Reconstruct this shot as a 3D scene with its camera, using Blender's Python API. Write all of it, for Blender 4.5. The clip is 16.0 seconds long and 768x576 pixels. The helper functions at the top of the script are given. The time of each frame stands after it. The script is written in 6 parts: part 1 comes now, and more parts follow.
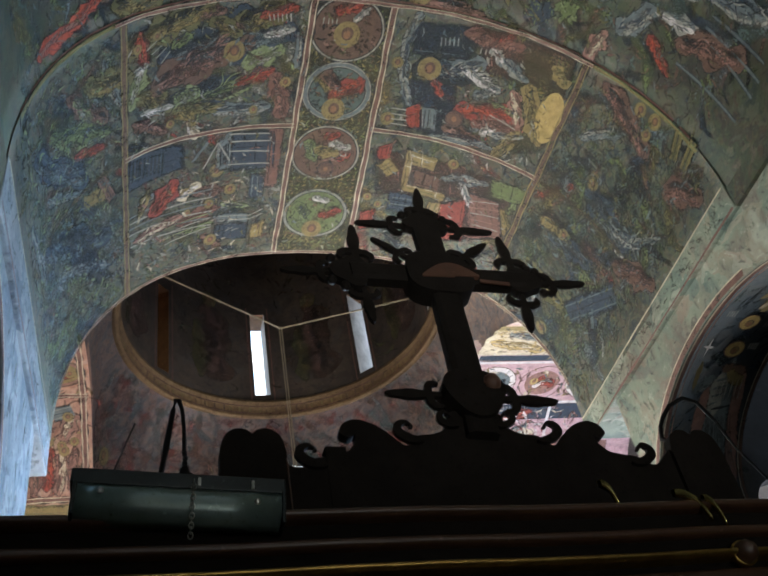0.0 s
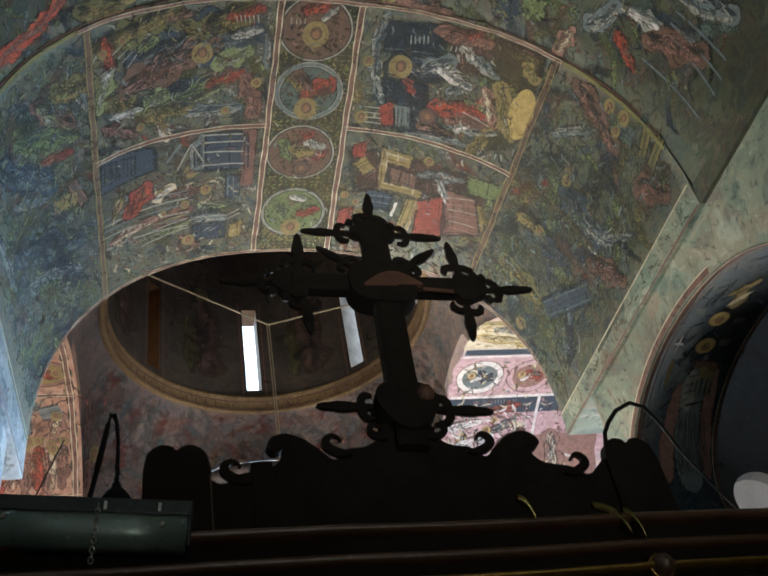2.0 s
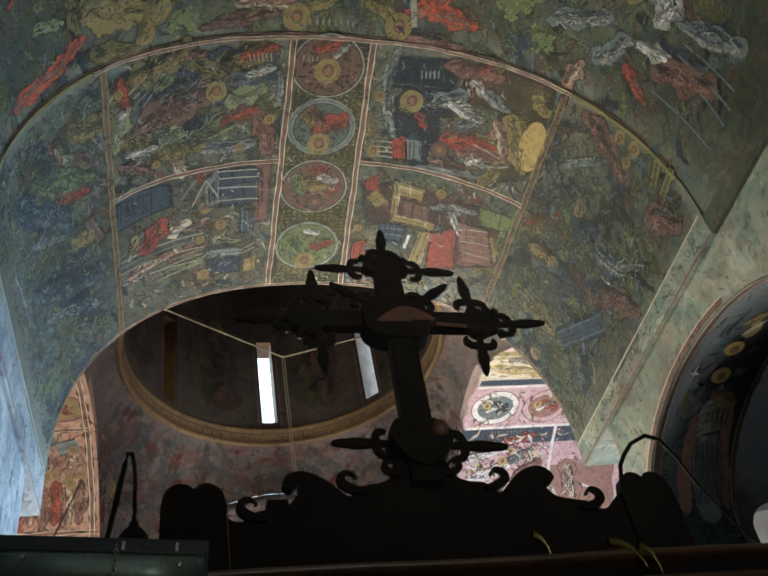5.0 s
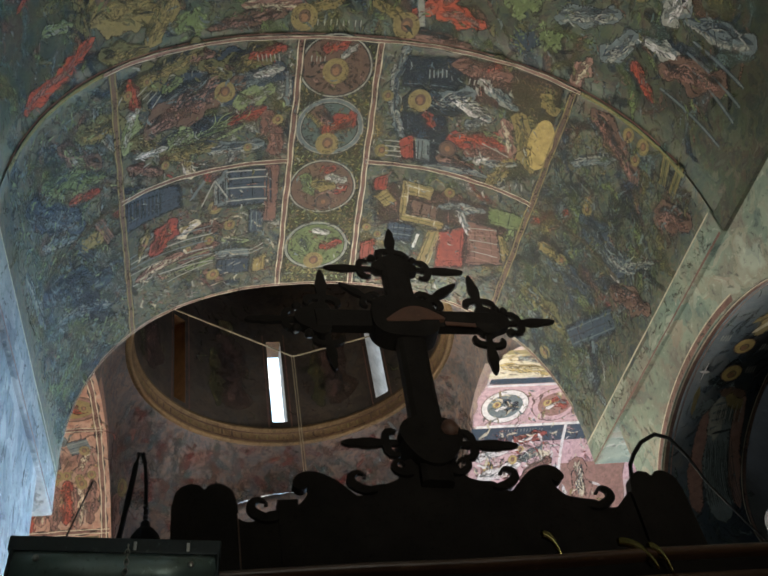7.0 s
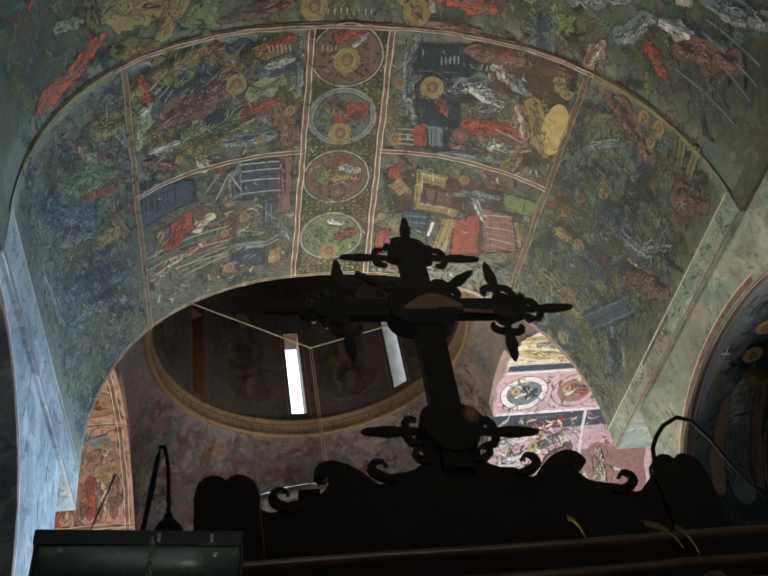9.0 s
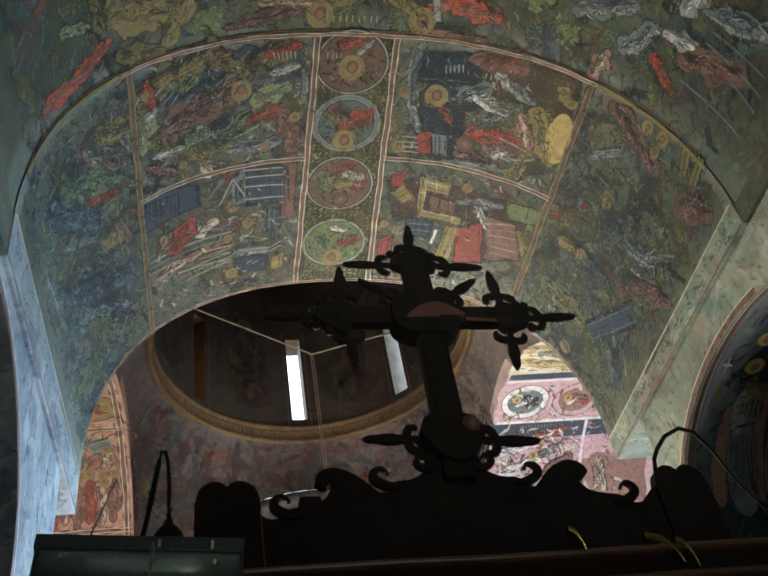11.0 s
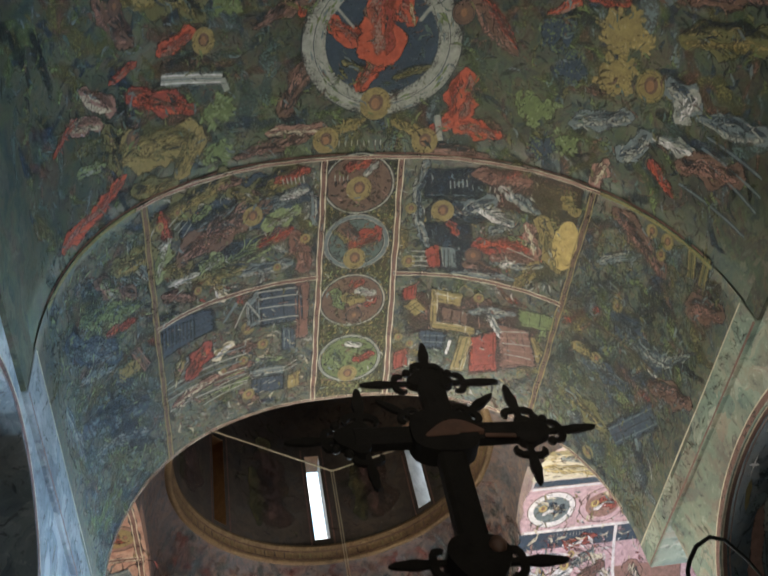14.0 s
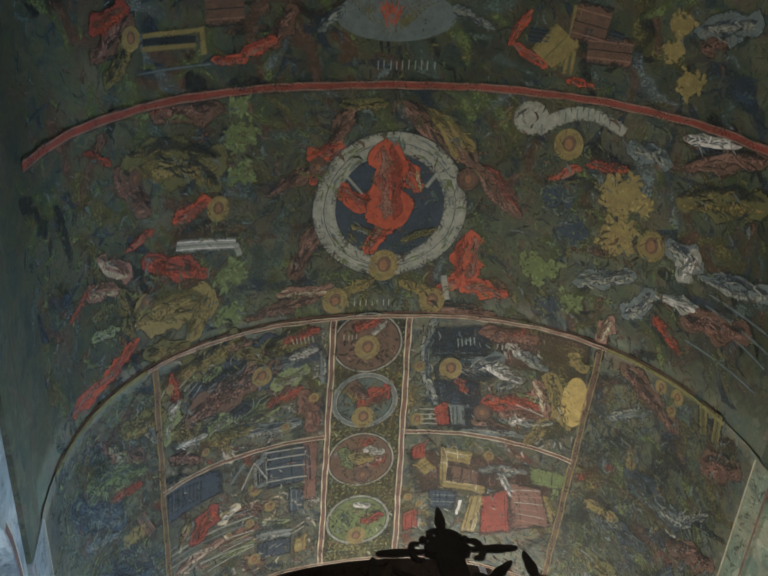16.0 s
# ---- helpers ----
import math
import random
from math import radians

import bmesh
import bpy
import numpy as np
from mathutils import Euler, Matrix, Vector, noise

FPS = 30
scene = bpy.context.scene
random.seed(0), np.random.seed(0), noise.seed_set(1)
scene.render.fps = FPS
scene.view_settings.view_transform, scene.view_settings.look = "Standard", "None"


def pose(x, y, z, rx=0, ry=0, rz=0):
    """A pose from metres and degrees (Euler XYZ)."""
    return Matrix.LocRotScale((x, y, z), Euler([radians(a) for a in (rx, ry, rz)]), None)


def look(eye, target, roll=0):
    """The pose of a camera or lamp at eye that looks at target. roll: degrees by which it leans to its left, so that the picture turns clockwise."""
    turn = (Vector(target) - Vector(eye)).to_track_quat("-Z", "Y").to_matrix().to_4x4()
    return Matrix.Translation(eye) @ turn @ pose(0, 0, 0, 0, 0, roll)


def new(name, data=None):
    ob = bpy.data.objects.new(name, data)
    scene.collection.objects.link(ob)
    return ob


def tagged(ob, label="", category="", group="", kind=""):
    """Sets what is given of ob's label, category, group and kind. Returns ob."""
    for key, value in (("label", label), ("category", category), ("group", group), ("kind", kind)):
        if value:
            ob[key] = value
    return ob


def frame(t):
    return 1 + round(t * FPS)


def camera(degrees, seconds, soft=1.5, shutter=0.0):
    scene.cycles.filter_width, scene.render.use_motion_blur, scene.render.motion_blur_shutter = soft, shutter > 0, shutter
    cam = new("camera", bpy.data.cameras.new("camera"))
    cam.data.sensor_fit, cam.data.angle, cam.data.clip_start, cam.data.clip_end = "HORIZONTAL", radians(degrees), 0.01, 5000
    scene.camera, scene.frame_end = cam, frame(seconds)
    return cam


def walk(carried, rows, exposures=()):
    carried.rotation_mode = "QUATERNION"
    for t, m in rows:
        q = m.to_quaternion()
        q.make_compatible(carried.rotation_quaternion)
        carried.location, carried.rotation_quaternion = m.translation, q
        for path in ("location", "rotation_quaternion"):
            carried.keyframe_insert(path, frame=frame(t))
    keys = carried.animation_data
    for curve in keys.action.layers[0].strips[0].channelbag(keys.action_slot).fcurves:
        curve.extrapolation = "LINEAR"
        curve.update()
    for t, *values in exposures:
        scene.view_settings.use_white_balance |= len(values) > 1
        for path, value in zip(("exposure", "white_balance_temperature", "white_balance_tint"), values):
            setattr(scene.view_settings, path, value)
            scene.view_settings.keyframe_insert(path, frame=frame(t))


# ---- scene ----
cam = camera(46.9, 16.0, soft=1.8, shutter=0.5)
PATH = [
    (0, (-1.268, -0.369, 1.847), (-0.78, 1.053, 3.167), -12.3),
    (0.5, (-1.167, -0.409, 1.851), (-0.742, 1.055, 3.145), -11.2),
    (1, (-1.089, -0.457, 1.85), (-0.684, 1.029, 3.127), -11.8),
    (1.5, (-1.03, -0.472, 1.854), (-0.593, 1.005, 3.13), -13.0),
    (2, (-0.994, -0.483, 1.864), (-0.534, 0.963, 3.166), -12.2),
    (2.5, (-0.995, -0.494, 1.866), (-0.538, 0.932, 3.192), -12.1),
    (3, (-0.992, -0.502, 1.865), (-0.534, 0.918, 3.198), -12.3),
    (3.5, (-0.992, -0.507, 1.863), (-0.543, 0.913, 3.199), -12.2),
    (4, (-0.987, -0.515, 1.862), (-0.532, 0.899, 3.201), -12.2),
    (4.5, (-0.991, -0.517, 1.863), (-0.55, 0.893, 3.211), -12.4),
    (5, (-0.996, -0.525, 1.863), (-0.567, 0.882, 3.218), -12.4),
    (7.5, (-0.996, -0.533, 1.864), (-0.594, 0.881, 3.22), -12.2),
    (8, (-0.998, -0.529, 1.865), (-0.605, 0.887, 3.222), -12.3),
    (8.5, (-0.996, -0.523, 1.865), (-0.613, 0.902, 3.215), -12.3),
    (9, (-0.998, -0.518, 1.866), (-0.625, 0.914, 3.212), -12.4),
    (11.5, (-1.003, -0.522, 1.868), (-0.633, 0.899, 3.227), -11.7),
    (12, (-1.002, -0.521, 1.868), (-0.636, 0.902, 3.226), -12.0),
    (12.5, (-1.004, -0.524, 1.87), (-0.644, 0.881, 3.247), -12.1),
    (13, (-1.005, -0.541, 1.869), (-0.655, 0.826, 3.287), -12.8),
    (13.5, (-1.008, -0.561, 1.87), (-0.662, 0.754, 3.336), -13.6),
    (14, (-1.009, -0.59, 1.878), (-0.66, 0.657, 3.403), -15.5),
    (14.5, (-1.02, -0.614, 1.89), (-0.662, 0.577, 3.456), -16.6),
    (15, (-1.04, -0.616, 1.891), (-0.666, 0.487, 3.517), -18.3),
    (15.5, (-1.06, -0.633, 1.899), (-0.677, 0.381, 3.58), -20.1),
    (16, (-1.079, -0.651, 1.89), (-0.712, 0.313, 3.603), -20.4),
]
walk(cam, [(t, look(eye, target, roll)) for t, eye, target, roll in PATH], exposures=[(0, 0.05, 6120, 14), (1.5, 0.05, 6330, 13), (3, 0.0, 6500, 10), (12.5, 0.0, 6500, 10), (14, 0.0, 6450, 10), (16, -0.22, 6600, 10)])

# ---- light ----
wd = bpy.data.worlds.new("world")
scene.world = wd
wd.use_nodes = True
_sky = wd.node_tree.nodes.new("ShaderNodeTexSky")
_sky.sky_type = "NISHITA"
_sky.sun_disc = False
_sky.sun_elevation, _sky.sun_rotation = radians(42), radians(120)
wd.node_tree.links.new(_sky.outputs[0], wd.node_tree.nodes["Background"].inputs[0])
wd.node_tree.nodes["Background"].inputs[1].default_value = 0.15


def daylight(name, eye, target, w, h, power, colour, spread=180):
    """Daylight by an area lamp that stands in for an assumed window or door."""
    d = bpy.data.lights.new(name, "AREA")
    d.shape, d.size, d.size_y, d.energy, d.color, d.spread = "RECTANGLE", w, h, power, colour, radians(spread)
    ob = new(name, d)
    ob.matrix_world = look(eye, target)
    return ob


_sun = new("sun", bpy.data.lights.new("sun", "SUN"))
_sun.data.energy, _sun.data.angle, _sun.data.color = 3.0, radians(0.5), (1.0, 0.95, 0.88)
_sun.matrix_world = look((8, -4, 12), (0, 0, 3))
# Blue and warm lamps added for assumed apse windows; they light the two piers.
daylight("apse_fill_south", (0.85, 10.0, 4.0), (-2.0, 3.9, 4.5), 0.7, 1.5, 165, (0.46, 0.72, 1.0), 45)
daylight("apse_fill_north", (-0.85, 10.0, 4.0), (1.4, 4.2, 5.3), 0.7, 1.5, 300, (1.0, 0.96, 0.84), 90)
daylight("arm_daylight_south", (3.75, 6.75, 4.0), (2.2, 7.2, 6.4), 1.2, 1.6, 235, (0.92, 0.94, 1.0))
daylight("arm_daylight_north", (-3.75, 6.75, 4.0), (-2.2, 7.2, 6.4), 1.2, 1.6, 220, (1.0, 0.88, 0.76))
# Unseen lamp added in the west doorway to brighten the near vault.
daylight("west_fill", (0.3, -3.35, 2.4), (0.3, 2.2, 6.8), 1.6, 2.2, 40, (0.95, 0.96, 0.84), 62)

# ---- materials ----


def material(name, colour, rough=0.85, metal=0.0, second=None, spot=None, scale=6.0, bump=0.15, coat=0.0, mixing=0.5, gloss=0.5):
    """A surface with broad clouds of a second tone, fine grain, specks of a third tone and a fine relief."""
    m = bpy.data.materials.new(name)
    m.use_nodes = True
    nt = m.node_tree
    n, l = nt.nodes, nt.links
    b = n["Principled BSDF"]
    b.inputs["Roughness"].default_value, b.inputs["Metallic"].default_value = rough, metal
    b.inputs["Specular IOR Level"].default_value = gloss
    b.inputs["Coat Weight"].default_value = coat
    b.inputs["Coat Roughness"].default_value = 0.35
    second = second or tuple(c * 0.55 for c in colour)
    spot = spot or tuple(min(1.0, c * 1.6 + 0.03) for c in colour)
    geo = n.new("ShaderNodeNewGeometry")

    def cloud(sc, detail, lo, hi, rgh=0.6):
        t = n.new("ShaderNodeTexNoise")
        t.inputs["Scale"].default_value, t.inputs["Detail"].default_value = sc, detail
        t.inputs["Roughness"].default_value = rgh
        l.new(geo.outputs["Position"], t.inputs["Vector"])
        r = n.new("ShaderNodeMapRange")
        r.inputs[1].default_value, r.inputs[2].default_value = lo, hi
        l.new(t.outputs["Fac"], r.inputs[0])
        return t, r

    def mix(fac, a, c):
        x = n.new("ShaderNodeMix")
        x.data_type = "RGBA"
        l.new(fac, x.inputs[0])
        for s, v in ((x.inputs[6], a), (x.inputs[7], c)):
            if isinstance(v, tuple):
                s.default_value = (*v, 1)
            else:
                l.new(v, s)
        return x.outputs[2]

    _, big = cloud(scale, 5, 0.5 - 0.5 * mixing + 0.05, 0.75)
    fine, grain = cloud(scale * 9, 6, 0.56, 0.74, 0.7)
    _, scuff = cloud(scale * 3.3, 8, 0.60, 0.68, 0.75)
    c1 = mix(big.outputs[0], colour, second)
    c2 = mix(grain.outputs[0], c1, tuple(c * 0.5 for c in second))
    c3 = mix(scuff.outputs[0], c2, spot)
    l.new(c3, b.inputs["Base Color"])
    bm_ = n.new("ShaderNodeBump")
    bm_.inputs["Strength"].default_value, bm_.inputs["Distance"].default_value = bump, 0.01
    l.new(fine.outputs["Fac"], bm_.inputs["Height"])
    l.new(bm_.outputs[0], b.inputs["Normal"])
    return m


def painted(name, colours, scale, rough=0.62, bump=0.25):
    """Old wall painting seen as a ground: many small patches of pigment, brush strokes, soot and flaking."""
    m = bpy.data.materials.new(name)
    m.use_nodes = True
    nt = m.node_tree
    n, l = nt.nodes, nt.links
    b = n["Principled BSDF"]
    b.inputs["Roughness"].default_value = rough
    b.inputs["Specular IOR Level"].default_value = 0.15
    geo = n.new("ShaderNodeNewGeometry")
    warp = n.new("ShaderNodeTexNoise")
    warp.inputs["Scale"].default_value, warp.inputs["Detail"].default_value = scale * 0.8, 4
    l.new(geo.outputs["Position"], warp.inputs["Vector"])
    add = n.new("ShaderNodeMix")
    add.data_type = "RGBA"
    add.blend_type = "LINEAR_LIGHT"
    add.inputs[0].default_value = 0.28
    l.new(geo.outputs["Position"], add.inputs[6])
    l.new(warp.outputs["Color"], add.inputs[7])
    src = add.outputs[2]

    def ramp(fac, stops):
        r = n.new("ShaderNodeValToRGB")
        e = r.color_ramp.elements
        while len(e) < len(stops):
            e.new(0.5)
        for i, (p, c) in enumerate(stops):
            e[i].position, e[i].color = p, (*c, 1)
        l.new(fac, r.inputs[0])
        return r.outputs[0]

    def noise_(sc, detail, vec, rgh=0.6):
        t = n.new("ShaderNodeTexNoise")
        t.inputs["Scale"].default_value, t.inputs["Detail"].default_value = sc, detail
        t.inputs["Roughness"].default_value = rgh
        l.new(vec, t.inputs["Vector"])
        return t.outputs["Fac"]

    def mix(fac, a, c, mode="MIX"):
        x = n.new("ShaderNodeMix")
        x.data_type, x.blend_type = "RGBA", mode
        for s, v in ((x.inputs[0], fac), (x.inputs[6], a), (x.inputs[7], c)):
            if isinstance(v, tuple):
                s.default_value = (*v, 1)
            elif isinstance(v, float):
                s.default_value = v
            else:
                l.new(v, s)
        return x.outputs[2]

    k = len(colours)
    base = ramp(noise_(scale, 3, src), [(0.30 + 0.42 * i / (k - 1), c) for i, c in enumerate(colours)])
    vor = n.new("ShaderNodeTexVoronoi")
    vor.inputs["Scale"].default_value = scale * 2.6
    l.new(src, vor.inputs["Vector"])
    sep = n.new("ShaderNodeSeparateColor")
    l.new(vor.outputs["Color"], sep.inputs[0])
    cells = ramp(sep.outputs[0], [(0.02 + 0.96 * i / (k - 1), c) for i, c in enumerate(reversed(colours))])
    col = mix(0.45, base, cells)
    strokes = noise_(scale * 7, 5, src, 0.7)
    light = ramp(strokes, [(0.58, (0, 0, 0)), (0.68, (1, 1, 1))])
    dark = ramp(strokes, [(0.34, (1, 1, 1)), (0.45, (0, 0, 0))])
    pale = tuple(min(1, max(c[i] for c in colours) * 1.25) for i in range(3))
    col = mix(light, col, mix(0.5, col, pale))
    col = mix(dark, col, mix(0.6, col, (0.012, 0.014, 0.016)))
    soot = ramp(noise_(0.9, 5, geo.outputs["Position"]), [(0.38, (0.45, 0.45, 0.46)), (0.62, (1, 1, 1))])
    col = mix(0.8, col, soot, "MULTIPLY")
    flake = ramp(noise_(11.0, 9, geo.outputs["Position"], 0.72), [(0.70, (0, 0, 0)), (0.73, (1, 1, 1))])
    col = mix(flake, col, (0.42, 0.40, 0.34))
    l.new(col, b.inputs["Base Color"])
    bp = n.new("ShaderNodeBump")
    bp.inputs["Strength"].default_value, bp.inputs["Distance"].default_value = bump, 0.012
    l.new(noise_(26.0, 7, geo.outputs["Position"]), bp.inputs["Height"])
    l.new(bp.outputs[0], b.inputs["Normal"])
    return m


M_VAULT = painted("fresco_green_blue", [(0.016, 0.026, 0.034), (0.042, 0.062, 0.064), (0.078, 0.092, 0.054), (0.086, 0.062, 0.046), (0.155, 0.16, 0.125)], 7.0)
# M_VAULT's tones made darker and coarser, painting in the near bay's dimness.
M_NEAR = painted("fresco_green_darkened", [(0.018, 0.030, 0.036), (0.038, 0.056, 0.046), (0.062, 0.074, 0.042), (0.066, 0.050, 0.038), (0.10, 0.105, 0.082)], 4.6)
M_WALL = painted("fresco_grey_green", [(0.07, 0.095, 0.12), (0.14, 0.17, 0.185), (0.23, 0.25, 0.25), (0.34, 0.34, 0.33)], 2.6)
M_WALL_S = painted("fresco_olive_green", [(0.07, 0.11, 0.10), (0.13, 0.17, 0.135), (0.20, 0.23, 0.175), (0.19, 0.145, 0.11), (0.31, 0.33, 0.27)], 2.6)
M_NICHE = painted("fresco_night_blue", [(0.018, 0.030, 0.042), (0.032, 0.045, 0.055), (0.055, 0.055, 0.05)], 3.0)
M_DRUM = painted("fresco_dark_brown", [(0.03, 0.026, 0.022), (0.055, 0.045, 0.035), (0.08, 0.06, 0.045), (0.05, 0.05, 0.05)], 3.5)
M_PEND = painted("fresco_violet_brown", [(0.036, 0.044, 0.056), (0.095, 0.088, 0.088), (0.18, 0.118, 0.088), (0.14, 0.142, 0.135)], 6.0)
M_PINK = painted("fresco_rose", [(0.30, 0.22, 0.24), (0.42, 0.30, 0.31), (0.50, 0.40, 0.32), (0.24, 0.25, 0.32)], 5.0)
M_ORANGE = painted("fresco_orange", [(0.17, 0.095, 0.075), (0.29, 0.16, 0.115), (0.37, 0.24, 0.17), (0.25, 0.20, 0.19)], 5.0)
M_PLASTER = material("bare_plaster", (0.40, 0.38, 0.33), 0.9, bump=0.3)
M_LIME = material("whitewash", (0.72, 0.71, 0.68), 0.9, bump=0.2)
M_REVEAL = material("ochre_reveal", (0.30, 0.15, 0.06), 0.8, bump=0.3)
# Plaster colour darkened to paint in the shade of the aisle.
M_DIM = material("darkened_plaster", (0.06, 0.06, 0.058), 0.9, bump=0.3)
M_STONE = material("floor_stone", (0.22, 0.20, 0.18), 0.6, scale=3.0)
# Even near-black tone for the screen body, crest and cross.
M_WOOD = material("near_black_wood", (0.017, 0.014, 0.012), 0.8, spot=(0.009, 0.007, 0.005), scale=7, bump=0.2, gloss=0.03)
M_CORN = material("brown_varnished_wood", (0.085, 0.042, 0.024), 0.34, scale=8, bump=0.15, coat=0.2)
M_REDWOOD = material("bare_red_wood", (0.085, 0.036, 0.020), 0.6, scale=12, bump=0.2)
M_GILT = material("worn_gilding", (0.55, 0.36, 0.10), 0.3, 0.9, scale=14)
M_BRASS = material("brass", (0.75, 0.58, 0.22), 0.22, 1.0, scale=20, bump=0.05)
M_IRON = material("black_iron", (0.010, 0.010, 0.010), 0.75, 0.0, scale=20, gloss=0.06)
M_TIE = material("tie_rod_iron", (0.26, 0.21, 0.13), 0.5, 0.3, scale=10)
M_RING = painted("fresco_ochre_band", [(0.10, 0.06, 0.03), (0.18, 0.115, 0.055), (0.25, 0.17, 0.09)], 8.0)
M_STEEL = material("green_grey_enamel", (0.21, 0.29, 0.27), 0.28, 0.35, scale=6, bump=0.05, coat=0.3)
M_DARKSTEEL = material("dark_enamel", (0.02, 0.03, 0.03), 0.35, 0.3, scale=8)
M_CHAIN = material("nickel_chain", (0.55, 0.55, 0.5), 0.3, 0.9, scale=20)

# ---- builders ----


def mesh_object(name, bm, mat, parent=None, label="", smooth=False):
    me = bpy.data.meshes.new(name)
    bm.normal_update()
    bm.to_mesh(me)
    bm.free()
    for mm in (mat if isinstance(mat, (list, tuple)) else [mat]):
        me.materials.append(mm)
    if smooth:
        for p in me.polygons:
            p.use_smooth = True
    ob = new(name, me)
    if parent is not None:
        ob.parent = parent
    if label:
        tagged(ob, label)
    return ob


def part(name, bm, mat, parent, label="", smooth=False):
    return mesh_object(name, bm, mat, parent, label, smooth)


def setting(name, bm, mat, label, category, smooth=False):
    return tagged(mesh_object(name, bm, mat, None, "", smooth), label, category, kind="structure")


def add_box(bm, x0, x1, y0, y1, z0, z1, bevel=0.0, m=None):
    r = bmesh.ops.create_cube(bm, size=1)
    vs = r["verts"]
    for v in vs:
        v.co = Vector((x0 + (v.co.x + 0.5) * (x1 - x0), y0 + (v.co.y + 0.5) * (y1 - y0), z0 + (v.co.z + 0.5) * (z1 - z0)))
    if bevel:
        es = list({e for v in vs for e in v.link_edges})
        out = bmesh.ops.bevel(bm, geom=es, offset=bevel, segments=2, affect="EDGES", profile=0.5)
        vs = list({v for f in out["faces"] for v in f.verts} | {v for v in vs if v.is_valid})
    if m is not None:
        bmesh.ops.transform(bm, matrix=m, verts=[v for v in vs if v.is_valid])
    return bm


def box(*a, **k):
    return add_box(bmesh.new(), *a, **k)


def sheet(rows, close_u=False, bm=None):
    """A grid of quads through rows of points."""
    bm = bm or bmesh.new()
    vs = [[bm.verts.new(p) for p in r] for r in rows]
    for a, b in zip(vs, vs[1:]):
        for i in range(len(a) - (0 if close_u else 1)):
            j = (i + 1) % len(a)
            bm.faces.new((a[i], a[j], b[j], b[i]))
    return bm


def thicken(bm, d):
    """Gives a sheet a thickness d, to the side that its normals point away from for d > 0."""
    bm.normal_update()
    bmesh.ops.solidify(bm, geom=bm.faces[:], thickness=d)
    return bm


def tube(points, radius, sides=8, bm=None, closed=False):
    """A round rod along a line of points; radius may be one number or one for each point."""
    bm = bm or bmesh.new()
    pts = [Vector(p) for p in points]
    rad = radius if isinstance(radius, (list, tuple)) else [radius] * len(pts)
    rows = []
    for i, p in enumerate(pts):
        d = (pts[min(i + 1, len(pts) - 1)] - pts[max(i - 1, 0)]).normalized()
        u = d.orthogonal().normalized() if abs(d.z) > 0.98 else d.cross(Vector((0, 0, 1))).normalized()
        w = d.cross(u).normalized()
        rows.append([p + (u * math.cos(k * 2 * math.pi / sides) + w * math.sin(k * 2 * math.pi / sides)) * rad[i] for k in range(sides)])
    sheet(rows, True, bm)
    bm.verts.ensure_lookup_table()
    n = len(rows) * sides
    vs = bm.verts[-n:]
    if not closed:
        bm.faces.new(vs[:sides])
        bm.faces.new(vs[-sides:])
    return bm


def turned(profile, centre, sides=20, bm=None):
    """A turned body: profile of (radius, z) about the upright axis through centre."""
    cx, cy, cz = centre
    return sheet([[(cx + r * math.cos(k * 2 * math.pi / sides), cy + r * math.sin(k * 2 * math.pi / sides), cz + z) for k in range(sides)] for r, z in profile], True, bm)


def outline(points, y0, y1, bm=None, bevel=0.0):
    """A board cut to an outline in the x-z plane, from y0 to y1."""
    bm = bm or bmesh.new()
    f = bm.faces.new([bm.verts.new((x, y0, z)) for x, z in points])
    top = bmesh.ops.extrude_face_region(bm, geom=[f])
    vs = [v for v in top["geom"] if isinstance(v, bmesh.types.BMVert)]
    bmesh.ops.translate(bm, vec=(0, y1 - y0, 0), verts=vs)
    return bm


# ---- the vaults ----
# Transverse profile of the barrel vaults: a slightly squared semicircle.
Y_ARC, Y_FAR, SPRING = 2.62, 5.08, 5.45
POWER = 2.3


class Profile:
    """Half width a and rise b of a barrel over z0; s is the length along the curve from the crown."""

    def __init__(self, a, b, z0):
        self.a, self.b, self.z0 = a, b, z0
        t = np.linspace(-np.pi / 2, np.pi / 2, 721)
        self.x = a * np.sign(np.sin(t)) * np.abs(np.sin(t)) ** (2 / POWER)
        self.z = z0 + b * np.abs(np.cos(t)) ** (2 / POWER)
        d = np.hypot(np.diff(self.x), np.diff(self.z))
        s = np.concatenate(([0], np.cumsum(d)))
        self.s = s - s[360]
        self.end = self.s[-1]

    def at(self, s):
        """Place and inward normal at s."""
        e = 0.01
        x, z = np.interp(s, self.s, self.x), np.interp(s, self.s, self.z)
        dx = np.interp(s + e, self.s, self.x) - np.interp(s - e, self.s, self.x)
        dz = np.interp(s + e, self.s, self.z) - np.interp(s - e, self.s, self.z)
        k = math.hypot(dx, dz) or 1
        return x, z, dz / k, -dx / k


FAR, NEAR = Profile(2.0, 1.87, SPRING), Profile(2.005, 1.875, SPRING)


def barrel(prof, y0, y1, n=120, rows=24, off=0.0):
    out = []
    for j in range(rows + 1):
        y = y0 + (y1 - y0) * j / rows
        r = []
        for i in range(n + 1):
            x, z, nx, nz = prof.at(-prof.end + 2 * prof.end * i / n)
            w = 0.012 * noise.noise((x * 0.9, y * 0.9, z * 0.9))
            r.append((x + nx * (w + off), y, z + nz * (w + off)))
        out.append(r)
    return out


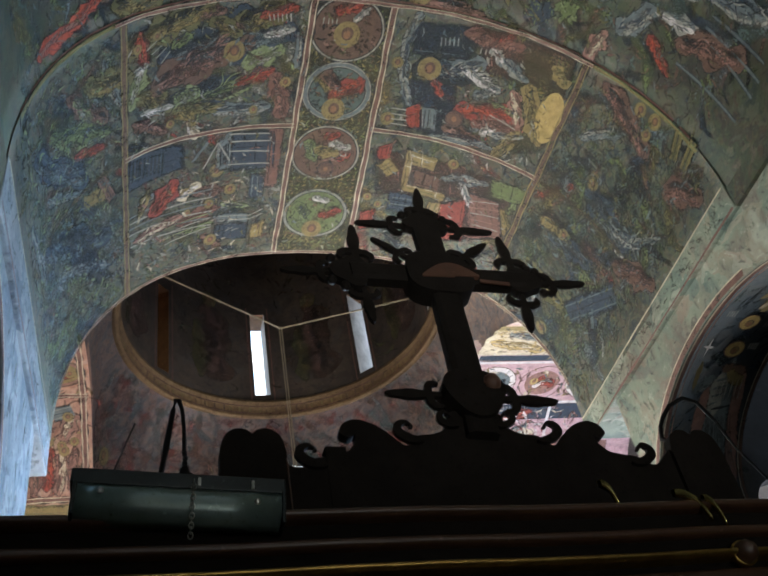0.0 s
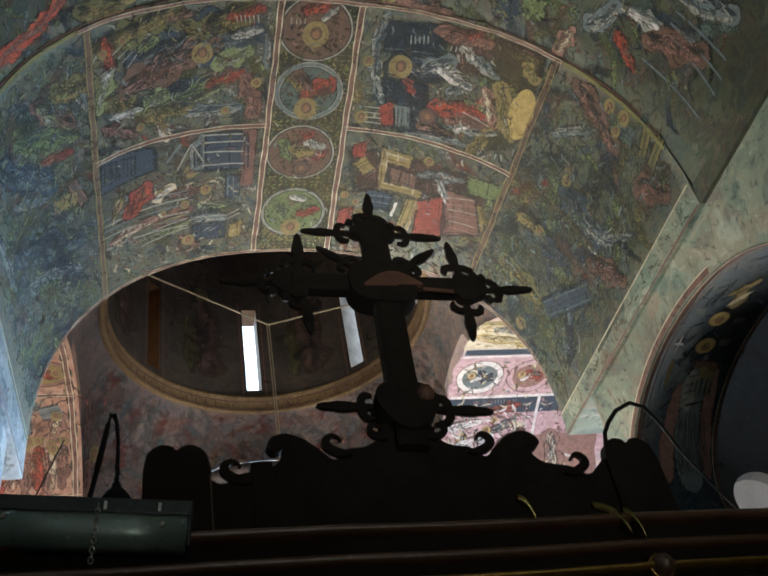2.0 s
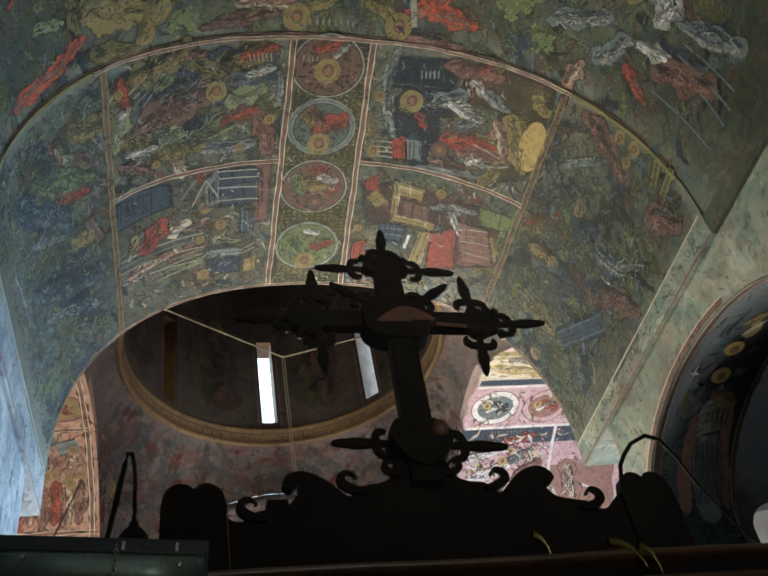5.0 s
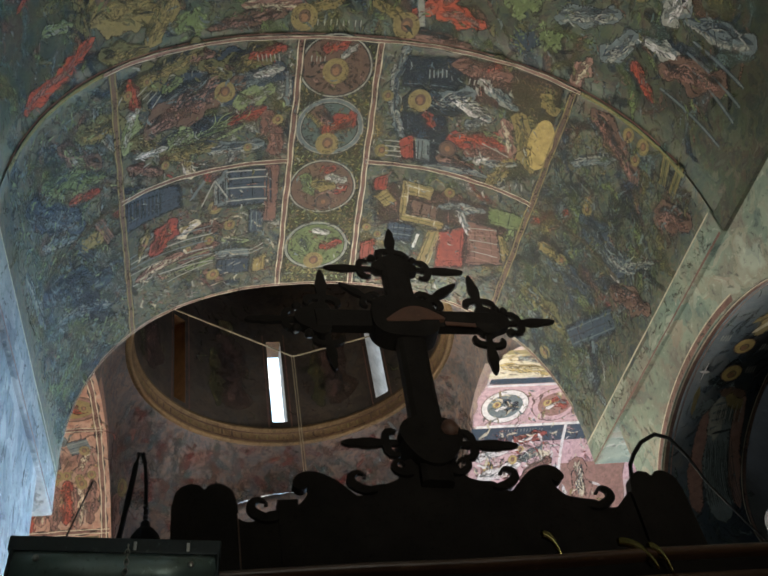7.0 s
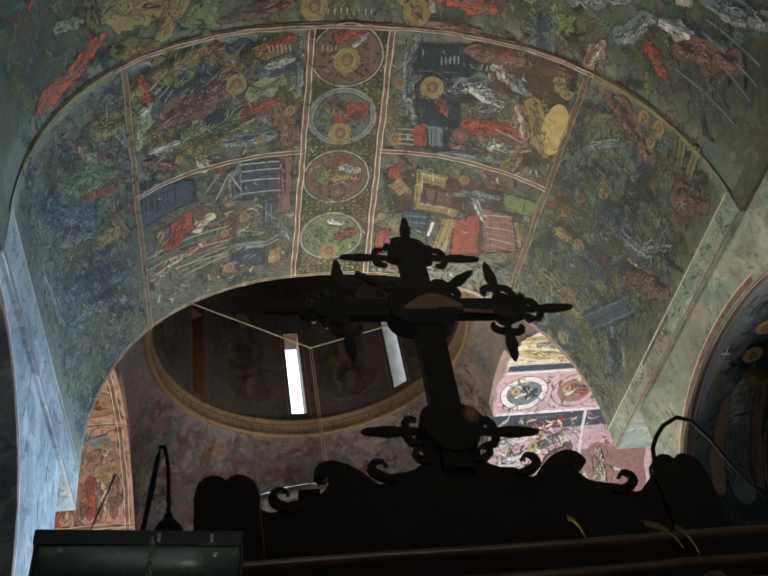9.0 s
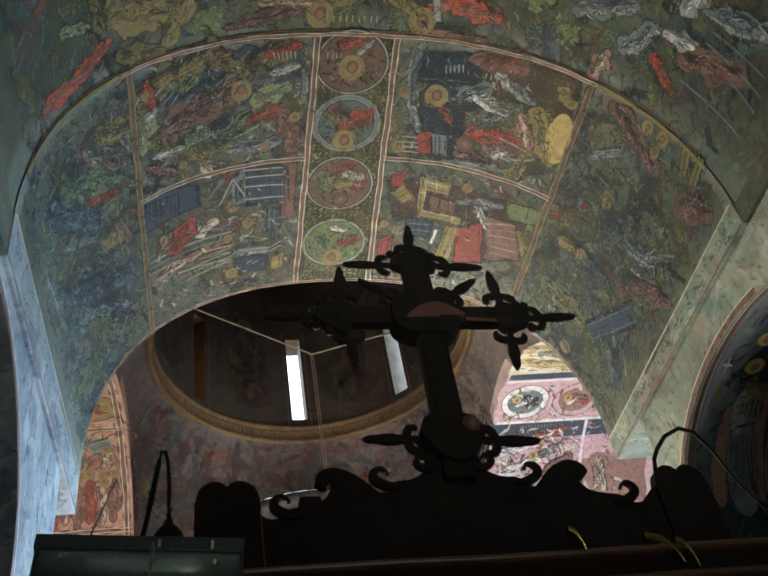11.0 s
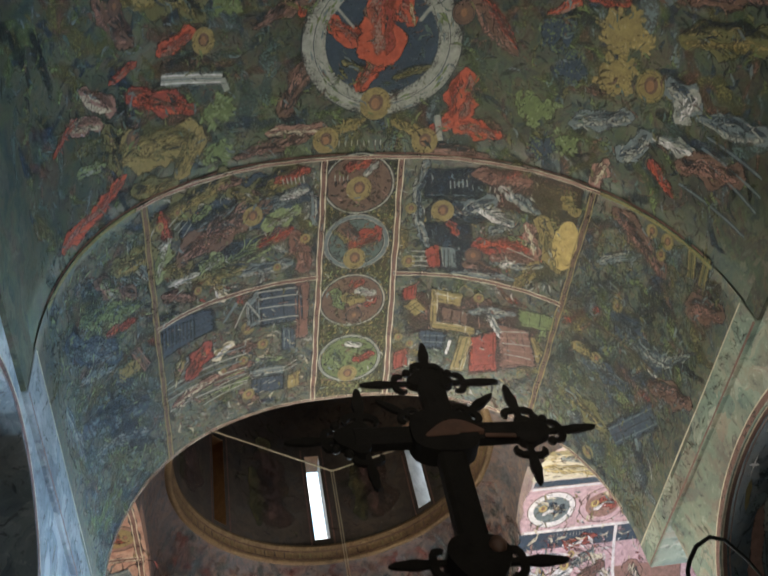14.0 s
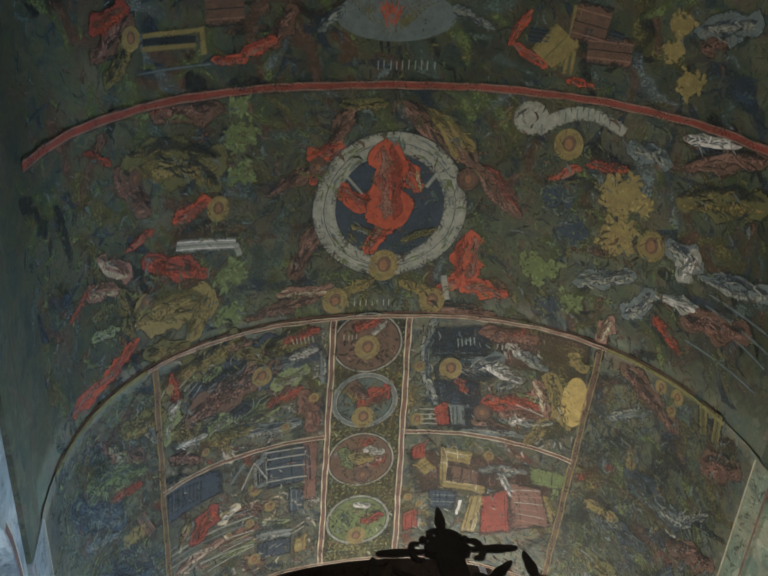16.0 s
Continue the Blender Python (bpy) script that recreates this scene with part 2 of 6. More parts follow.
def vault(name, prof, y0, y1, mat, label):
    inner, outer = barrel(prof, y0, y1), barrel(prof, y0, y1, off=-0.28)
    bm = sheet(inner)
    sheet(outer, bm=bm)
    sheet([inner[0], outer[0]], bm=bm)
    sheet([inner[-1], outer[-1]], bm=bm)
    bmesh.ops.remove_doubles(bm, verts=bm.verts[:], dist=0.0005)
    return setting(name, bm, mat, label, "vault", True)


vault_far = vault("ceiling", FAR, Y_ARC, Y_FAR, M_VAULT, "frescoed stone barrel vault with framed scenes and medallions")
vault_near = vault("ceiling", NEAR, -3.2, Y_ARC + 0.02, M_NEAR, "frescoed barrel vault in darkened tones with a large ringed medallion")


def wall_arch(y0, y1, z1, yc, half, zs, x0, x1, rise=None):
    """A wall between x0 and x1 from y0 to y1, from the floor to z1, with an arched opening."""
    n = 24
    pts = [(y0, 0), (yc - half, 0)]
    pts += [(yc - half * math.cos(math.pi * i / n), zs + (rise or half) * math.sin(math.pi * i / n)) for i in range(n + 1)]
    pts += [(yc + half, 0), (y1, 0), (y1, z1), (y0, z1)]
    bm = outline(pts, x0, x1)
    for v in bm.verts:
        v.co = Vector((v.co.y, v.co.x, v.co.z))
    return bm


NICHE = (3.32, 1.16, 4.36, 0.66)
SOFFIT = 2.66
imposts = []
for sgn, tag in ((-1, "north"), (1, "south")):
    zl = 5.17 if sgn < 0 else 5.30
    end = 4.58
    if sgn < 0:
        wall_north = setting("wall_north", wall_arch(1.5, end, zl - 0.002, 2.62, 1.08, 3.95, -2.45, -2.03), M_WALL, "pale blue-grey frescoed wall with a round arch to the aisle", "wall")
    else:
        wall_south = setting("wall_south", wall_arch(1.5, end, zl - 0.002, NICHE[0], NICHE[1], NICHE[2], 2.03, SOFFIT, NICHE[3]), M_WALL_S, "grey-green frescoed wall with a wide arch to the aisle", "wall")
        lining = []
        for x_ in (2.034, SOFFIT + 0.002):
            arch = [(NICHE[0] + (NICHE[1] - 0.004) * math.cos(a_), NICHE[2] + (NICHE[3] - 0.004) * math.sin(a_)) for a_ in np.linspace(0, math.pi, 49)]
            lining.append([(x_, y_, z_) for y_, z_ in [(arch[0][0], 2.0)] + arch + [(arch[-1][0], 2.0)]])
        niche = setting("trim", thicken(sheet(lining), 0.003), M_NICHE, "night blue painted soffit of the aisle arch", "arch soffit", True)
    a, b = (-2.45, -2.0) if sgn < 0 else (2.0, 2.45)
    imposts.append(setting("trim", box(a, b, Y_ARC, Y_FAR, zl, SPRING + 0.05, 0.008), M_WALL if sgn < 0 else M_WALL_S, "plastered impost band under the vault springing", "impost"))
    a, b = (-2.5, -2.003) if sgn < 0 else (2.003, 2.5)
    setting("wall_" + ("west_north" if sgn < 0 else "west_south"), box(a, b, -3.2, 1.498, 0, SPRING), M_NEAR, "frescoed wall in darkened tones below the near vault", "wall")
    setting("wall_" + ("upper_north" if sgn < 0 else "upper_south"), box(a, b, 1.5, Y_ARC - 0.003, zl, SPRING), M_NEAR, "frescoed strip of wall in darkened tones below the near vault", "wall")

# west wall with a doorway, floor, outer shell: added to close the building
w = bmesh.new()
add_box(w, -2.5, -0.6, -3.6, -3.2, 0, 7.8)
add_box(w, 1.2, 2.5, -3.6, -3.2, 0, 7.8)
add_box(w, -0.6, 1.2, -3.6, -3.2, 3.6, 7.8)
setting("wall_west", w, M_PLASTER, "unseen plain plastered west wall with an added tall doorway", "wall")
setting("floor", box(-5, 5, -5, 12, -0.1, 0), M_STONE, "worn stone floor", "floor")
w = bmesh.new()
add_box(w, -4.4, -4.1, -3.6, 12, 0, 8.2)
add_box(w, 4.1, 4.4, -3.6, 12, 0, 8.2)
add_box(w, -4.1, 4.1, 11.7, 12, 0, 8.2)
add_box(w, -4.1, -2.5, -3.6, -3.3, 0, 8.2)
add_box(w, 2.5, 4.1, -3.6, -3.3, 0, 8.2)
setting("wall_outer", w, M_DIM, "plain outer shell added to keep the sky out", "wall")
# Roof and wall boxes added to keep outside light off the aisle.
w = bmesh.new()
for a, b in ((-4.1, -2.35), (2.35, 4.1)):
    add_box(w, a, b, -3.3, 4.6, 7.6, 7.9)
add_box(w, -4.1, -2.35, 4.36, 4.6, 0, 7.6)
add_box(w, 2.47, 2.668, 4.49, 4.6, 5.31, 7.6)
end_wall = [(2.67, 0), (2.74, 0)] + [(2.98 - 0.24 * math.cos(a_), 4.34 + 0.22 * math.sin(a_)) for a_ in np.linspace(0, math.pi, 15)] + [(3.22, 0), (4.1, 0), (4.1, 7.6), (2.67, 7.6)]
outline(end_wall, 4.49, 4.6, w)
setting("wall_aisle", w, M_DIM, "plain wall and roof added to keep light out of the aisle", "wall")

# ---- the domed bay ----
DX, DY, RR, ZR = 0.0, 6.82, 1.735, 8.0
ARM_Y, ARM_R, ARM_Z, HX = 6.78, 1.75, 5.5, 1.93
Y_EAST = 8.62


ARM_NEAR = 2.05


def arm_curve(a, r):
    """The side arms' arch: a quarter circle to the east, a flatter quarter to the west. a runs from the west foot (pi) or, past the crown, east."""
    c, s_ = -math.cos(a), math.sin(a)
    k = r / ARM_R
    return (ARM_Y + (ARM_NEAR * k if c < 0 else r) * c, ARM_Z + r * s_)


def rim(phi):
    """Foot of the pendentive in direction phi: on the side arches, the near vault's arch or the east arch."""
    c, s = math.cos(phi), math.sin(phi)
    kx = ((HX - DX) if c > 0 else (HX + DX)) / max(1e-6, abs(c))
    ky = ((Y_EAST - DY) if s > 0 else (DY - Y_FAR)) / max(1e-6, abs(s))
    k = min(kx, ky)
    x, y = DX + c * k, DY + s * k
    if kx < ky:
        z = ARM_Z + ARM_R * math.sqrt(max(0.0, 1 - ((y - ARM_Y) / (ARM_NEAR if y < ARM_Y else ARM_R)) ** 2))
    elif s < 0:
        z = float(np.interp(x, FAR.x, FAR.z))
    else:
        z = ARM_Z + math.sqrt(max(0.0, 1.85 ** 2 - x * x))
    return Vector((x, y, z))


def pend_point(phi, t, out=0.0):
    foot, top = rim(phi), Vector((DX + RR * math.cos(phi), DY + RR * math.sin(phi), ZR))
    bulge = math.sin(math.pi * t) * 0.10 * (top - foot).length + out
    return top.lerp(foot, t) + Vector((math.cos(phi), math.sin(phi), 0.7)) * bulge


NP = 240
angles = [2 * math.pi * (i + 0.5) / NP for i in range(NP)]
bm = sheet([[pend_point(p, j / 12) for p in angles] for j in range(13)], True)
sheet([[pend_point(p, j / 12, 0.06) for p in angles] for j in range(13)], True, bm)
pendentives = setting("ceiling", bm, M_PEND, "sooty violet frescoed pendentives under the dome", "pendentive", True)

# ring cornice at the foot of the drum
prof = [(RR + 0.02, -0.03), (RR - 0.03, -0.05), (RR - 0.05, -0.02), (RR - 0.035, 0.0), (RR - 0.035, 0.13), (RR - 0.06, 0.15), (RR - 0.06, 0.19), (RR + 0.02, 0.2)]
ring = setting("trim", turned(prof, (DX, DY, ZR), 96), M_RING, "ochre painted ring moulding at the foot of the drum", "cornice", True)

# drum with slit windows
DRUM_R, Z_DRUM = 1.715, 11.7
SLITS = 8
SLIT0 = 91.5
drum_bm = bmesh.new()


def drum_point(r, deg, z):
    a = radians(deg)
    return (DX + r * math.cos(a), DY + r * math.sin(a), z)


SLIT_HALF, SLIT_Z0, SLIT_Z1 = 3.1, 8.30, 9.60
WALL_T, SPLAY = 0.5, 0.14
for k in range(SLITS):
    reveal_bm = bmesh.new()
    c = SLIT0 + k * 360 / SLITS
    step = 360 / SLITS
    lo, hi = c + SLIT_HALF, c + step - SLIT_HALF
    solid = [lo + (hi - lo) * i / 7 for i in range(8)]
    gap = [c - SLIT_HALF, c, c + SLIT_HALF]
    for r, top_z in ((DRUM_R, SLIT_Z1), (DRUM_R + WALL_T, SLIT_Z1 + SPLAY)):
        sheet([[drum_point(r, d, z) for d in solid] for z in (ZR, SLIT_Z0, top_z, Z_DRUM)], bm=drum_bm)
        sheet([[drum_point(r, d, z) for d in gap] for z in (ZR, SLIT_Z0)], bm=drum_bm)
        sheet([[drum_point(r, d, z) for d in gap] for z in (top_z, Z_DRUM)], bm=drum_bm)
    for d in (gap[0], gap[2]):
        sheet([[drum_point(DRUM_R, d, SLIT_Z0), drum_point(DRUM_R + WALL_T, d, SLIT_Z0)], [drum_point(DRUM_R, d, SLIT_Z1), drum_point(DRUM_R + WALL_T, d, SLIT_Z1 + SPLAY)]], bm=reveal_bm)
    sheet([[drum_point(r, d, SLIT_Z0) for r in (DRUM_R, DRUM_R + WALL_T)] for d in gap], bm=reveal_bm)
    # Soffit in ochre-brown, standing for the shade on its whitewash.
    lintel = sheet([[drum_point(DRUM_R, d, SLIT_Z1), drum_point(DRUM_R + WALL_T, d, SLIT_Z1 + SPLAY)] for d in gap])
    setting("trim", lintel, M_REVEAL, "slit window soffit browned to paint in its shade", "window lintel")
    boarded = k == 1
    setting("trim", reveal_bm, M_REVEAL if boarded else M_LIME, "ochre-brown reveal of a blocked slit window" if boarded else "whitewashed splayed reveal of a slit window", "window reveal")
    if boarded:
        shut = sheet([[drum_point(DRUM_R + 0.42, d, z) for d in gap] for z in (SLIT_Z0, SLIT_Z1 + 0.11)])
        setting("window_blocked", thicken(shut, 0.03), M_REVEAL, "brown board blocking a slit window", "window board")
bmesh.ops.remove_doubles(drum_bm, verts=drum_bm.verts[:], dist=0.001)
drum = setting("wall_drum", drum_bm, M_DRUM, "dark brown frescoed drum wall pierced by slit windows", "drum", True)
dome = [(DRUM_R * math.cos(a), 1.5 * math.sin(a)) for a in np.linspace(0, math.pi / 2 - 0.01, 14)]
setting("ceiling", thicken(turned(dome, (DX, DY, Z_DRUM), 64), -0.2), M_DRUM, "dark brown dome over the drum", "dome", True)

# overcast sky beyond the slit windows
sky_m = bpy.data.materials.new("bright_overcast_sky")
sky_m.use_nodes = True
_n, _l = sky_m.node_tree.nodes, sky_m.node_tree.links
_n.remove(_n["Principled BSDF"])
_e, _t, _r = _n.new("ShaderNodeEmission"), _n.new("ShaderNodeTexNoise"), _n.new("ShaderNodeValToRGB")
_t.inputs["Scale"].default_value = 1.4
_r.color_ramp.elements[0].position, _r.color_ramp.elements[0].color = 0.42, (0.55, 0.78, 1.0, 1)
_r.color_ramp.elements[1].position, _r.color_ramp.elements[1].color = 0.58, (1.0, 1.0, 1.0, 1)
_e.inputs["Strength"].default_value = 3.2
_g = _n.new("ShaderNodeNewGeometry")
_l.new(_g.outputs["Position"], _t.inputs["Vector"])
_l.new(_t.outputs["Fac"], _r.inputs[0])
_l.new(_r.outputs[0], _e.inputs["Color"])
_l.new(_e.outputs[0], _n["Material Output"].inputs["Surface"])
setting("backdrop", turned([(9.0, -1.0), (9.0, 12.0)], (DX, DY, ZR), 48), sky_m, "plain bright overcast sky outside the drum windows", "sky")

# side arms: short barrels along x with painted soffits and side walls; end windows not built
arm_vaults = []
for sgn, tag, mat in ((-1, "north", M_ORANGE), (1, "south", M_PINK)):
    def arm_row(x, r):
        pts_ = [arm_curve(math.pi * i / 40, r) for i in range(41)]
        return [(sgn * max(abs(x), 2.46 if y < 5.09 else 0), y, z) for y, z in pts_]
    rows = [arm_row(sgn * (HX + (4.1 - HX) * j / 8), ARM_R) for j in range(9)]
    back = [arm_row(sgn * (HX + (4.1 - HX) * j / 8), ARM_R + 0.2) for j in range(9)]
    bm = sheet(rows)
    sheet(back, bm=bm)
    sheet([rows[0], back[0]], bm=bm)
    arm_vaults.append(setting("ceiling", bm, mat, ("orange" if sgn < 0 else "rose and white") + " frescoed barrel vault of the side arm", "vault", True))
    bm = bmesh.new()
    a, b = sorted((sgn * HX, sgn * 4.1))
    add_box(bm, a, b, ARM_Y + ARM_R, Y_EAST, 0, ARM_Z)
    a, b = sorted((sgn * 2.46, sgn * 4.1))
    add_box(bm, a, b, 4.604, ARM_Y - ARM_NEAR, ARM_Z, ARM_Z + 0.2)
    setting("wall_arm_" + tag, bm, mat, "painted side wall of the domed bay", "wall")

# the apse beyond the domed bay
bm = bmesh.new()
ap = []
for j in range(15):
    t = math.pi / 2 * j / 14
    ap.append([(1.85 * math.cos(t) * math.cos(a), Y_EAST + 1.6 * math.cos(t) * math.sin(a), ARM_Z + 1.85 * math.sin(t)) for a in np.linspace(0, math.pi, 33)])
sheet(ap, bm=bm)
apse = setting("ceiling", thicken(bm, 0.15), M_PEND, "dim violet-brown frescoed conch of the apse", "apse", True)

# ---- wall painting: shapes of pigment laid on the plaster ----
PIGMENT = {"red": (0.24, 0.045, 0.03), "redb": (0.40, 0.07, 0.03), "brown": (0.125, 0.072, 0.05), "ochre": (0.23, 0.18, 0.065), "gold": (0.24, 0.185, 0.07), "goldb": (0.44, 0.32, 0.10),
           "green": (0.12, 0.16, 0.06), "paleg": (0.20, 0.25, 0.11), "olive": (0.12, 0.115, 0.045), "blue": (0.03, 0.05, 0.075), "bluegrey": (0.125, 0.16, 0.165),
           "white": (0.29, 0.295, 0.255), "pink": (0.26, 0.14, 0.11), "dark": (0.018, 0.024, 0.028), "cream": (0.55, 0.48, 0.34), "rose": (0.50, 0.32, 0.34), "chalk": (0.66, 0.62, 0.60),
           "line": (0.17, 0.085, 0.065), "flesh": (0.24, 0.12, 0.06), "teal": (0.075, 0.115, 0.105)}


def pigment(name, c):
    """Thin old paint: uneven tone, soot, and worn through to the ground at its brushed edges and in patches."""
    grey = sum(c) / 3
    c = tuple(0.9 * v + 0.1 * grey for v in c)
    m = material("pigment_" + name, c, 0.6, second=tuple(0.45 * v + 0.008 for v in c), spot=tuple(0.5 * v + 0.5 * grey + 0.02 for v in c), scale=18, bump=0.35, mixing=0.8, gloss=0.12)
    n, l = m.node_tree.nodes, m.node_tree.links
    at, t, geo = n.new("ShaderNodeAttribute"), n.new("ShaderNodeTexNoise"), n.new("ShaderNodeNewGeometry")
    at.attribute_name = "cover"
    t.inputs["Scale"].default_value, t.inputs["Detail"].default_value, t.inputs["Roughness"].default_value = 58.0, 6, 0.68
    l.new(geo.outputs["Position"], t.inputs["Vector"])
    broad = n.new("ShaderNodeTexNoise")
    broad.inputs["Scale"].default_value, broad.inputs["Detail"].default_value = 8.0, 5
    l.new(geo.outputs["Position"], broad.inputs["Vector"])
    w2 = n.new("ShaderNodeMath")
    w2.operation = "MULTIPLY_ADD"
    w2.inputs[1].default_value = 0.7
    l.new(broad.outputs["Fac"], w2.inputs[0])
    l.new(t.outputs["Fac"], w2.inputs[2])
    k = n.new("ShaderNodeMath")
    k.operation = "MULTIPLY_ADD"
    k.inputs[1].default_value = 0.55
    l.new(at.outputs["Fac"], k.inputs[0])
    l.new(w2.outputs[0], k.inputs[2])
    r = n.new("ShaderNodeMapRange")
    r.inputs[1].default_value, r.inputs[2].default_value, r.inputs[4].default_value = 0.84, 1.30, 0.96
    l.new(k.outputs[0], r.inputs[0])
    l.new(r.outputs[0], n["Principled BSDF"].inputs["Alpha"])
    return m


PIG = {k: pigment(k, c) for k, c in PIGMENT.items()}
PIG_NAMES = list(PIG)
SHADE = {"red": "brown", "redb": "red", "brown": "dark", "ochre": "olive", "gold": "ochre", "goldb": "gold", "green": "blue", "paleg": "green", "olive": "dark", "blue": "dark", "bluegrey": "blue",
         "white": "bluegrey", "pink": "brown", "dark": "blue", "cream": "ochre", "rose": "red", "chalk": "bluegrey", "line": "brown", "flesh": "brown", "teal": "blue"}
TINT = {"red": "redb", "redb": "pink", "brown": "pink", "ochre": "gold", "gold": "cream", "goldb": "cream", "green": "paleg", "paleg": "white", "olive": "ochre", "blue": "bluegrey", "bluegrey": "white",
        "white": "chalk", "pink": "cream", "dark": "blue", "cream": "chalk", "rose": "chalk", "chalk": "chalk", "line": "pink", "flesh": "ochre", "teal": "bluegrey"}


class Painter:
    """Collects flat shapes of pigment on a curved surface; place(s, y, lift) gives a point in the world."""

    def __init__(self, place, seed, s_end=9.0):
        self.place, self.rng, self.v, self.f, self.m, self.n, self.s_end = place, random.Random(seed), [], [], [], 0, s_end
        self.base, self.cover, self.op, self.parts, self.ph = 0.0006, [], 1.0, [], None

    def section(self, name, label):
        """What follows becomes a part of its own."""
        self.parts.append((name, label, len(self.v), len(self.f)))

    def layer(self, k):
        """Later layers lie over earlier ones, by a millimetre or two."""
        self.base = 0.0006 + 0.0018 * k

    def grid(self, col, rows, up=0.0, soft="all", thin=False):
        self.n += 1
        h, i0, k = self.base + (self.n % 1200) * 0.000001 + up, len(self.v), len(rows[0])
        for a, r in enumerate(rows):
            for b, (s, y) in enumerate(r):
                edge = b == k - 1 or (soft != "disc" and b == 0) or (soft == "all" and a in (0, len(rows) - 1))
                self.cover.append(self.op * (0.85 if k == 2 else ((0.85 if soft == "disc" or thin else 0.55) if edge else 1.0)))
                self.v.append(self.place(max(-self.s_end, min(self.s_end, s)), y, h))
        for a in range(len(rows) - 1):
            for b in range(k - 1):
                q = i0 + a * k + b
                self.f.append((q, q + 1, q + k + 1, q + k))
                self.m.append(PIG_NAMES.index(col))

    def stroke(self, col, s0, y0, s1, y1, w0, w1, rough=0.25, steps=7, square=False, bend=0.0, up=0.0):
        """A brushed shape from one end to the other, tapering from w0 to w1, with an uneven edge."""
        d = math.hypot(s1 - s0, y1 - y0) or 1e-4
        us, uy = (s1 - s0) / d, (y1 - y0) / d
        ph, rows = self.rng.random() * 9 if self.ph is None else self.ph, []
        e0, e1 = (0, 0) if square else (w0 * 0.35, w1 * 0.35)
        steps = max(steps, int(d / 0.03))
        cols = max(3, int(max(w0, w1) / 0.025))
        for i in range(steps + 1):
            t = i / steps
            q = -e0 + t * (d + e0 + e1)
            w = 0.5 * (w0 + (w1 - w0) * t)
            if not square:
                w *= max(0.08, (1 - abs(2 * t - 1) ** 4.0) ** 0.55)
            c = bend * d * math.sin(math.pi * t)
            a = w * (1 + rough * math.sin(ph + 5.3 * t * 2.1) + rough * 0.7 * math.sin(ph * 3 + 17 * t) + rough * 0.5 * math.sin(ph * 7 + 41 * t))
            b = w * (1 + rough * math.sin(ph * 2 + 6.1 * t * 1.7) + rough * 0.7 * math.cos(ph + 19 * t))
            rows.append([(s0 + us * q - uy * (k * (a if k > 0 else b) + c), y0 + uy * q + us * (k * (a if k > 0 else b) + c)) for k in (2 * j / cols - 1 for j in range(cols + 1))])
        self.grid(col, rows, up, "sides" if square else "all", max(w0, w1) < 0.045)

    def blob(self, col, s0, y0, s1, y1, w0, w1):
        """A draped or rocky form, shaded along one side and lit along the other, with fine folds."""
        keep, r = self.op, self.rng
        ph = r.random() * 9
        for tone, grow, h in (("dark", 0.010, 0.0), (col, 0.0, 0.00025)):
            self.ph = ph
            self.stroke(tone, s0, y0, s1, y1, w0 + grow, w1 + grow, 0.26, 12, up=h)
        self.ph = None
        d = math.hypot(s1 - s0, y1 - y0) + 0.5 * (w0 + w1)
        us, uy = (s1 - s0) / d, (y1 - y0) / d
        self.op = 0.62 * keep
        for k, tone, h in ((-0.24, SHADE[col], 0.0004), (0.2, TINT[col], 0.00042)):
            ox, oy = -uy * k * w0, us * k * w0
            self.stroke(tone, s0 + ox, y0 + oy, s1 + ox, y1 + oy, w0 * 0.36, w1 * 0.3, 0.3, 8, bend=r.uniform(-0.12, 0.12), up=h)
        for i in range(int(8 + 46 * d)):
            k, t = r.uniform(-0.40, 0.40), r.uniform(0.0, 0.78)
            w = w0 + (w1 - w0) * t
            a, b = s0 + us * d * t - uy * k * w, y0 + uy * d * t + us * k * w
            L = r.uniform(0.10, 0.26) * d
            g = r.gauss(0, 0.45)
            c, n_ = math.cos(g), math.sin(g)
            self.op = r.uniform(0.45, 0.85) * keep
            self.stroke(r.choice((SHADE[col], SHADE[col], TINT[col], TINT[col], col, "dark")), a, b, a + L * (us * c - uy * n_), b + L * (uy * c + us * n_), 0.045 * w + 0.006, 0.03 * w + 0.004, 0.3, 4, bend=r.uniform(-0.25, 0.25), up=0.0005 + 0.00001 * i)
        self.op = keep

    def patch(self, col, a, b, c, d):
        """A four-sided plane of a painted building, outlined, with worn lines along it."""
        def at(u, v):
            return tuple((a[i] * (1 - u) + b[i] * u) * (1 - v) + (d[i] * (1 - u) + c[i] * u) * v for i in (0, 1))
        nu = max(6, int(math.dist(a, b) / 0.03))
        nv = max(6, int(math.dist(a, d) / 0.03))
        self.grid("dark", [[at(-0.04 + 1.08 * k / nu, -0.04 + 1.08 * m / nv) for m in range(nv + 1)] for k in range(nu + 1)])
        self.grid(col, [[at(k / nu, m / nv) for m in range(nv + 1)] for k in range(nu + 1)], 0.0004)
        keep = self.op
        for k in range(5):
            v, self.op = self.rng.random(), self.rng.uniform(0.35, 0.7)
            p, q = (at(0.05, v), at(0.95, v)) if k % 2 else (at(v, 0.05), at(v, 0.95))
            self.stroke(self.rng.choice((TINT[col], SHADE[col])), *p, *q, 0.010, 0.008, 0.3, 5, up=0.0008)
        self.op = keep

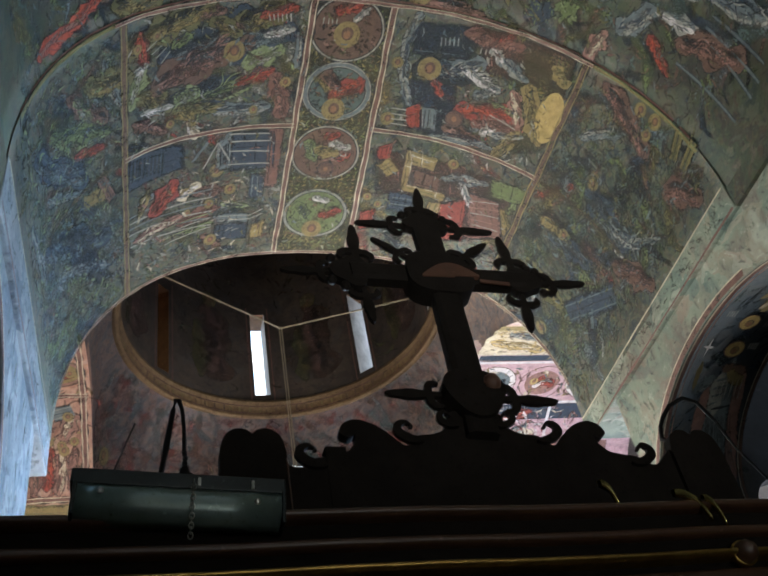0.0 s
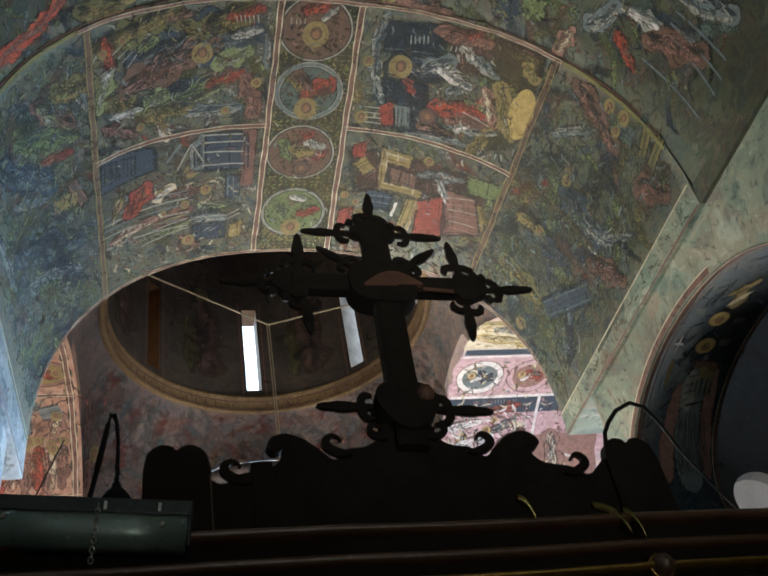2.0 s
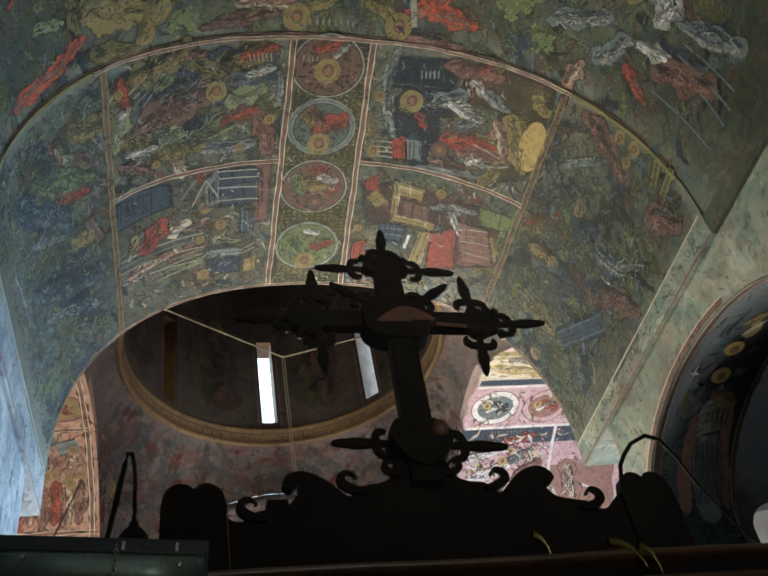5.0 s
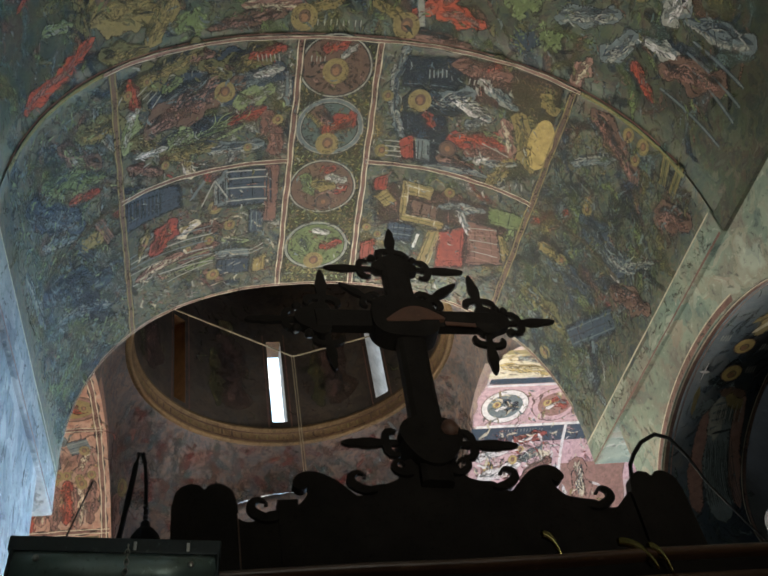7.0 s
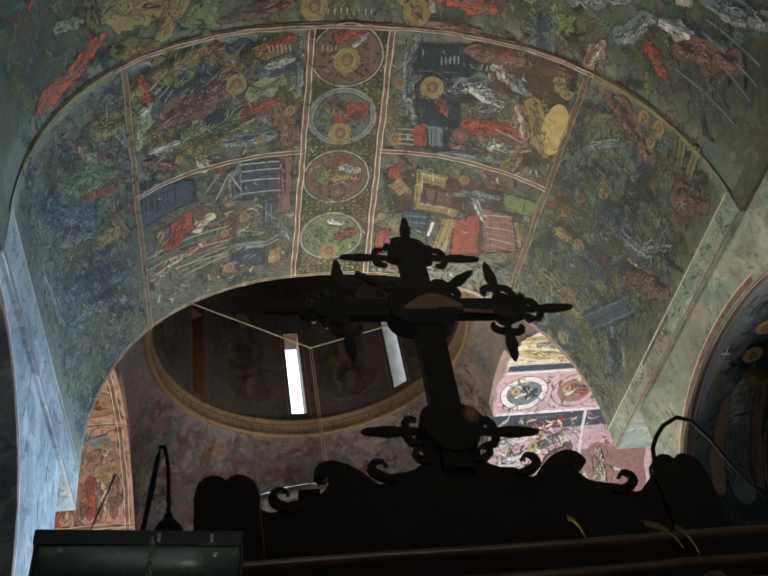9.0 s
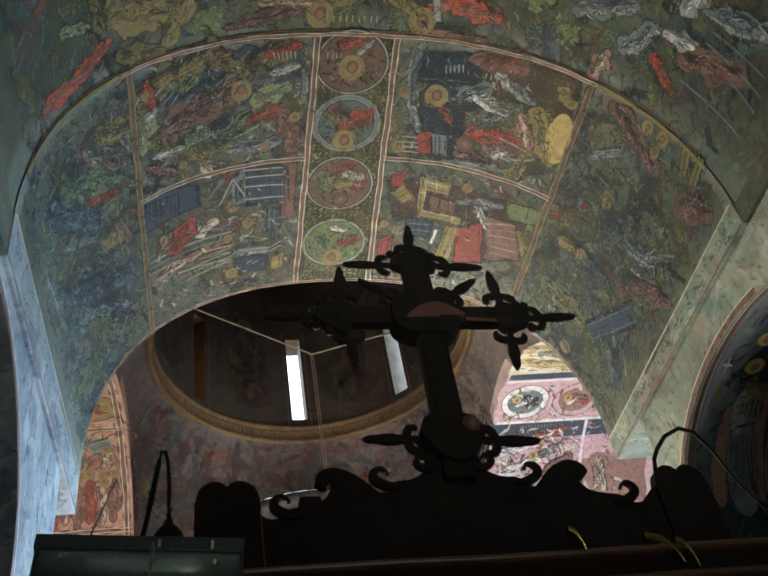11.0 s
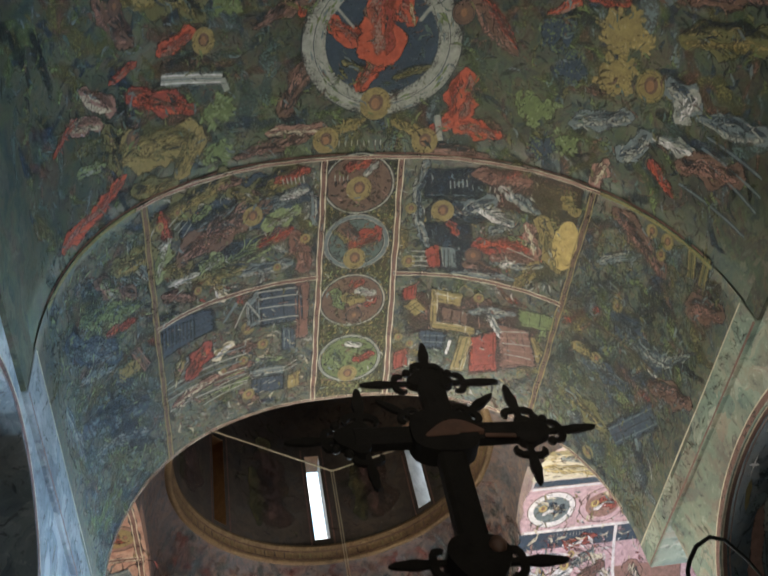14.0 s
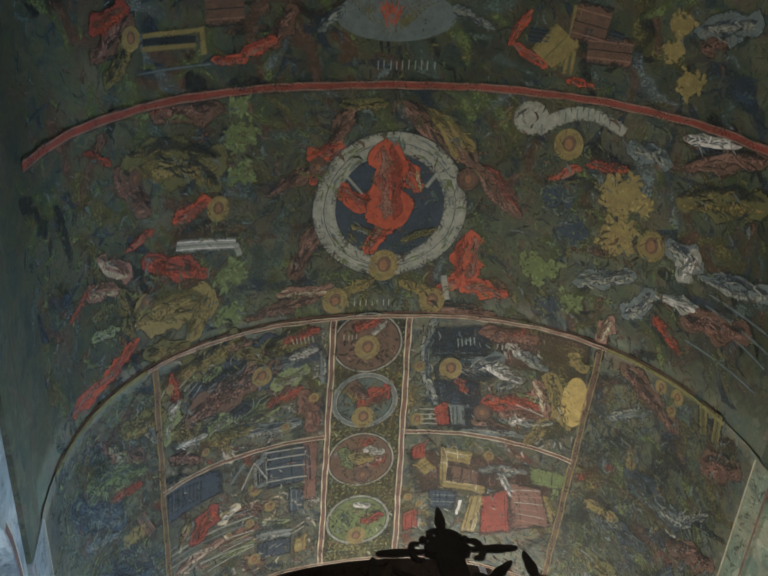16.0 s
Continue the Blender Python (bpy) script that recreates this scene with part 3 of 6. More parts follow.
    def rect(self, col, s0, y0, s1, y1, w):
        self.stroke(SHADE[col], s0, y0, s1, y1, w * 1.12 + 0.008, w * 1.12 + 0.008, 0.03, 4, True)
        self.stroke(col, s0, y0, s1, y1, w, w, 0.04, 6, True, up=0.00025)
        if w > 0.05:
            for k in (-0.32, 0.0, 0.32):
                d = math.hypot(s1 - s0, y1 - y0) or 1
                ox, oy = -(y1 - y0) / d * w * k, (s1 - s0) / d * w * k
                self.stroke(TINT[col] if k else SHADE[col], s0 + ox, y0 + oy, s1 + ox, y1 + oy, 0.008, 0.007, 0.2, 5, True, up=0.0005)

    def disc(self, col, s, y, rs, ry, up=0.0):
        m = max(3, int(max(rs, ry) / 0.025))
        rows = [[(s + rs * q * math.cos(a), y + ry * q * math.sin(a)) for q in [0.02] + [k / m for k in range(1, m + 1)]] for a in np.linspace(0, 2 * math.pi, 37)]
        self.grid(col, rows, up, "disc")

    def ring(self, col, s, y, r0, r1, up=0.0):
        rows = [[(s + q * (1 + 0.012 * math.sin(3 * a)) * math.cos(a), y + q * math.sin(a)) for q in (r0, 0.5 * (r0 + r1), r1)] for a in np.linspace(0, 2 * math.pi, 61)]
        self.grid(col, rows, up, "ring")

    def halo(self, col, s, y, r):
        """A round nimbus with a dark rim and a plain brown oval in it."""
        r *= 0.82
        y_ = 1.12 * r
        self.disc(SHADE[col], s, y, r * 1.10, y_ * 1.10, 0.0006)
        self.disc(col, s, y, r, y_, 0.0008)
        self.ring(SHADE[col], s, y, r * 0.86, r * 0.91, 0.001)
        self.disc("brown", s + 0.04 * r, y - 0.10 * r, r * 0.50, y_ * 0.56, 0.0012)
        self.disc("flesh", s, y - 0.02 * r, r * 0.30, y_ * 0.36, 0.0014)

    def medal(self, col, s, y, r, field="teal", rim=0.09):
        """A roundel with a pale rim on a leafy ground."""
        self.disc("dark", s, y, r * 1.04, r * 1.04)
        self.disc(col, s, y, r * 1.0, r * 1.0, 0.0002)
        self.disc(field, s, y, r * (1 - rim), r * (1 - rim), 0.0004)
        self.ring("dark", s, y, r * (0.97 - rim), r * (1 - rim), 0.0005)
        self.ring("white", s, y, r * (1 - rim), r * (1.03 - rim), 0.0006)
        self.ring("white", s, y, r * 0.965, r * 1.0, 0.0006)
        for k in range(60):
            a, q, g = self.rng.random() * 6.28, r * 0.8 * math.sqrt(self.rng.random()), self.rng.random() * 6.28
            L = self.rng.uniform(0.02, 0.06)
            self.op = self.rng.uniform(0.4, 0.8)
            self.stroke(self.rng.choice(("brown", field, SHADE[field], TINT[field], "olive", "dark")), s + q * math.cos(a), y + q * math.sin(a), s + q * math.cos(a) + L * math.cos(g), y + q * math.sin(a) + L * math.sin(g), 0.03, 0.012, 0.3, 4, up=0.0006)
        self.op = 1.0

    def garland(self, s0, s1, y0, y1, step):
        """Small leaves in staggered rows, as on the ground between roundels."""
        r, j, y = self.rng, 0, y0
        while y < y1:
            s = s0 + (step * 0.5 if j % 2 else 0)
            while s < s1:
                g, L = r.uniform(-0.5, 0.5) + (0.8 if j % 2 else 2.3), step * r.uniform(0.5, 0.8)
                self.op = r.uniform(0.7, 1.0)
                self.stroke(r.choice(("ochre", "olive", "green", "paleg", "ochre", "teal", "brown")), s, y, s + L * math.cos(g), y + L * math.sin(g), 0.42 * L, 0.16 * L, 0.2, 4)
                s += step
            y, j = y + step * 0.8, j + 1
        self.op = 1.0

    def wheel(self, col, s, y, r1, r0):
        self.disc("dark", s, y, r1 * 1.02, r1 * 1.02)
        self.disc("blue", s, y, r0, r0, 0.0002)
        self.ring(col, s, y, r0, r1, 0.0004)
        self.ring("white", s, y, r0 * 1.06, r0 * 1.18, 0.0006)
        self.ring("blue", s, y, r0 * 1.20, r0 * 1.215, 0.0008)
        for k in range(90):
            a = self.rng.random() * 6.28
            q = self.rng.uniform(r0 * 1.03, r1 * 0.97)
            self.stroke(self.rng.choice(("bluegrey", "green", "white")), s + q * math.cos(a), y + q * math.sin(a), s + q * math.cos(a + 0.14), y + q * math.sin(a + 0.14), 0.02, 0.008, 0.3, 4, up=0.001)

    def tri(self, col, s, y, r):
        self.stroke("olive", s - r, y - 0.6 * r, s, y + 0.5 * r, 0.5 * r, 0.02, 0.1, 6, True)
        self.stroke("olive", s + r, y - 0.6 * r, s, y + 0.5 * r, 0.5 * r, 0.02, 0.1, 6, True)
        self.stroke(col, s, y - 0.9 * r, s, y + 0.5 * r, 1.1 * r, 0.02, 0.06, 8, True)
        self.stroke("brown", s, y - 0.9 * r, s, y + 0.2 * r, 0.6 * r, 0.02, 0.06, 8, True)

    def clump(self, col, s, y, r, n):
        """A bush or heap of small rounded leaves."""
        self.stroke(SHADE[col], s - 0.5 * r, y, s + 0.5 * r, y, 1.3 * r, 1.2 * r, 0.3, 8)
        for i in range(n * 2):
            a, q = self.rng.random() * 6.28, r * math.sqrt(self.rng.random())
            u, v, g = s + q * math.cos(a), y + q * math.sin(a), self.rng.random() * 6.28
            L = r * self.rng.uniform(0.25, 0.5)
            self.stroke(SHADE[col], u, v, u + L * math.cos(g), v + L * math.sin(g), L * 0.9, L * 0.5, 0.2, 5)
            self.stroke(col, u, v, u + L * math.cos(g), v + L * math.sin(g), L * 0.65, L * 0.3, 0.2, 5)
            self.stroke(TINT[col], u, v, u + L * 0.8 * math.cos(g), v + L * 0.8 * math.sin(g), L * 0.13, L * 0.08, 0.2, 4)

    def scatter(self, s0, s1, y0, y1, n, cols, size=1.0, op=0.55):
        """Small strokes of drapery, rock and script that cover a field."""
        r = self.rng
        self.op = op
        for i in range(n):
            s, y, g = r.uniform(s0, s1), r.uniform(y0, y1), r.gauss(0.9, 0.8)
            L = r.uniform(0.03, 0.16) * size
            w = r.uniform(0.10, 0.40) * L
            self.stroke(r.choice(cols), s, y, s + L * math.cos(g), y + L * math.sin(g), w, w * 0.5, 0.35, 4, bend=r.uniform(-0.3, 0.3))
        self.op = 1.0

    def lettering(self, s0, y0, s1, n, h):
        """A line of writing too worn to read: plain pale bars."""
        for i in range(n):
            s = s0 + (s1 - s0) * (i + self.rng.uniform(0.1, 0.4)) / n
            self.stroke("white", s, y0 - h * self.rng.uniform(0.35, 0.5), s, y0 + h * 0.5, 0.008, 0.006, 0.1, 2, True)

    def border(self, s0, y0, s1, y1, w=0.04, low="brown", mid="line", edge="cream", base="dark"):
        """A dull red band between two thin pale lines, worn away in places."""
        d = math.hypot(s1 - s0, y1 - y0)
        n = max(2, int(d / 0.05))
        ns, ny = -(y1 - y0) / d, (s1 - s0) / d
        for j, (col, c, h) in enumerate(((base, 0, w * 0.66), (low, 0, w * 0.5), (mid, 0, w * 0.34), (edge, -0.45 * w, w * 0.10), (edge, 0.45 * w, w * 0.10))):
            rows = []
            for i in range(n + 1):
                t = i / n
                k = 0.003 * math.sin(9 * t * d + self.n) + 0.002 * math.sin(23 * t * d)
                g = h * (1 + 0.3 * math.sin(31 * t * d + j))
                a, b = s0 + (s1 - s0) * t + ns * (c + k), y0 + (y1 - y0) * t + ny * (c + k)
                rows.append([(a - ns * g, b - ny * g), (a + ns * g, b + ny * g)])
            self.grid(col, rows, 0.0003 * j)

    def finish(self, name, parent, label):
        cuts = [(name, label, 0, 0)] + self.parts + [("", "", len(self.v), len(self.f))]
        for (nm, lb, v0, f0), (_, _, v1, f1) in zip(cuts, cuts[1:]):
            if f1 == f0:
                continue
            me = bpy.data.meshes.new(nm)
            me.from_pydata(self.v[v0:v1], [], [tuple(i - v0 for i in f) for f in self.f[f0:f1]])
            tones = self.m[f0:f1]
            used = sorted(set(tones))
            for k in used:
                me.materials.append(PIG[PIG_NAMES[k]])
            me.polygons.foreach_set("material_index", [used.index(k) for k in tones])
            me.attributes.new("cover", "FLOAT", "POINT").data.foreach_set("value", self.cover[v0:v1])
            me.update()
            ob = new(nm, me)
            ob.parent = parent
            tagged(ob, lb)


def on_barrel(prof, y_end):
    def place(s, y, h):
        y = min(y, y_end)
        x, z, nx, nz = prof.at(s)
        w = 0.012 * noise.noise((x * 0.9, y * 0.9, z * 0.9)) + h
        return (x + nx * w, y, z + nz * w)
    return place


COOL = ("blue", "bluegrey", "green", "olive", "brown", "green", "blue", "dark", "teal", "teal")
WARM = ("brown", "olive", "ochre", "red", "bluegrey", "dark", "green", "teal", "white", "blue", "teal", "green")
Y_CROSS = 3.70

A = Painter(on_barrel(FAR, Y_FAR - 0.003), 11, FAR.end)
A.stroke("dark", 0, 2.66, 0, 5.05, 0.62, 0.62, 0.01, 14, True)
A.op = 0.5
A.stroke("olive", 0, 2.67, 0, 5.04, 0.60, 0.60, 0.02, 14, True, up=0.0006)
A.op = 1.0
A.scatter(-2.9, 2.9, 2.68, 5.0, 420, WARM + COOL, 2.6, 0.5)
A.scatter(1.7, 2.8, 2.7, 5.0, 160, COOL + ("dark", "brown", "blue"), 2.8, 0.6)
A.scatter(-2.8, -1.7, 2.7, 5.0, 160, COOL + ("dark", "blue", "bluegrey"), 2.8, 0.6)
A.scatter(-1.58, -0.35, 2.68, 3.65, 800, WARM, 0.6)
A.scatter(-1.58, -0.35, 3.75, 5.0, 800, WARM + ("blue", "bluegrey"), 0.6)
A.scatter(0.35, 1.58, 2.68, 3.65, 700, WARM + ("blue",), 0.6)
A.scatter(0.35, 1.58, 3.75, 5.0, 700, WARM, 0.6)
A.scatter(-0.30, 0.30, 2.68, 5.0, 500, ("dark", "olive", "green", "brown", "dark"), 0.5)
A.layer(0.7)
A.garland(-0.29, 0.29, 2.69, 5.02, 0.05)
A.layer(0)
A.scatter(1.68, 2.95, 2.68, 5.0, 1800, COOL, 0.6)
A.scatter(-2.95, -1.68, 2.68, 5.0, 1800, COOL + ("bluegrey",), 0.6)
A.layer(1)
B = Painter(on_barrel(NEAR, Y_ARC + 0.003), 12, NEAR.end)
B.scatter(-2.7, 2.7, 0.95, 2.55, 380, COOL + ("dark", "brown", "olive"), 2.8, 0.55)
B.scatter(-2.5, 2.5, -0.6, 0.9, 300, COOL + ("dark", "brown"), 2.8, 0.55)
B.scatter(-2.7, 2.7, 0.95, 2.6, 2200, COOL + ("green", "olive"), 0.7)
B.scatter(-2.5, 2.5, -0.6, 0.9, 1200, COOL, 0.75)
B.layer(1)
A.section("painted_panel", "fresco panel of a brown reclining form among green rocks")
A.blob("blue", -1.25, 3.00, -0.48, 2.92, 0.378, 0.378)
A.blob("olive", -1.59, 2.85, -1.24, 2.76, 0.189, 0.210)
A.blob("olive", -1.28, 2.76, -1.00, 2.66, 0.189, 0.189)
A.blob("brown", -1.07, 2.72, -0.90, 2.72, 0.092, 0.092)
A.blob("olive", -0.76, 2.85, -0.49, 2.71, 0.231, 0.189)
A.blob("paleg", -0.70, 3.13, -0.47, 3.04, 0.168, 0.126)
A.blob("paleg", -1.60, 3.27, -1.50, 3.04, 0.143, 0.160)
A.blob("olive", -1.49, 3.24, -1.26, 3.39, 0.168, 0.168)
A.blob("brown", -1.37, 3.20, -0.76, 2.96, 0.231, 0.315)
A.blob("line", -1.29, 3.19, -0.89, 3.04, 0.109, 0.092)
A.blob("dark", -1.32, 3.34, -0.75, 3.24, 0.101, 0.084)
A.blob("green", -1.26, 3.46, -0.52, 3.20, 0.092, 0.076)
A.blob("red", -0.78, 3.29, -0.52, 3.21, 0.084, 0.109)
A.blob("line", -0.49, 3.25, -0.40, 3.60, 0.126, 0.143)
A.blob("red", -1.51, 2.76, -1.47, 2.98, 0.076, 0.092)
A.blob("white", -1.59, 3.06, -1.47, 3.00, 0.059, 0.076)
A.blob("paleg", -1.19, 3.36, -1.09, 3.32, 0.168, 0.143)
A.blob("bluegrey", -0.91, 3.52, -0.52, 3.52, 0.118, 0.101)
A.blob("olive", -1.23, 3.45, -0.89, 3.46, 0.126, 0.126)
A.blob("white", -0.59, 2.92, -0.40, 2.88, 0.067, 0.067)
A.blob("red", -0.62, 2.78, -0.39, 2.71, 0.076, 0.076)
A.blob("bluegrey", -0.34, 2.94, -0.34, 3.17, 0.059, 0.059)
A.blob("olive", -0.96, 2.78, -0.79, 2.90, 0.126, 0.109)
A.blob("green", -1.25, 2.92, -1.14, 2.87, 0.076, 0.076)
A.blob("white", -1.50, 3.38, -1.26, 3.39, 0.050, 0.050)
A.blob("brown", -1.56, 3.44, -1.31, 3.59, 0.092, 0.092)
A.blob("ochre", -1.19, 3.44, -1.08, 3.58, 0.092, 0.092)
A.halo("gold", -0.81, 3.03, 0.084)
A.halo("gold", -0.41, 3.31, 0.046)
A.halo("ochre", -1.53, 2.86, 0.038)
A.halo("ochre", -1.38, 2.81, 0.038)
A.halo("ochre", -0.63, 3.54, 0.038)
A.halo("ochre", -1.27, 3.54, 0.038)
A.stroke("white", -0.58, 2.76, -0.57, 2.81, 0.008, 0.008, 0.15, 5, True, up=0.0009)
A.stroke("white", -0.55, 2.76, -0.54, 2.81, 0.008, 0.008, 0.15, 5, True, up=0.0009)
A.stroke("white", -0.52, 2.76, -0.51, 2.82, 0.008, 0.008, 0.15, 5, True, up=0.0009)
A.stroke("white", -0.49, 2.76, -0.48, 2.82, 0.008, 0.008, 0.15, 5, True, up=0.0009)
A.stroke("white", -0.46, 2.76, -0.45, 2.82, 0.008, 0.008, 0.15, 5, True, up=0.0009)
A.stroke("white", -0.43, 2.76, -0.42, 2.82, 0.008, 0.008, 0.15, 5, True, up=0.0009)
A.stroke("white", -1.46, 2.89, -1.38, 2.84, 0.008, 0.008, 0.15, 5, True, up=0.0009)
A.stroke("white", -1.42, 2.93, -1.34, 2.88, 0.008, 0.008, 0.15, 5, True, up=0.0009)
A.stroke("white", -1.39, 2.97, -1.31, 2.91, 0.008, 0.008, 0.15, 5, True, up=0.0009)
A.stroke("white", -1.35, 3.02, -1.28, 2.94, 0.008, 0.008, 0.15, 5, True, up=0.0009)
A.stroke("bluegrey", -0.36, 2.90, -0.35, 3.19, 0.017, 0.017, 0.15, 5, True, up=0.0009)
A.section("painted_panel", "fresco panel of pale buildings and rose drapery")
A.patch("blue", (-1.63, 3.69), (-1.16, 3.76), (-1.16, 3.98), (-1.66, 4.00))
A.patch("dark", (-1.62, 3.73), (-1.31, 3.78), (-1.32, 3.95), (-1.64, 3.93))
A.patch("bluegrey", (-0.89, 3.81), (-0.78, 3.71), (-0.77, 4.07), (-0.89, 4.09))
A.patch("blue", (-0.77, 3.74), (-0.43, 3.75), (-0.41, 4.11), (-0.77, 4.10))
A.patch("dark", (-0.87, 3.87), (-0.79, 3.81), (-0.79, 4.03), (-0.86, 4.05))
A.stroke("white", -0.79, 3.75, -0.48, 3.77, 0.013, 0.013, 0.15, 5, True, up=0.0009)
A.stroke("white", -0.79, 3.82, -0.47, 3.84, 0.013, 0.013, 0.15, 5, True, up=0.0009)
A.stroke("white", -0.79, 3.91, -0.47, 3.94, 0.013, 0.013, 0.15, 5, True, up=0.0009)
A.stroke("white", -0.79, 4.04, -0.46, 4.06, 0.013, 0.013, 0.15, 5, True, up=0.0009)
A.stroke("white", -0.99, 4.04, -0.88, 3.81, 0.013, 0.013, 0.15, 5, True, up=0.0009)
A.stroke("white", -0.88, 3.81, -0.78, 4.00, 0.013, 0.013, 0.15, 5, True, up=0.0009)
A.stroke("bluegrey", -1.08, 3.95, -0.96, 3.79, 0.025, 0.025, 0.15, 5, True, up=0.0009)
A.patch("line", (-0.49, 3.72), (-0.37, 3.72), (-0.38, 4.29), (-0.48, 4.30))
A.patch("blue", (-0.60, 4.16), (-0.49, 4.17), (-0.48, 4.39), (-0.60, 4.41))
A.stroke("bluegrey", -0.58, 4.19, -0.58, 4.38, 0.008, 0.008, 0.15, 5, True, up=0.0009)
A.stroke("bluegrey", -0.54, 4.19, -0.53, 4.38, 0.008, 0.008, 0.15, 5, True, up=0.0009)
A.blob("red", -1.40, 4.32, -1.24, 4.12, 0.168, 0.193)
A.blob("pink", -1.57, 4.52, -1.17, 4.47, 0.092, 0.092)
A.blob("olive", -1.53, 4.28, -1.45, 4.08, 0.076, 0.076)
A.blob("line", -1.17, 4.53, -0.88, 4.47, 0.143, 0.118)
# Two cream blobs paint bright glints on the vault surface.
A.blob("cream", -1.17, 4.27, -1.03, 4.19, 0.109, 0.101)
A.blob("cream", -1.11, 3.57, -1.07, 3.72, 0.067, 0.076)
A.blob("bluegrey", -1.55, 4.17, -1.16, 4.12, 0.050, 0.050)
A.blob("brown", -1.04, 4.26, -0.80, 4.28, 0.109, 0.109)
A.blob("green", -1.11, 4.66, -0.88, 4.61, 0.059, 0.059)
A.blob("brown", -0.96, 4.75, -0.83, 4.88, 0.092, 0.092)
A.stroke("bluegrey", -1.64, 4.26, -0.90, 4.26, 0.013, 0.013, 0.15, 5, True, up=0.0009)
A.stroke("white", -1.64, 4.32, -0.90, 4.34, 0.013, 0.013, 0.15, 5, True, up=0.0009)
A.stroke("bluegrey", -1.64, 4.37, -0.90, 4.41, 0.013, 0.013, 0.15, 5, True, up=0.0009)
A.stroke("white", -1.65, 4.43, -0.90, 4.49, 0.013, 0.013, 0.15, 5, True, up=0.0009)
A.stroke("bluegrey", -1.65, 4.49, -0.90, 4.56, 0.013, 0.013, 0.15, 5, True, up=0.0009)
A.stroke("white", -1.66, 4.55, -0.90, 4.64, 0.013, 0.013, 0.15, 5, True, up=0.0009)
A.stroke("white", -1.31, 4.71, -0.90, 4.66, 0.010, 0.010, 0.15, 5, True, up=0.0009)
A.stroke("paleg", -1.30, 4.65, -0.90, 4.61, 0.010, 0.010, 0.15, 5, True, up=0.0009)
A.stroke("white", -1.30, 4.60, -0.90, 4.56, 0.010, 0.010, 0.15, 5, True, up=0.0009)
A.stroke("paleg", -1.30, 4.54, -0.90, 4.51, 0.010, 0.010, 0.15, 5, True, up=0.0009)
A.halo("ochre", -0.88, 4.08, 0.067)
A.halo("ochre", -0.76, 4.29, 0.055)
A.halo("ochre", -0.93, 4.41, 0.046)
A.halo("ochre", -0.90, 4.81, 0.063)
A.halo("ochre", -1.11, 4.45, 0.038)
A.blob("paleg", -0.82, 4.43, -0.61, 4.49, 0.059, 0.059)
A.stroke("dark", -0.79, 4.45, -0.64, 4.49, 0.013, 0.013, 0.15, 5, True, up=0.0009)
A.patch("bluegrey", (-0.89, 4.54), (-0.59, 4.57), (-0.59, 4.67), (-0.89, 4.63))
A.patch("blue", (-0.86, 4.65), (-0.59, 4.68), (-0.59, 4.86), (-0.87, 4.82))
A.patch("ochre", (-0.55, 4.71), (-0.44, 4.66), (-0.45, 4.85), (-0.56, 4.88))
A.stroke("white", -0.83, 4.57, -0.57, 4.60, 0.009, 0.009, 0.15, 5, True, up=0.0009)
A.stroke("white", -0.57, 4.60, -0.47, 4.54, 0.009, 0.009, 0.15, 5, True, up=0.0009)
A.stroke("white", -0.83, 4.62, -0.57, 4.64, 0.009, 0.009, 0.15, 5, True, up=0.0009)
A.stroke("white", -0.57, 4.64, -0.47, 4.59, 0.009, 0.009, 0.15, 5, True, up=0.0009)
A.stroke("white", -0.77, 4.74, -0.71, 4.71, 0.008, 0.008, 0.15, 5, True, up=0.0009)
A.stroke("white", -0.72, 4.75, -0.66, 4.73, 0.008, 0.008, 0.15, 5, True, up=0.0009)
A.section("painted_panel", "fresco panel of a haloed figure in white and red figures below an arch")
A.op = 0.5
A.patch("blue", (0.47, 2.74), (0.96, 2.68), (0.88, 2.96), (0.48, 2.99))
A.patch("blue", (0.51, 3.21), (0.85, 3.19), (0.96, 3.71), (0.59, 3.63))
A.patch("brown", (0.90, 2.67), (1.62, 2.66), (1.63, 2.94), (1.04, 3.02))
A.patch("olive", (1.25, 2.70), (1.62, 2.68), (1.63, 3.45), (1.35, 3.60))
A.op = 1.0
A.layer(1.5)
A.blob("bluegrey", 0.48, 2.67, 0.42, 2.93, 0.071, 0.071)
A.blob("bluegrey", 0.42, 2.91, 0.45, 3.22, 0.071, 0.071)
A.blob("bluegrey", 0.45, 3.20, 0.55, 3.43, 0.067, 0.059)
A.blob("dark", 0.58, 3.10, 0.92, 3.10, 0.244, 0.168)
A.blob("bluegrey", 0.70, 3.10, 1.00, 2.96, 0.160, 0.143)
A.blob("white", 0.86, 3.00, 1.16, 3.12, 0.109, 0.092)
A.blob("bluegrey", 1.02, 3.21, 1.16, 3.12, 0.076, 0.076)
A.blob("red", 0.69, 3.18, 0.76, 3.29, 0.067, 0.067)
A.blob("white", 1.04, 2.81, 1.14, 2.90, 0.076, 0.076)
A.blob("bluegrey", 1.14, 2.88, 1.34, 2.97, 0.109, 0.067)
A.blob("line", 0.85, 2.75, 1.22, 2.73, 0.134, 0.126)
A.blob("red", 1.04, 2.73, 1.17, 2.65, 0.084, 0.084)
A.blob("olive", 1.11, 2.63, 1.21, 2.67, 0.092, 0.092)
A.blob("red", 0.93, 3.38, 1.33, 3.28, 0.143, 0.168)
A.blob("line", 1.08, 3.45, 1.38, 3.38, 0.151, 0.126)
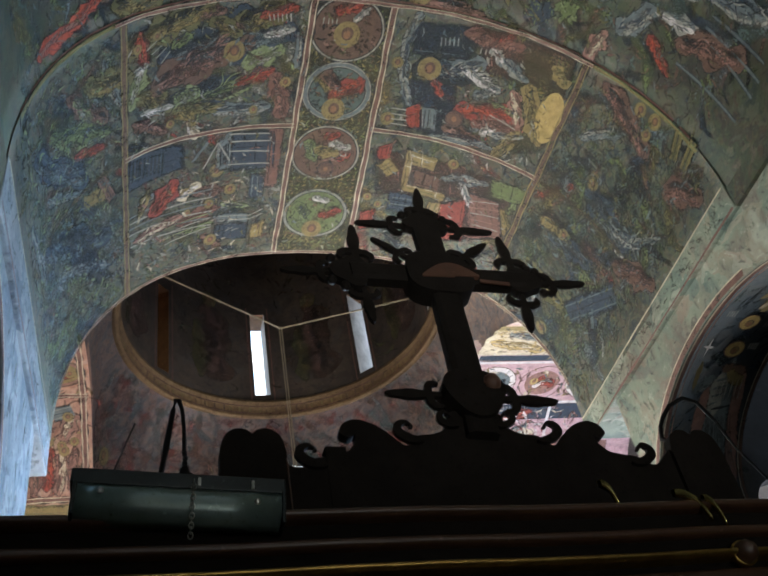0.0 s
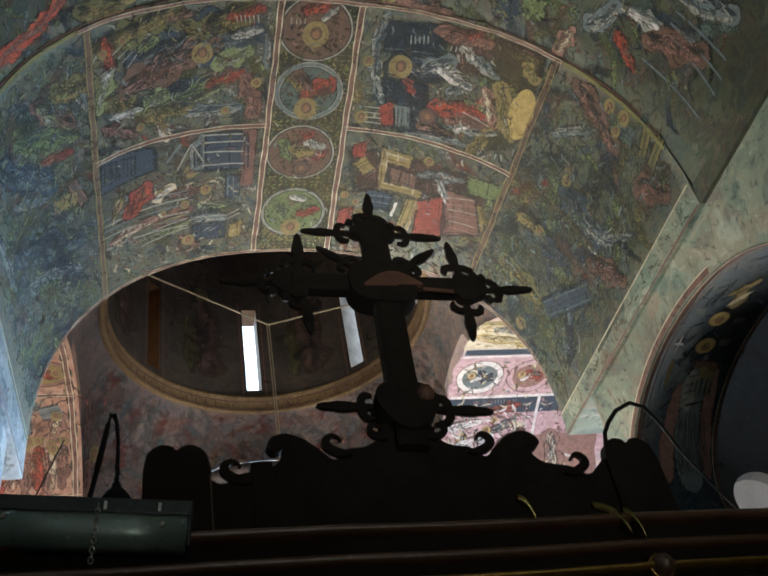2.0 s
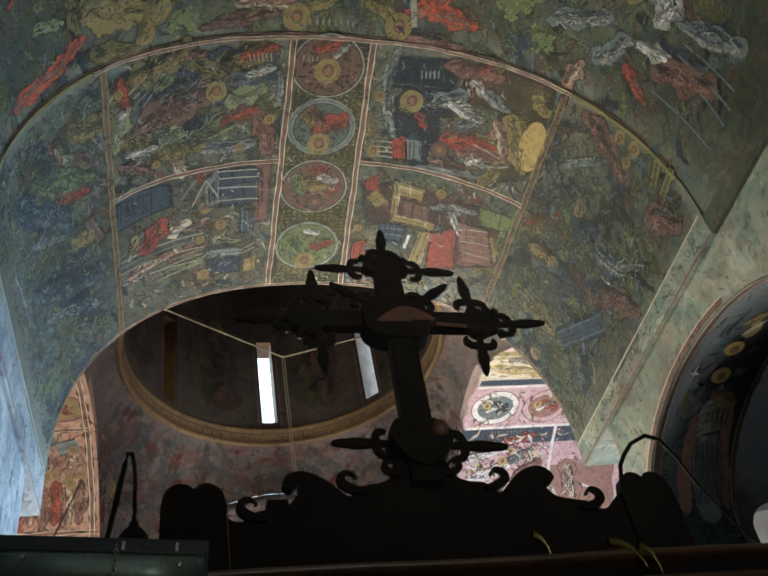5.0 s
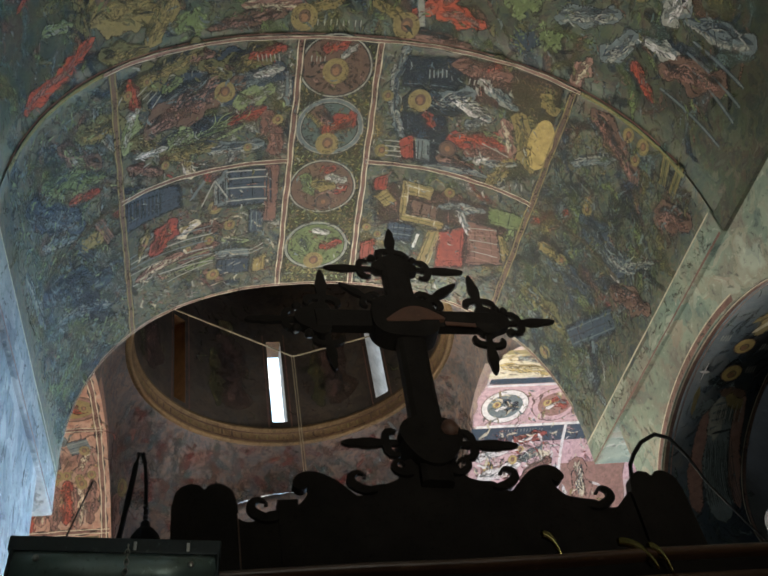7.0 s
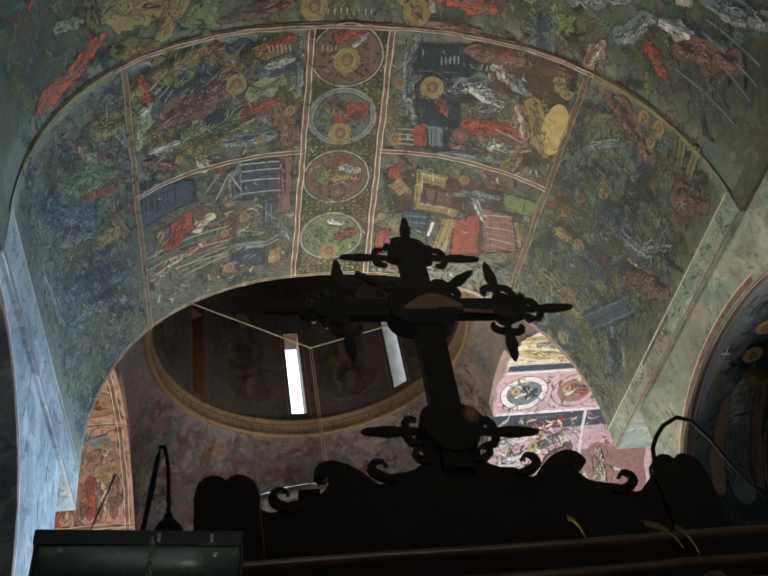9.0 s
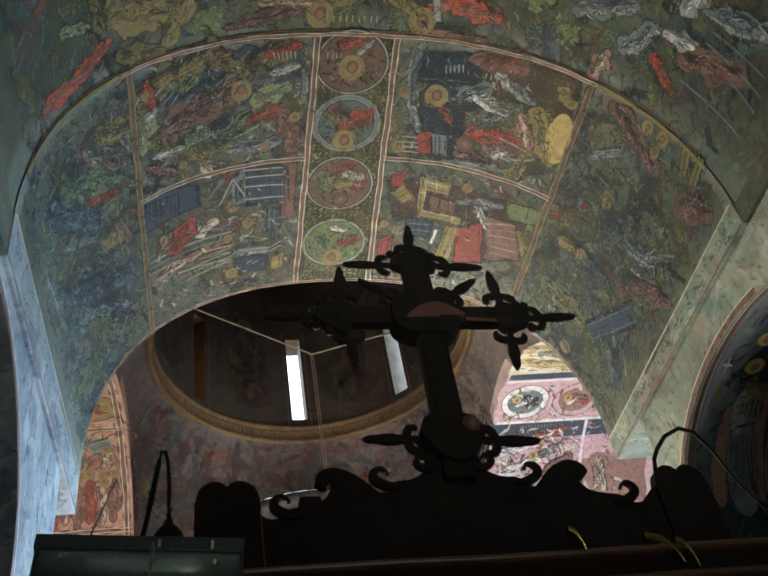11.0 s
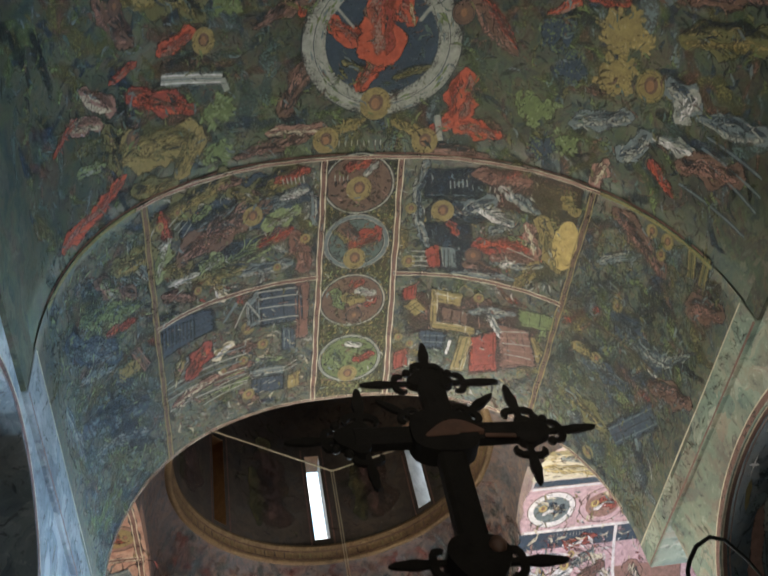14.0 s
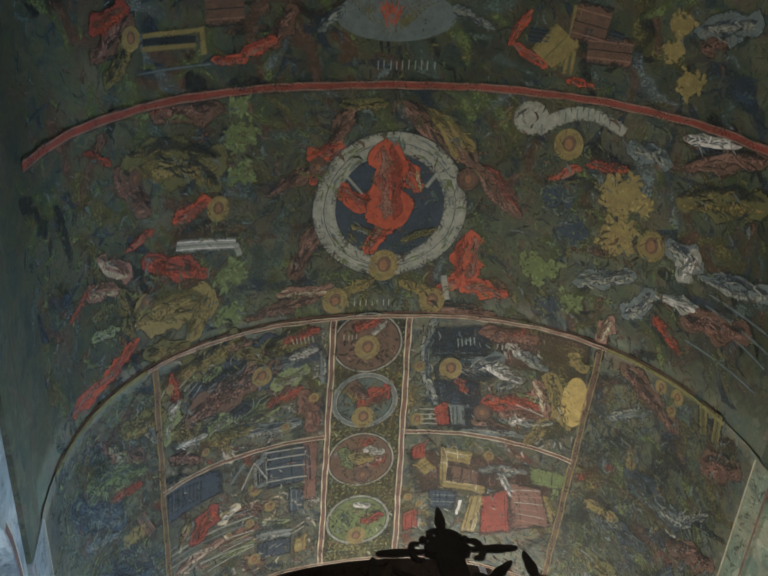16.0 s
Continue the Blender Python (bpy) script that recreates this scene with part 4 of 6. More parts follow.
A.blob("brown", 0.87, 3.57, 1.14, 3.62, 0.126, 0.126)
A.blob("white", 1.15, 3.51, 1.22, 3.45, 0.092, 0.076)
A.blob("bluegrey", 1.23, 3.50, 1.45, 3.42, 0.067, 0.050)
A.blob("ochre", 1.40, 3.41, 1.29, 3.68, 0.101, 0.101)
A.blob("ochre", 1.38, 3.02, 1.57, 3.41, 0.151, 0.134)
A.blob("pink", 1.28, 3.10, 1.38, 3.33, 0.101, 0.101)
A.blob("green", 1.16, 3.24, 1.37, 3.27, 0.050, 0.050)
A.blob("bluegrey", 0.77, 3.67, 1.26, 3.62, 0.059, 0.059)
A.blob("ochre", 1.51, 2.79, 1.61, 2.87, 0.101, 0.101)
A.halo("gold", 0.63, 3.09, 0.097)
A.halo("brown", 0.91, 3.47, 0.080)
A.halo("ochre", 0.39, 3.08, 0.050)
A.layer(1.7)
A.disc("goldb", 1.59, 3.17, 0.10, 0.22)
A.layer(1.5)
A.patch("red", (0.53, 3.47), (0.63, 3.39), (0.67, 3.62), (0.57, 3.64))
A.patch("bluegrey", (0.65, 3.43), (0.77, 3.42), (0.80, 3.62), (0.69, 3.62))
A.patch("dark", (0.74, 3.47), (0.82, 3.47), (0.83, 3.56), (0.76, 3.57))
A.halo("ochre", 0.41, 3.58, 0.063)
A.stroke("white", 0.42, 3.48, 0.54, 3.48, 0.010, 0.010, 0.15, 5, True, up=0.0009)
A.stroke("white", 0.43, 3.53, 0.55, 3.53, 0.010, 0.010, 0.15, 5, True, up=0.0009)
A.stroke("white", 0.43, 3.58, 0.56, 3.57, 0.010, 0.010, 0.15, 5, True, up=0.0009)
A.stroke("white", 0.44, 3.62, 0.57, 3.62, 0.010, 0.010, 0.15, 5, True, up=0.0009)
A.stroke("dark", 0.68, 3.45, 0.70, 3.61, 0.008, 0.008, 0.15, 5, True, up=0.0009)
A.stroke("dark", 0.71, 3.44, 0.73, 3.60, 0.008, 0.008, 0.15, 5, True, up=0.0009)
A.stroke("white", 0.66, 2.82, 0.67, 2.89, 0.008, 0.008, 0.15, 5, True, up=0.0009)
A.stroke("white", 0.69, 2.82, 0.70, 2.88, 0.008, 0.008, 0.15, 5, True, up=0.0009)
A.stroke("white", 0.72, 2.81, 0.73, 2.87, 0.008, 0.008, 0.15, 5, True, up=0.0009)
A.stroke("white", 0.75, 2.80, 0.76, 2.87, 0.008, 0.008, 0.15, 5, True, up=0.0009)
A.stroke("white", 0.78, 2.80, 0.79, 2.86, 0.008, 0.008, 0.15, 5, True, up=0.0009)
A.stroke("dark", 0.89, 3.02, 0.97, 2.99, 0.008, 0.008, 0.15, 5, True, up=0.0009)
A.stroke("dark", 0.94, 3.04, 1.03, 3.01, 0.008, 0.008, 0.15, 5, True, up=0.0009)
A.stroke("dark", 1.00, 3.05, 1.09, 3.03, 0.008, 0.008, 0.15, 5, True, up=0.0009)
A.stroke("dark", 1.05, 3.06, 1.15, 3.05, 0.008, 0.008, 0.15, 5, True, up=0.0009)
A.stroke("dark", 1.11, 3.08, 1.20, 3.07, 0.008, 0.008, 0.15, 5, True, up=0.0009)
A.stroke("white", 1.16, 3.34, 1.38, 3.38, 0.010, 0.010, 0.15, 5, True, up=0.0009)
A.stroke("white", 1.38, 3.47, 1.46, 3.42, 0.010, 0.010, 0.15, 5, True, up=0.0009)
A.section("painted_panel", "fresco panel of a yellow building and rose drapery")
A.layer(1)
A.op = 0.45
A.patch("brown", (0.39, 3.89), (1.54, 3.90), (1.56, 4.12), (0.49, 4.32))
A.op = 1.0
A.layer(1.5)
A.patch("red", (0.39, 3.86), (0.50, 3.80), (0.50, 3.96), (0.39, 3.99))
A.patch("ochre", (0.40, 4.04), (0.50, 3.95), (0.60, 4.06), (0.51, 4.15))
A.patch("gold", (0.62, 3.85), (0.88, 3.87), (0.87, 4.00), (0.67, 3.98))
A.patch("gold", (0.62, 3.85), (0.68, 3.85), (0.70, 4.24), (0.64, 4.24))
A.patch("brown", (0.73, 4.03), (0.95, 4.05), (0.96, 4.20), (0.72, 4.19))
A.patch("gold", (0.64, 4.19), (1.02, 4.19), (1.02, 4.28), (0.66, 4.26))
A.patch("gold", (0.90, 4.31), (1.02, 4.30), (0.97, 4.71), (0.86, 4.72))
A.patch("blue", (0.56, 4.29), (0.79, 4.30), (0.78, 4.49), (0.58, 4.49))
A.patch("red", (1.00, 4.31), (1.20, 4.17), (1.27, 4.61), (1.03, 4.71))
A.patch("line", (1.21, 4.11), (1.45, 4.07), (1.58, 4.40), (1.28, 4.58))
A.patch("green", (1.34, 3.89), (1.66, 3.83), (1.66, 3.98), (1.37, 4.07))
A.patch("red", (0.36, 4.56), (0.48, 4.50), (0.49, 4.71), (0.37, 4.76))
A.stroke("white", 1.21, 4.18, 1.46, 4.09, 0.008, 0.008, 0.15, 5, True, up=0.0009)
A.stroke("pink", 1.24, 4.24, 1.48, 4.15, 0.008, 0.008, 0.15, 5, True, up=0.0009)
A.stroke("white", 1.26, 4.29, 1.50, 4.22, 0.008, 0.008, 0.15, 5, True, up=0.0009)
A.stroke("pink", 1.28, 4.35, 1.52, 4.29, 0.008, 0.008, 0.15, 5, True, up=0.0009)
A.stroke("white", 1.30, 4.40, 1.53, 4.35, 0.008, 0.008, 0.15, 5, True, up=0.0009)
A.stroke("pink", 1.32, 4.46, 1.55, 4.42, 0.008, 0.008, 0.15, 5, True, up=0.0009)
A.blob("white", 1.11, 4.03, 1.26, 4.25, 0.063, 0.050)
A.blob("bluegrey", 0.97, 4.03, 1.31, 3.96, 0.092, 0.076)
A.blob("bluegrey", 0.99, 4.24, 1.11, 4.28, 0.084, 0.084)
A.blob("brown", 0.97, 3.91, 1.10, 3.91, 0.084, 0.084)
A.blob("ochre", 1.50, 4.16, 1.64, 4.35, 0.126, 0.109)
A.blob("green", 1.56, 4.12, 1.57, 3.96, 0.076, 0.076)
A.blob("olive", 1.43, 4.49, 1.58, 4.45, 0.092, 0.092)
A.halo("ochre", 1.01, 3.88, 0.050)
A.halo("ochre", 0.39, 4.38, 0.042)
A.halo("ochre", 0.49, 4.45, 0.038)
A.layer(1.8)
A.disc("brown", 0.55, 4.06, 0.03, 0.035)
A.disc("ochre", 0.55, 4.06, 0.018, 0.022, 0.0004)
A.stroke("olive", 0.63, 3.87, 0.87, 3.88, 0.010, 0.010, 0.15, 5, True, up=0.0009)
A.stroke("olive", 0.66, 4.22, 1.01, 4.24, 0.010, 0.010, 0.15, 5, True, up=0.0009)
A.stroke("olive", 0.92, 4.32, 0.89, 4.71, 0.010, 0.010, 0.15, 5, True, up=0.0009)
A.stroke("olive", 0.97, 4.32, 0.94, 4.70, 0.010, 0.010, 0.15, 5, True, up=0.0009)
A.stroke("bluegrey", 0.60, 4.35, 0.77, 4.34, 0.010, 0.010, 0.15, 5, True, up=0.0009)
A.stroke("bluegrey", 0.60, 4.42, 0.78, 4.41, 0.010, 0.010, 0.15, 5, True, up=0.0009)
A.stroke("chalk", 0.83, 4.38, 0.81, 4.54, 0.025, 0.025, 0.15, 5, True, up=0.0009)
A.layer(1)
A.layer(1)
A.section("painted_roundels", "four painted roundels in a row along the crown")
A.medal("brown", -0.015, 2.86, 0.262, "brown", 0.05)
A.medal("bluegrey", -0.013, 3.385, 0.258, "teal", 0.16)
A.medal("ochre", -0.02, 3.965, 0.268, "brown", 0.05)
A.medal("bluegrey", -0.02, 4.605, 0.268, "green", 0.08)
A.layer(1.7)
A.blob("red", -0.09, 2.72, 0.05, 2.66, 0.10, 0.09)
A.blob("white", 0.03, 2.78, 0.12, 2.68, 0.06, 0.04)
A.halo("gold", -0.015, 2.90, 0.105)
A.blob("olive", -0.14, 3.27, -0.05, 3.36, 0.12, 0.09)
A.blob("brown", -0.11, 3.25, 0.02, 3.40, 0.15, 0.12)
A.blob("red", 0.14, 3.29, -0.04, 3.42, 0.15, 0.13)
A.halo("gold", -0.02, 3.54, 0.10)
A.blob("green", -0.16, 3.86, -0.11, 4.02, 0.11, 0.10)
A.blob("white", 0.02, 3.87, 0.15, 3.90, 0.09, 0.08)
A.blob("red", -0.03, 3.80, 0.06, 3.78, 0.08, 0.06)
A.blob("ochre", -0.10, 3.94, 0.06, 3.96, 0.12, 0.09)
A.blob("red", 0.10, 4.02, 0.17, 3.96, 0.06, 0.05)
A.halo("brown", 0.0, 4.12, 0.075)
A.blob("green", -0.17, 4.52, -0.11, 4.68, 0.14, 0.11)
A.blob("red", 0.03, 4.63, 0.18, 4.56, 0.08, 0.07)
A.blob("white", -0.05, 4.43, 0.07, 4.46, 0.06, 0.06)
A.halo("gold", -0.03, 4.78, 0.095)
A.layer(1)
A.section("painted_panel", "dark blue-green fresco above the south springing")
A.blob("brown", 1.92, 2.72, 2.38, 2.95, 0.175, 0.140)
A.blob("bluegrey", 1.87, 3.17, 2.18, 2.93, 0.073, 0.051)
A.halo("ochre", 2.20, 2.71, 0.055)
A.halo("ochre", 2.34, 2.71, 0.061)
A.halo("ochre", 2.32, 2.83, 0.048)
A.rect("olive", 2.55, 2.63, 2.61, 2.82, 0.079)
A.rect("olive", 2.69, 2.60, 2.72, 2.81, 0.078)
A.blob("blue", 2.14, 3.53, 2.58, 3.63, 0.222, 0.185)
A.blob("bluegrey", 2.45, 3.61, 2.71, 3.51, 0.146, 0.073)
A.blob("brown", 2.69, 3.00, 2.97, 2.84, 0.203, 0.135)
A.blob("bluegrey", 2.58, 3.63, 2.84, 3.30, 0.058, 0.043)
A.blob("ochre", 1.86, 3.99, 2.18, 4.04, 0.118, 0.102)
A.halo("ochre", 2.11, 3.44, 0.052)
A.halo("ochre", 2.06, 3.99, 0.054)
A.blob("olive", 1.86, 4.48, 2.28, 4.57, 0.205, 0.205)
A.blob("blue", 1.98, 4.06, 2.36, 4.05, 0.157, 0.157)
A.rect("blue", 2.40, 4.56, 2.73, 3.99, 0.177)
A.rect("dark", 2.48, 4.37, 2.59, 4.39, 0.063)
A.rect("bluegrey", 2.51, 4.22, 2.69, 4.42, 0.039)
A.halo("ochre", 2.23, 4.92, 0.067)
A.blob("brown", 2.61, 3.80, 3.00, 3.60, 0.184, 0.147)
A.blob("bluegrey", 1.97, 4.68, 2.10, 4.74, 0.091, 0.075)
A.blob("white", 2.53, 3.71, 2.62, 3.70, 0.051, 0.037)
A.section("painted_panel", "blue-green fresco with ochre hills above the north springing")
A.blob("olive", -1.95, 2.95, -1.61, 3.03, 0.163, 0.182)
A.blob("brown", -2.15, 2.93, -1.82, 3.27, 0.127, 0.127)
A.blob("paleg", -2.08, 2.98, -1.95, 3.19, 0.109, 0.097)
A.blob("bluegrey", -1.81, 2.83, -1.66, 3.24, 0.046, 0.046)
A.blob("red", -2.13, 3.38, -1.83, 3.47, 0.087, 0.054)
A.blob("green", -2.38, 3.06, -1.79, 3.37, 0.126, 0.126)
A.blob("blue", -2.61, 3.06, -2.04, 3.62, 0.183, 0.183)
A.rect("ochre", -2.08, 3.81, -1.84, 3.87, 0.120)
A.rect("dark", -2.10, 3.79, -1.97, 3.98, 0.084)
A.rect("brown", -1.89, 3.69, -1.78, 3.96, 0.092)
A.blob("bluegrey", -2.52, 3.42, -2.11, 3.69, 0.064, 0.051)
A.blob("blue", -2.60, 3.77, -1.88, 4.27, 0.200, 0.233)
A.blob("bluegrey", -2.82, 3.37, -2.70, 3.95, 0.093, 0.093)
A.blob("dark", -2.24, 3.95, -1.94, 4.65, 0.176, 0.141)
A.blob("bluegrey", -2.55, 4.11, -1.87, 4.55, 0.049, 0.049)
B.section("painted_wheel", "grey painted ring with orange-robed figure and four winged figures")
B.blob("brown", -0.37, 1.44, -0.19, 1.05, 0.130, 0.097)
B.blob("olive", -0.26, 1.06, 0.03, 1.05, 0.083, 0.064)
B.blob("brown", 0.16, 1.05, 0.62, 1.44, 0.097, 0.161)
B.blob("ochre", 0.32, 1.10, 0.61, 1.34, 0.085, 0.117)
B.blob("ochre", 0.40, 1.18, 0.53, 1.44, 0.046, 0.046)
B.blob("brown", -0.75, 1.64, -0.41, 1.47, 0.052, 0.129)
B.blob("redb", -0.44, 1.40, -0.25, 1.34, 0.142, 0.084)
B.blob("redb", -0.44, 1.57, -0.41, 1.44, 0.085, 0.072)
B.blob("brown", 0.68, 1.47, 0.99, 1.80, 0.134, 0.060)
B.blob("redb", 0.72, 1.45, 0.98, 1.76, 0.047, 0.033)
B.blob("brown", -0.57, 2.25, -0.40, 1.89, 0.136, 0.123)
B.blob("pink", -0.67, 2.39, -0.28, 2.40, 0.089, 0.103)
B.blob("brown", -0.92, 2.53, -0.42, 2.46, 0.069, 0.123)
B.blob("ochre", -0.25, 2.44, -0.00, 2.34, 0.091, 0.070)
B.blob("ochre", 0.21, 2.36, 0.43, 2.46, 0.077, 0.091)
B.blob("brown", 0.51, 2.56, 0.91, 2.59, 0.122, 0.057)
B.blob("redb", 0.65, 2.29, 0.67, 1.98, 0.247, 0.141)
B.blob("redb", 0.68, 2.37, 0.96, 2.42, 0.177, 0.092)
B.blob("redb", 0.47, 2.46, 0.60, 2.34, 0.085, 0.107)
B.wheel("white", 0.09, 1.77, 0.531, 0.376)
B.layer(1.7)
B.blob("redb", 0.05, 1.35, 0.09, 1.84, 0.196, 0.327)
B.blob("redb", -0.27, 1.63, 0.04, 1.84, 0.119, 0.165)
B.blob("redb", -0.05, 2.10, 0.11, 1.84, 0.103, 0.171)
B.blob("redb", 0.12, 1.45, 0.27, 1.63, 0.165, 0.132)
B.blob("gold", 0.26, 1.52, 0.30, 1.66, 0.027, 0.020)
B.blob("olive", -0.16, 1.91, 0.02, 1.99, 0.054, 0.040)
B.blob("olive", 0.19, 2.03, 0.43, 1.94, 0.055, 0.041)
B.rect("white", -0.27, 1.48, -0.10, 1.68, 0.013)
B.rect("white", 0.42, 1.50, 0.33, 1.63, 0.020)
B.halo("gold", 0.07, 2.22, 0.121)
B.halo("gold", -0.27, 2.49, 0.102)
B.halo("gold", 0.44, 2.51, 0.104)
B.halo("brown", -0.41, 1.47, 0.071)
B.halo("brown", 0.61, 1.56, 0.087)
B.rect("white", -0.25, 1.38, -0.29, 1.51, 0.016)
B.rect("white", 0.51, 2.30, 0.55, 2.50, 0.042)
B.rect("gold", 0.38, 1.18, 0.51, 1.41, 0.016)
B.rect("gold", 0.44, 1.16, 0.56, 1.34, 0.013)
B.layer(1)
B.section("painted_panel", "fresco of pale green leaves, red robes and a white scroll")
B.blob("brown", -1.47, 0.98, -1.08, 1.03, 0.147, 0.176)
B.blob("red", -1.50, 0.96, -1.37, 0.96, 0.064, 0.064)
B.clump("paleg", -0.93, 1.02, 0.080, 8)
B.clump("paleg", -0.92, 1.21, 0.112, 12)
B.clump("paleg", -0.92, 1.47, 0.095, 8)
B.clump("paleg", -1.02, 2.15, 0.119, 12)
B.clump("paleg", -1.04, 2.46, 0.115, 12)
B.blob("olive", -1.67, 1.23, -1.09, 1.36, 0.263, 0.263)
B.blob("brown", -1.78, 1.25, -1.59, 1.55, 0.127, 0.144)
B.blob("olive", -1.29, 1.29, -1.10, 1.52, 0.152, 0.152)
B.halo("brown", -1.66, 1.33, 0.059)
B.blob("red", -2.02, 1.06, -1.83, 1.19, 0.033, 0.044)
B.blob("redb", -1.39, 1.68, -1.17, 1.60, 0.093, 0.112)
B.halo("gold", -1.09, 1.67, 0.086)
B.rect("white", -1.40, 1.85, -0.98, 1.94, 0.075)
B.rect("white", -0.98, 1.94, -0.95, 2.03, 0.039)
B.blob("redb", -1.76, 1.75, -1.57, 1.69, 0.048, 0.060)
B.blob("red", -1.62, 1.87, -1.27, 2.08, 0.154, 0.123)
B.blob("red", -1.37, 1.96, -1.21, 2.11, 0.114, 0.095)
B.blob("pink", -2.00, 1.71, -1.78, 1.90, 0.076, 0.146)
B.blob("pink", -2.12, 1.87, -1.87, 1.96, 0.116, 0.087)
B.blob("ochre", -1.74, 2.23, -1.21, 2.33, 0.251, 0.283)
B.blob("ochre", -1.33, 2.52, -1.17, 2.27, 0.167, 0.134)
B.blob("olive", -1.83, 2.01, -1.79, 2.31, 0.122, 0.110)
B.halo("brown", -1.65, 2.15, 0.057)
B.blob("redb", -2.33, 1.94, -2.07, 1.84, 0.028, 0.040)
B.blob("redb", -2.41, 2.49, -1.98, 2.49, 0.107, 0.119)
B.blob("redb", -2.01, 2.48, -1.75, 2.37, 0.125, 0.056)
B.blob("olive", -1.68, 2.51, -1.37, 2.58, 0.162, 0.097)
B.blob("paleg", -2.12, 2.16, -1.90, 2.22, 0.078, 0.060)
B.section("painted_panel", "fresco of white scroll, gold heaps and grey clouds")
B.ring("white", 0.98, 1.10, 0.045, 0.115)
B.disc("white", 0.96, 1.10, 0.05, 0.05)
for k in range(8):
    a, b = 1.02 + 0.07 * k, 1.02 + 0.07 * (k + 1)
    B.stroke("white", a, 1.17 - 0.012 * k - 0.10 * math.sin(k * 0.42), b, 1.17 - 0.012 * (k + 1) - 0.10 * math.sin((k + 1) * 0.42), 0.10 - 0.004 * k, 0.10 - 0.004 * k, 0.05, 4, True)
    B.stroke("bluegrey", a + 0.03, 1.13 - 0.012 * k - 0.10 * math.sin(k * 0.42), a + 0.035, 1.20 - 0.012 * k - 0.10 * math.sin(k * 0.42), 0.010, 0.008, 0.2, 3, True, up=0.001)
B.halo("gold", 1.24, 1.24, 0.106)
B.blob("redb", 1.15, 1.50, 1.33, 1.38, 0.040, 0.067)
B.blob("red", 1.39, 1.35, 1.64, 1.33, 0.066, 0.060)
B.clump("green", 1.23, 1.61, 0.121, 12)
B.clump("paleg", 1.17, 2.16, 0.140, 12)
B.clump("paleg", 1.43, 2.36, 0.092, 8)
B.clump("green", 1.37, 1.83, 0.123, 10)
B.clump("green", 1.28, 2.43, 0.107, 8)
B.clump("gold", 1.64, 1.50, 0.152, 16)
B.clump("gold", 1.66, 1.79, 0.135, 14)
B.clump("goldb", 1.78, 1.54, 0.086, 8)
B.halo("ochre", 1.90, 1.78, 0.113)
B.blob("bluegrey", 1.64, 1.18, 1.88, 1.21, 0.130, 0.130)
B.blob("bluegrey", 1.46, 2.19, 1.82, 2.03, 0.139, 0.125)
B.blob("white", 1.97, 1.03, 2.37, 0.93, 0.082, 0.076)
B.blob("brown", 2.01, 1.20, 2.50, 1.00, 0.095, 0.127)
B.blob("olive", 2.03, 1.42, 2.58, 1.24, 0.161, 0.193)
B.blob("bluegrey", 2.03, 1.73, 2.23, 1.78, 0.164, 0.197)
B.blob("white", 2.15, 1.89, 2.21, 1.72, 0.132, 0.132)
B.blob("white", 2.01, 2.09, 2.31, 2.06, 0.054, 0.135)
B.blob("bluegrey", 2.28, 1.83, 2.79, 1.70, 0.065, 0.162)
B.blob("brown", 2.26, 2.16, 2.70, 2.01, 0.166, 0.200)
B.blob("red", 2.05, 2.26, 2.28, 2.40, 0.089, 0.048)
B.blob("pink", 1.69, 2.58, 1.74, 2.40, 0.128, 0.107)
B.blob("bluegrey", 1.84, 2.32, 1.98, 2.11, 0.139, 0.139)
B.rect("bluegrey", 2.37, 1.99, 2.92, 2.01, 0.013)
B.rect("bluegrey", 2.39, 2.05, 2.93, 2.11, 0.013)
B.rect("bluegrey", 2.38, 1.91, 2.88, 1.91, 0.013)
B.rect("bluegrey", 2.29, 2.29, 2.91, 2.29, 0.013)
B.section("painted_panel", "fresco of ochre buildings and red drapery beyond the red line")
B.blob("brown", -1.87, 0.60, -1.62, 0.44, 0.110, 0.137)
B.blob("red", -1.85, 0.45, -1.64, 0.39, 0.137, 0.120)
B.halo("gold", -1.61, 0.54, 0.068)
B.blob("olive", -1.79, 0.75, -1.63, 0.59, 0.101, 0.112)
B.rect("ochre", -1.53, 0.54, -1.15, 0.55, 0.023)
B.rect("ochre", -1.54, 0.61, -1.19, 0.63, 0.023)
B.rect("dark", -1.53, 0.57, -1.19, 0.60, 0.034)
B.rect("brown", -1.12, 0.44, -0.88, 0.44, 0.177)
B.rect("ochre", -1.15, 0.53, -1.14, 0.69, 0.030)
B.blob("redb", -1.08, 0.73, -0.88, 0.74, 0.054, 0.060)
B.blob("redb", -0.91, 0.72, -0.70, 0.64, 0.067, 0.079)
B.blob("brown", -0.70, 0.67, -0.58, 0.47, 0.092, 0.123)
B.rect("bluegrey", -1.58, 0.74, -1.10, 0.75, 0.011)
B.disc("bluegrey", 0.06, 0.50, 0.377, 0.157)
B.tri("redb", 0.03, 0.42, 0.407)
B.blob("bluegrey", -0.42, 0.59, -0.28, 0.46, 0.050, 0.068)
B.blob("bluegrey", 0.42, 0.44, 0.68, 0.56, 0.070, 0.032)
B.blob("redb", 0.78, 0.64, 0.89, 0.43, 0.045, 0.045)
B.blob("redb", 0.80, 0.64, 1.01, 0.75, 0.045, 0.084)
B.rect("ochre", 1.00, 0.72, 1.13, 0.55, 0.194)
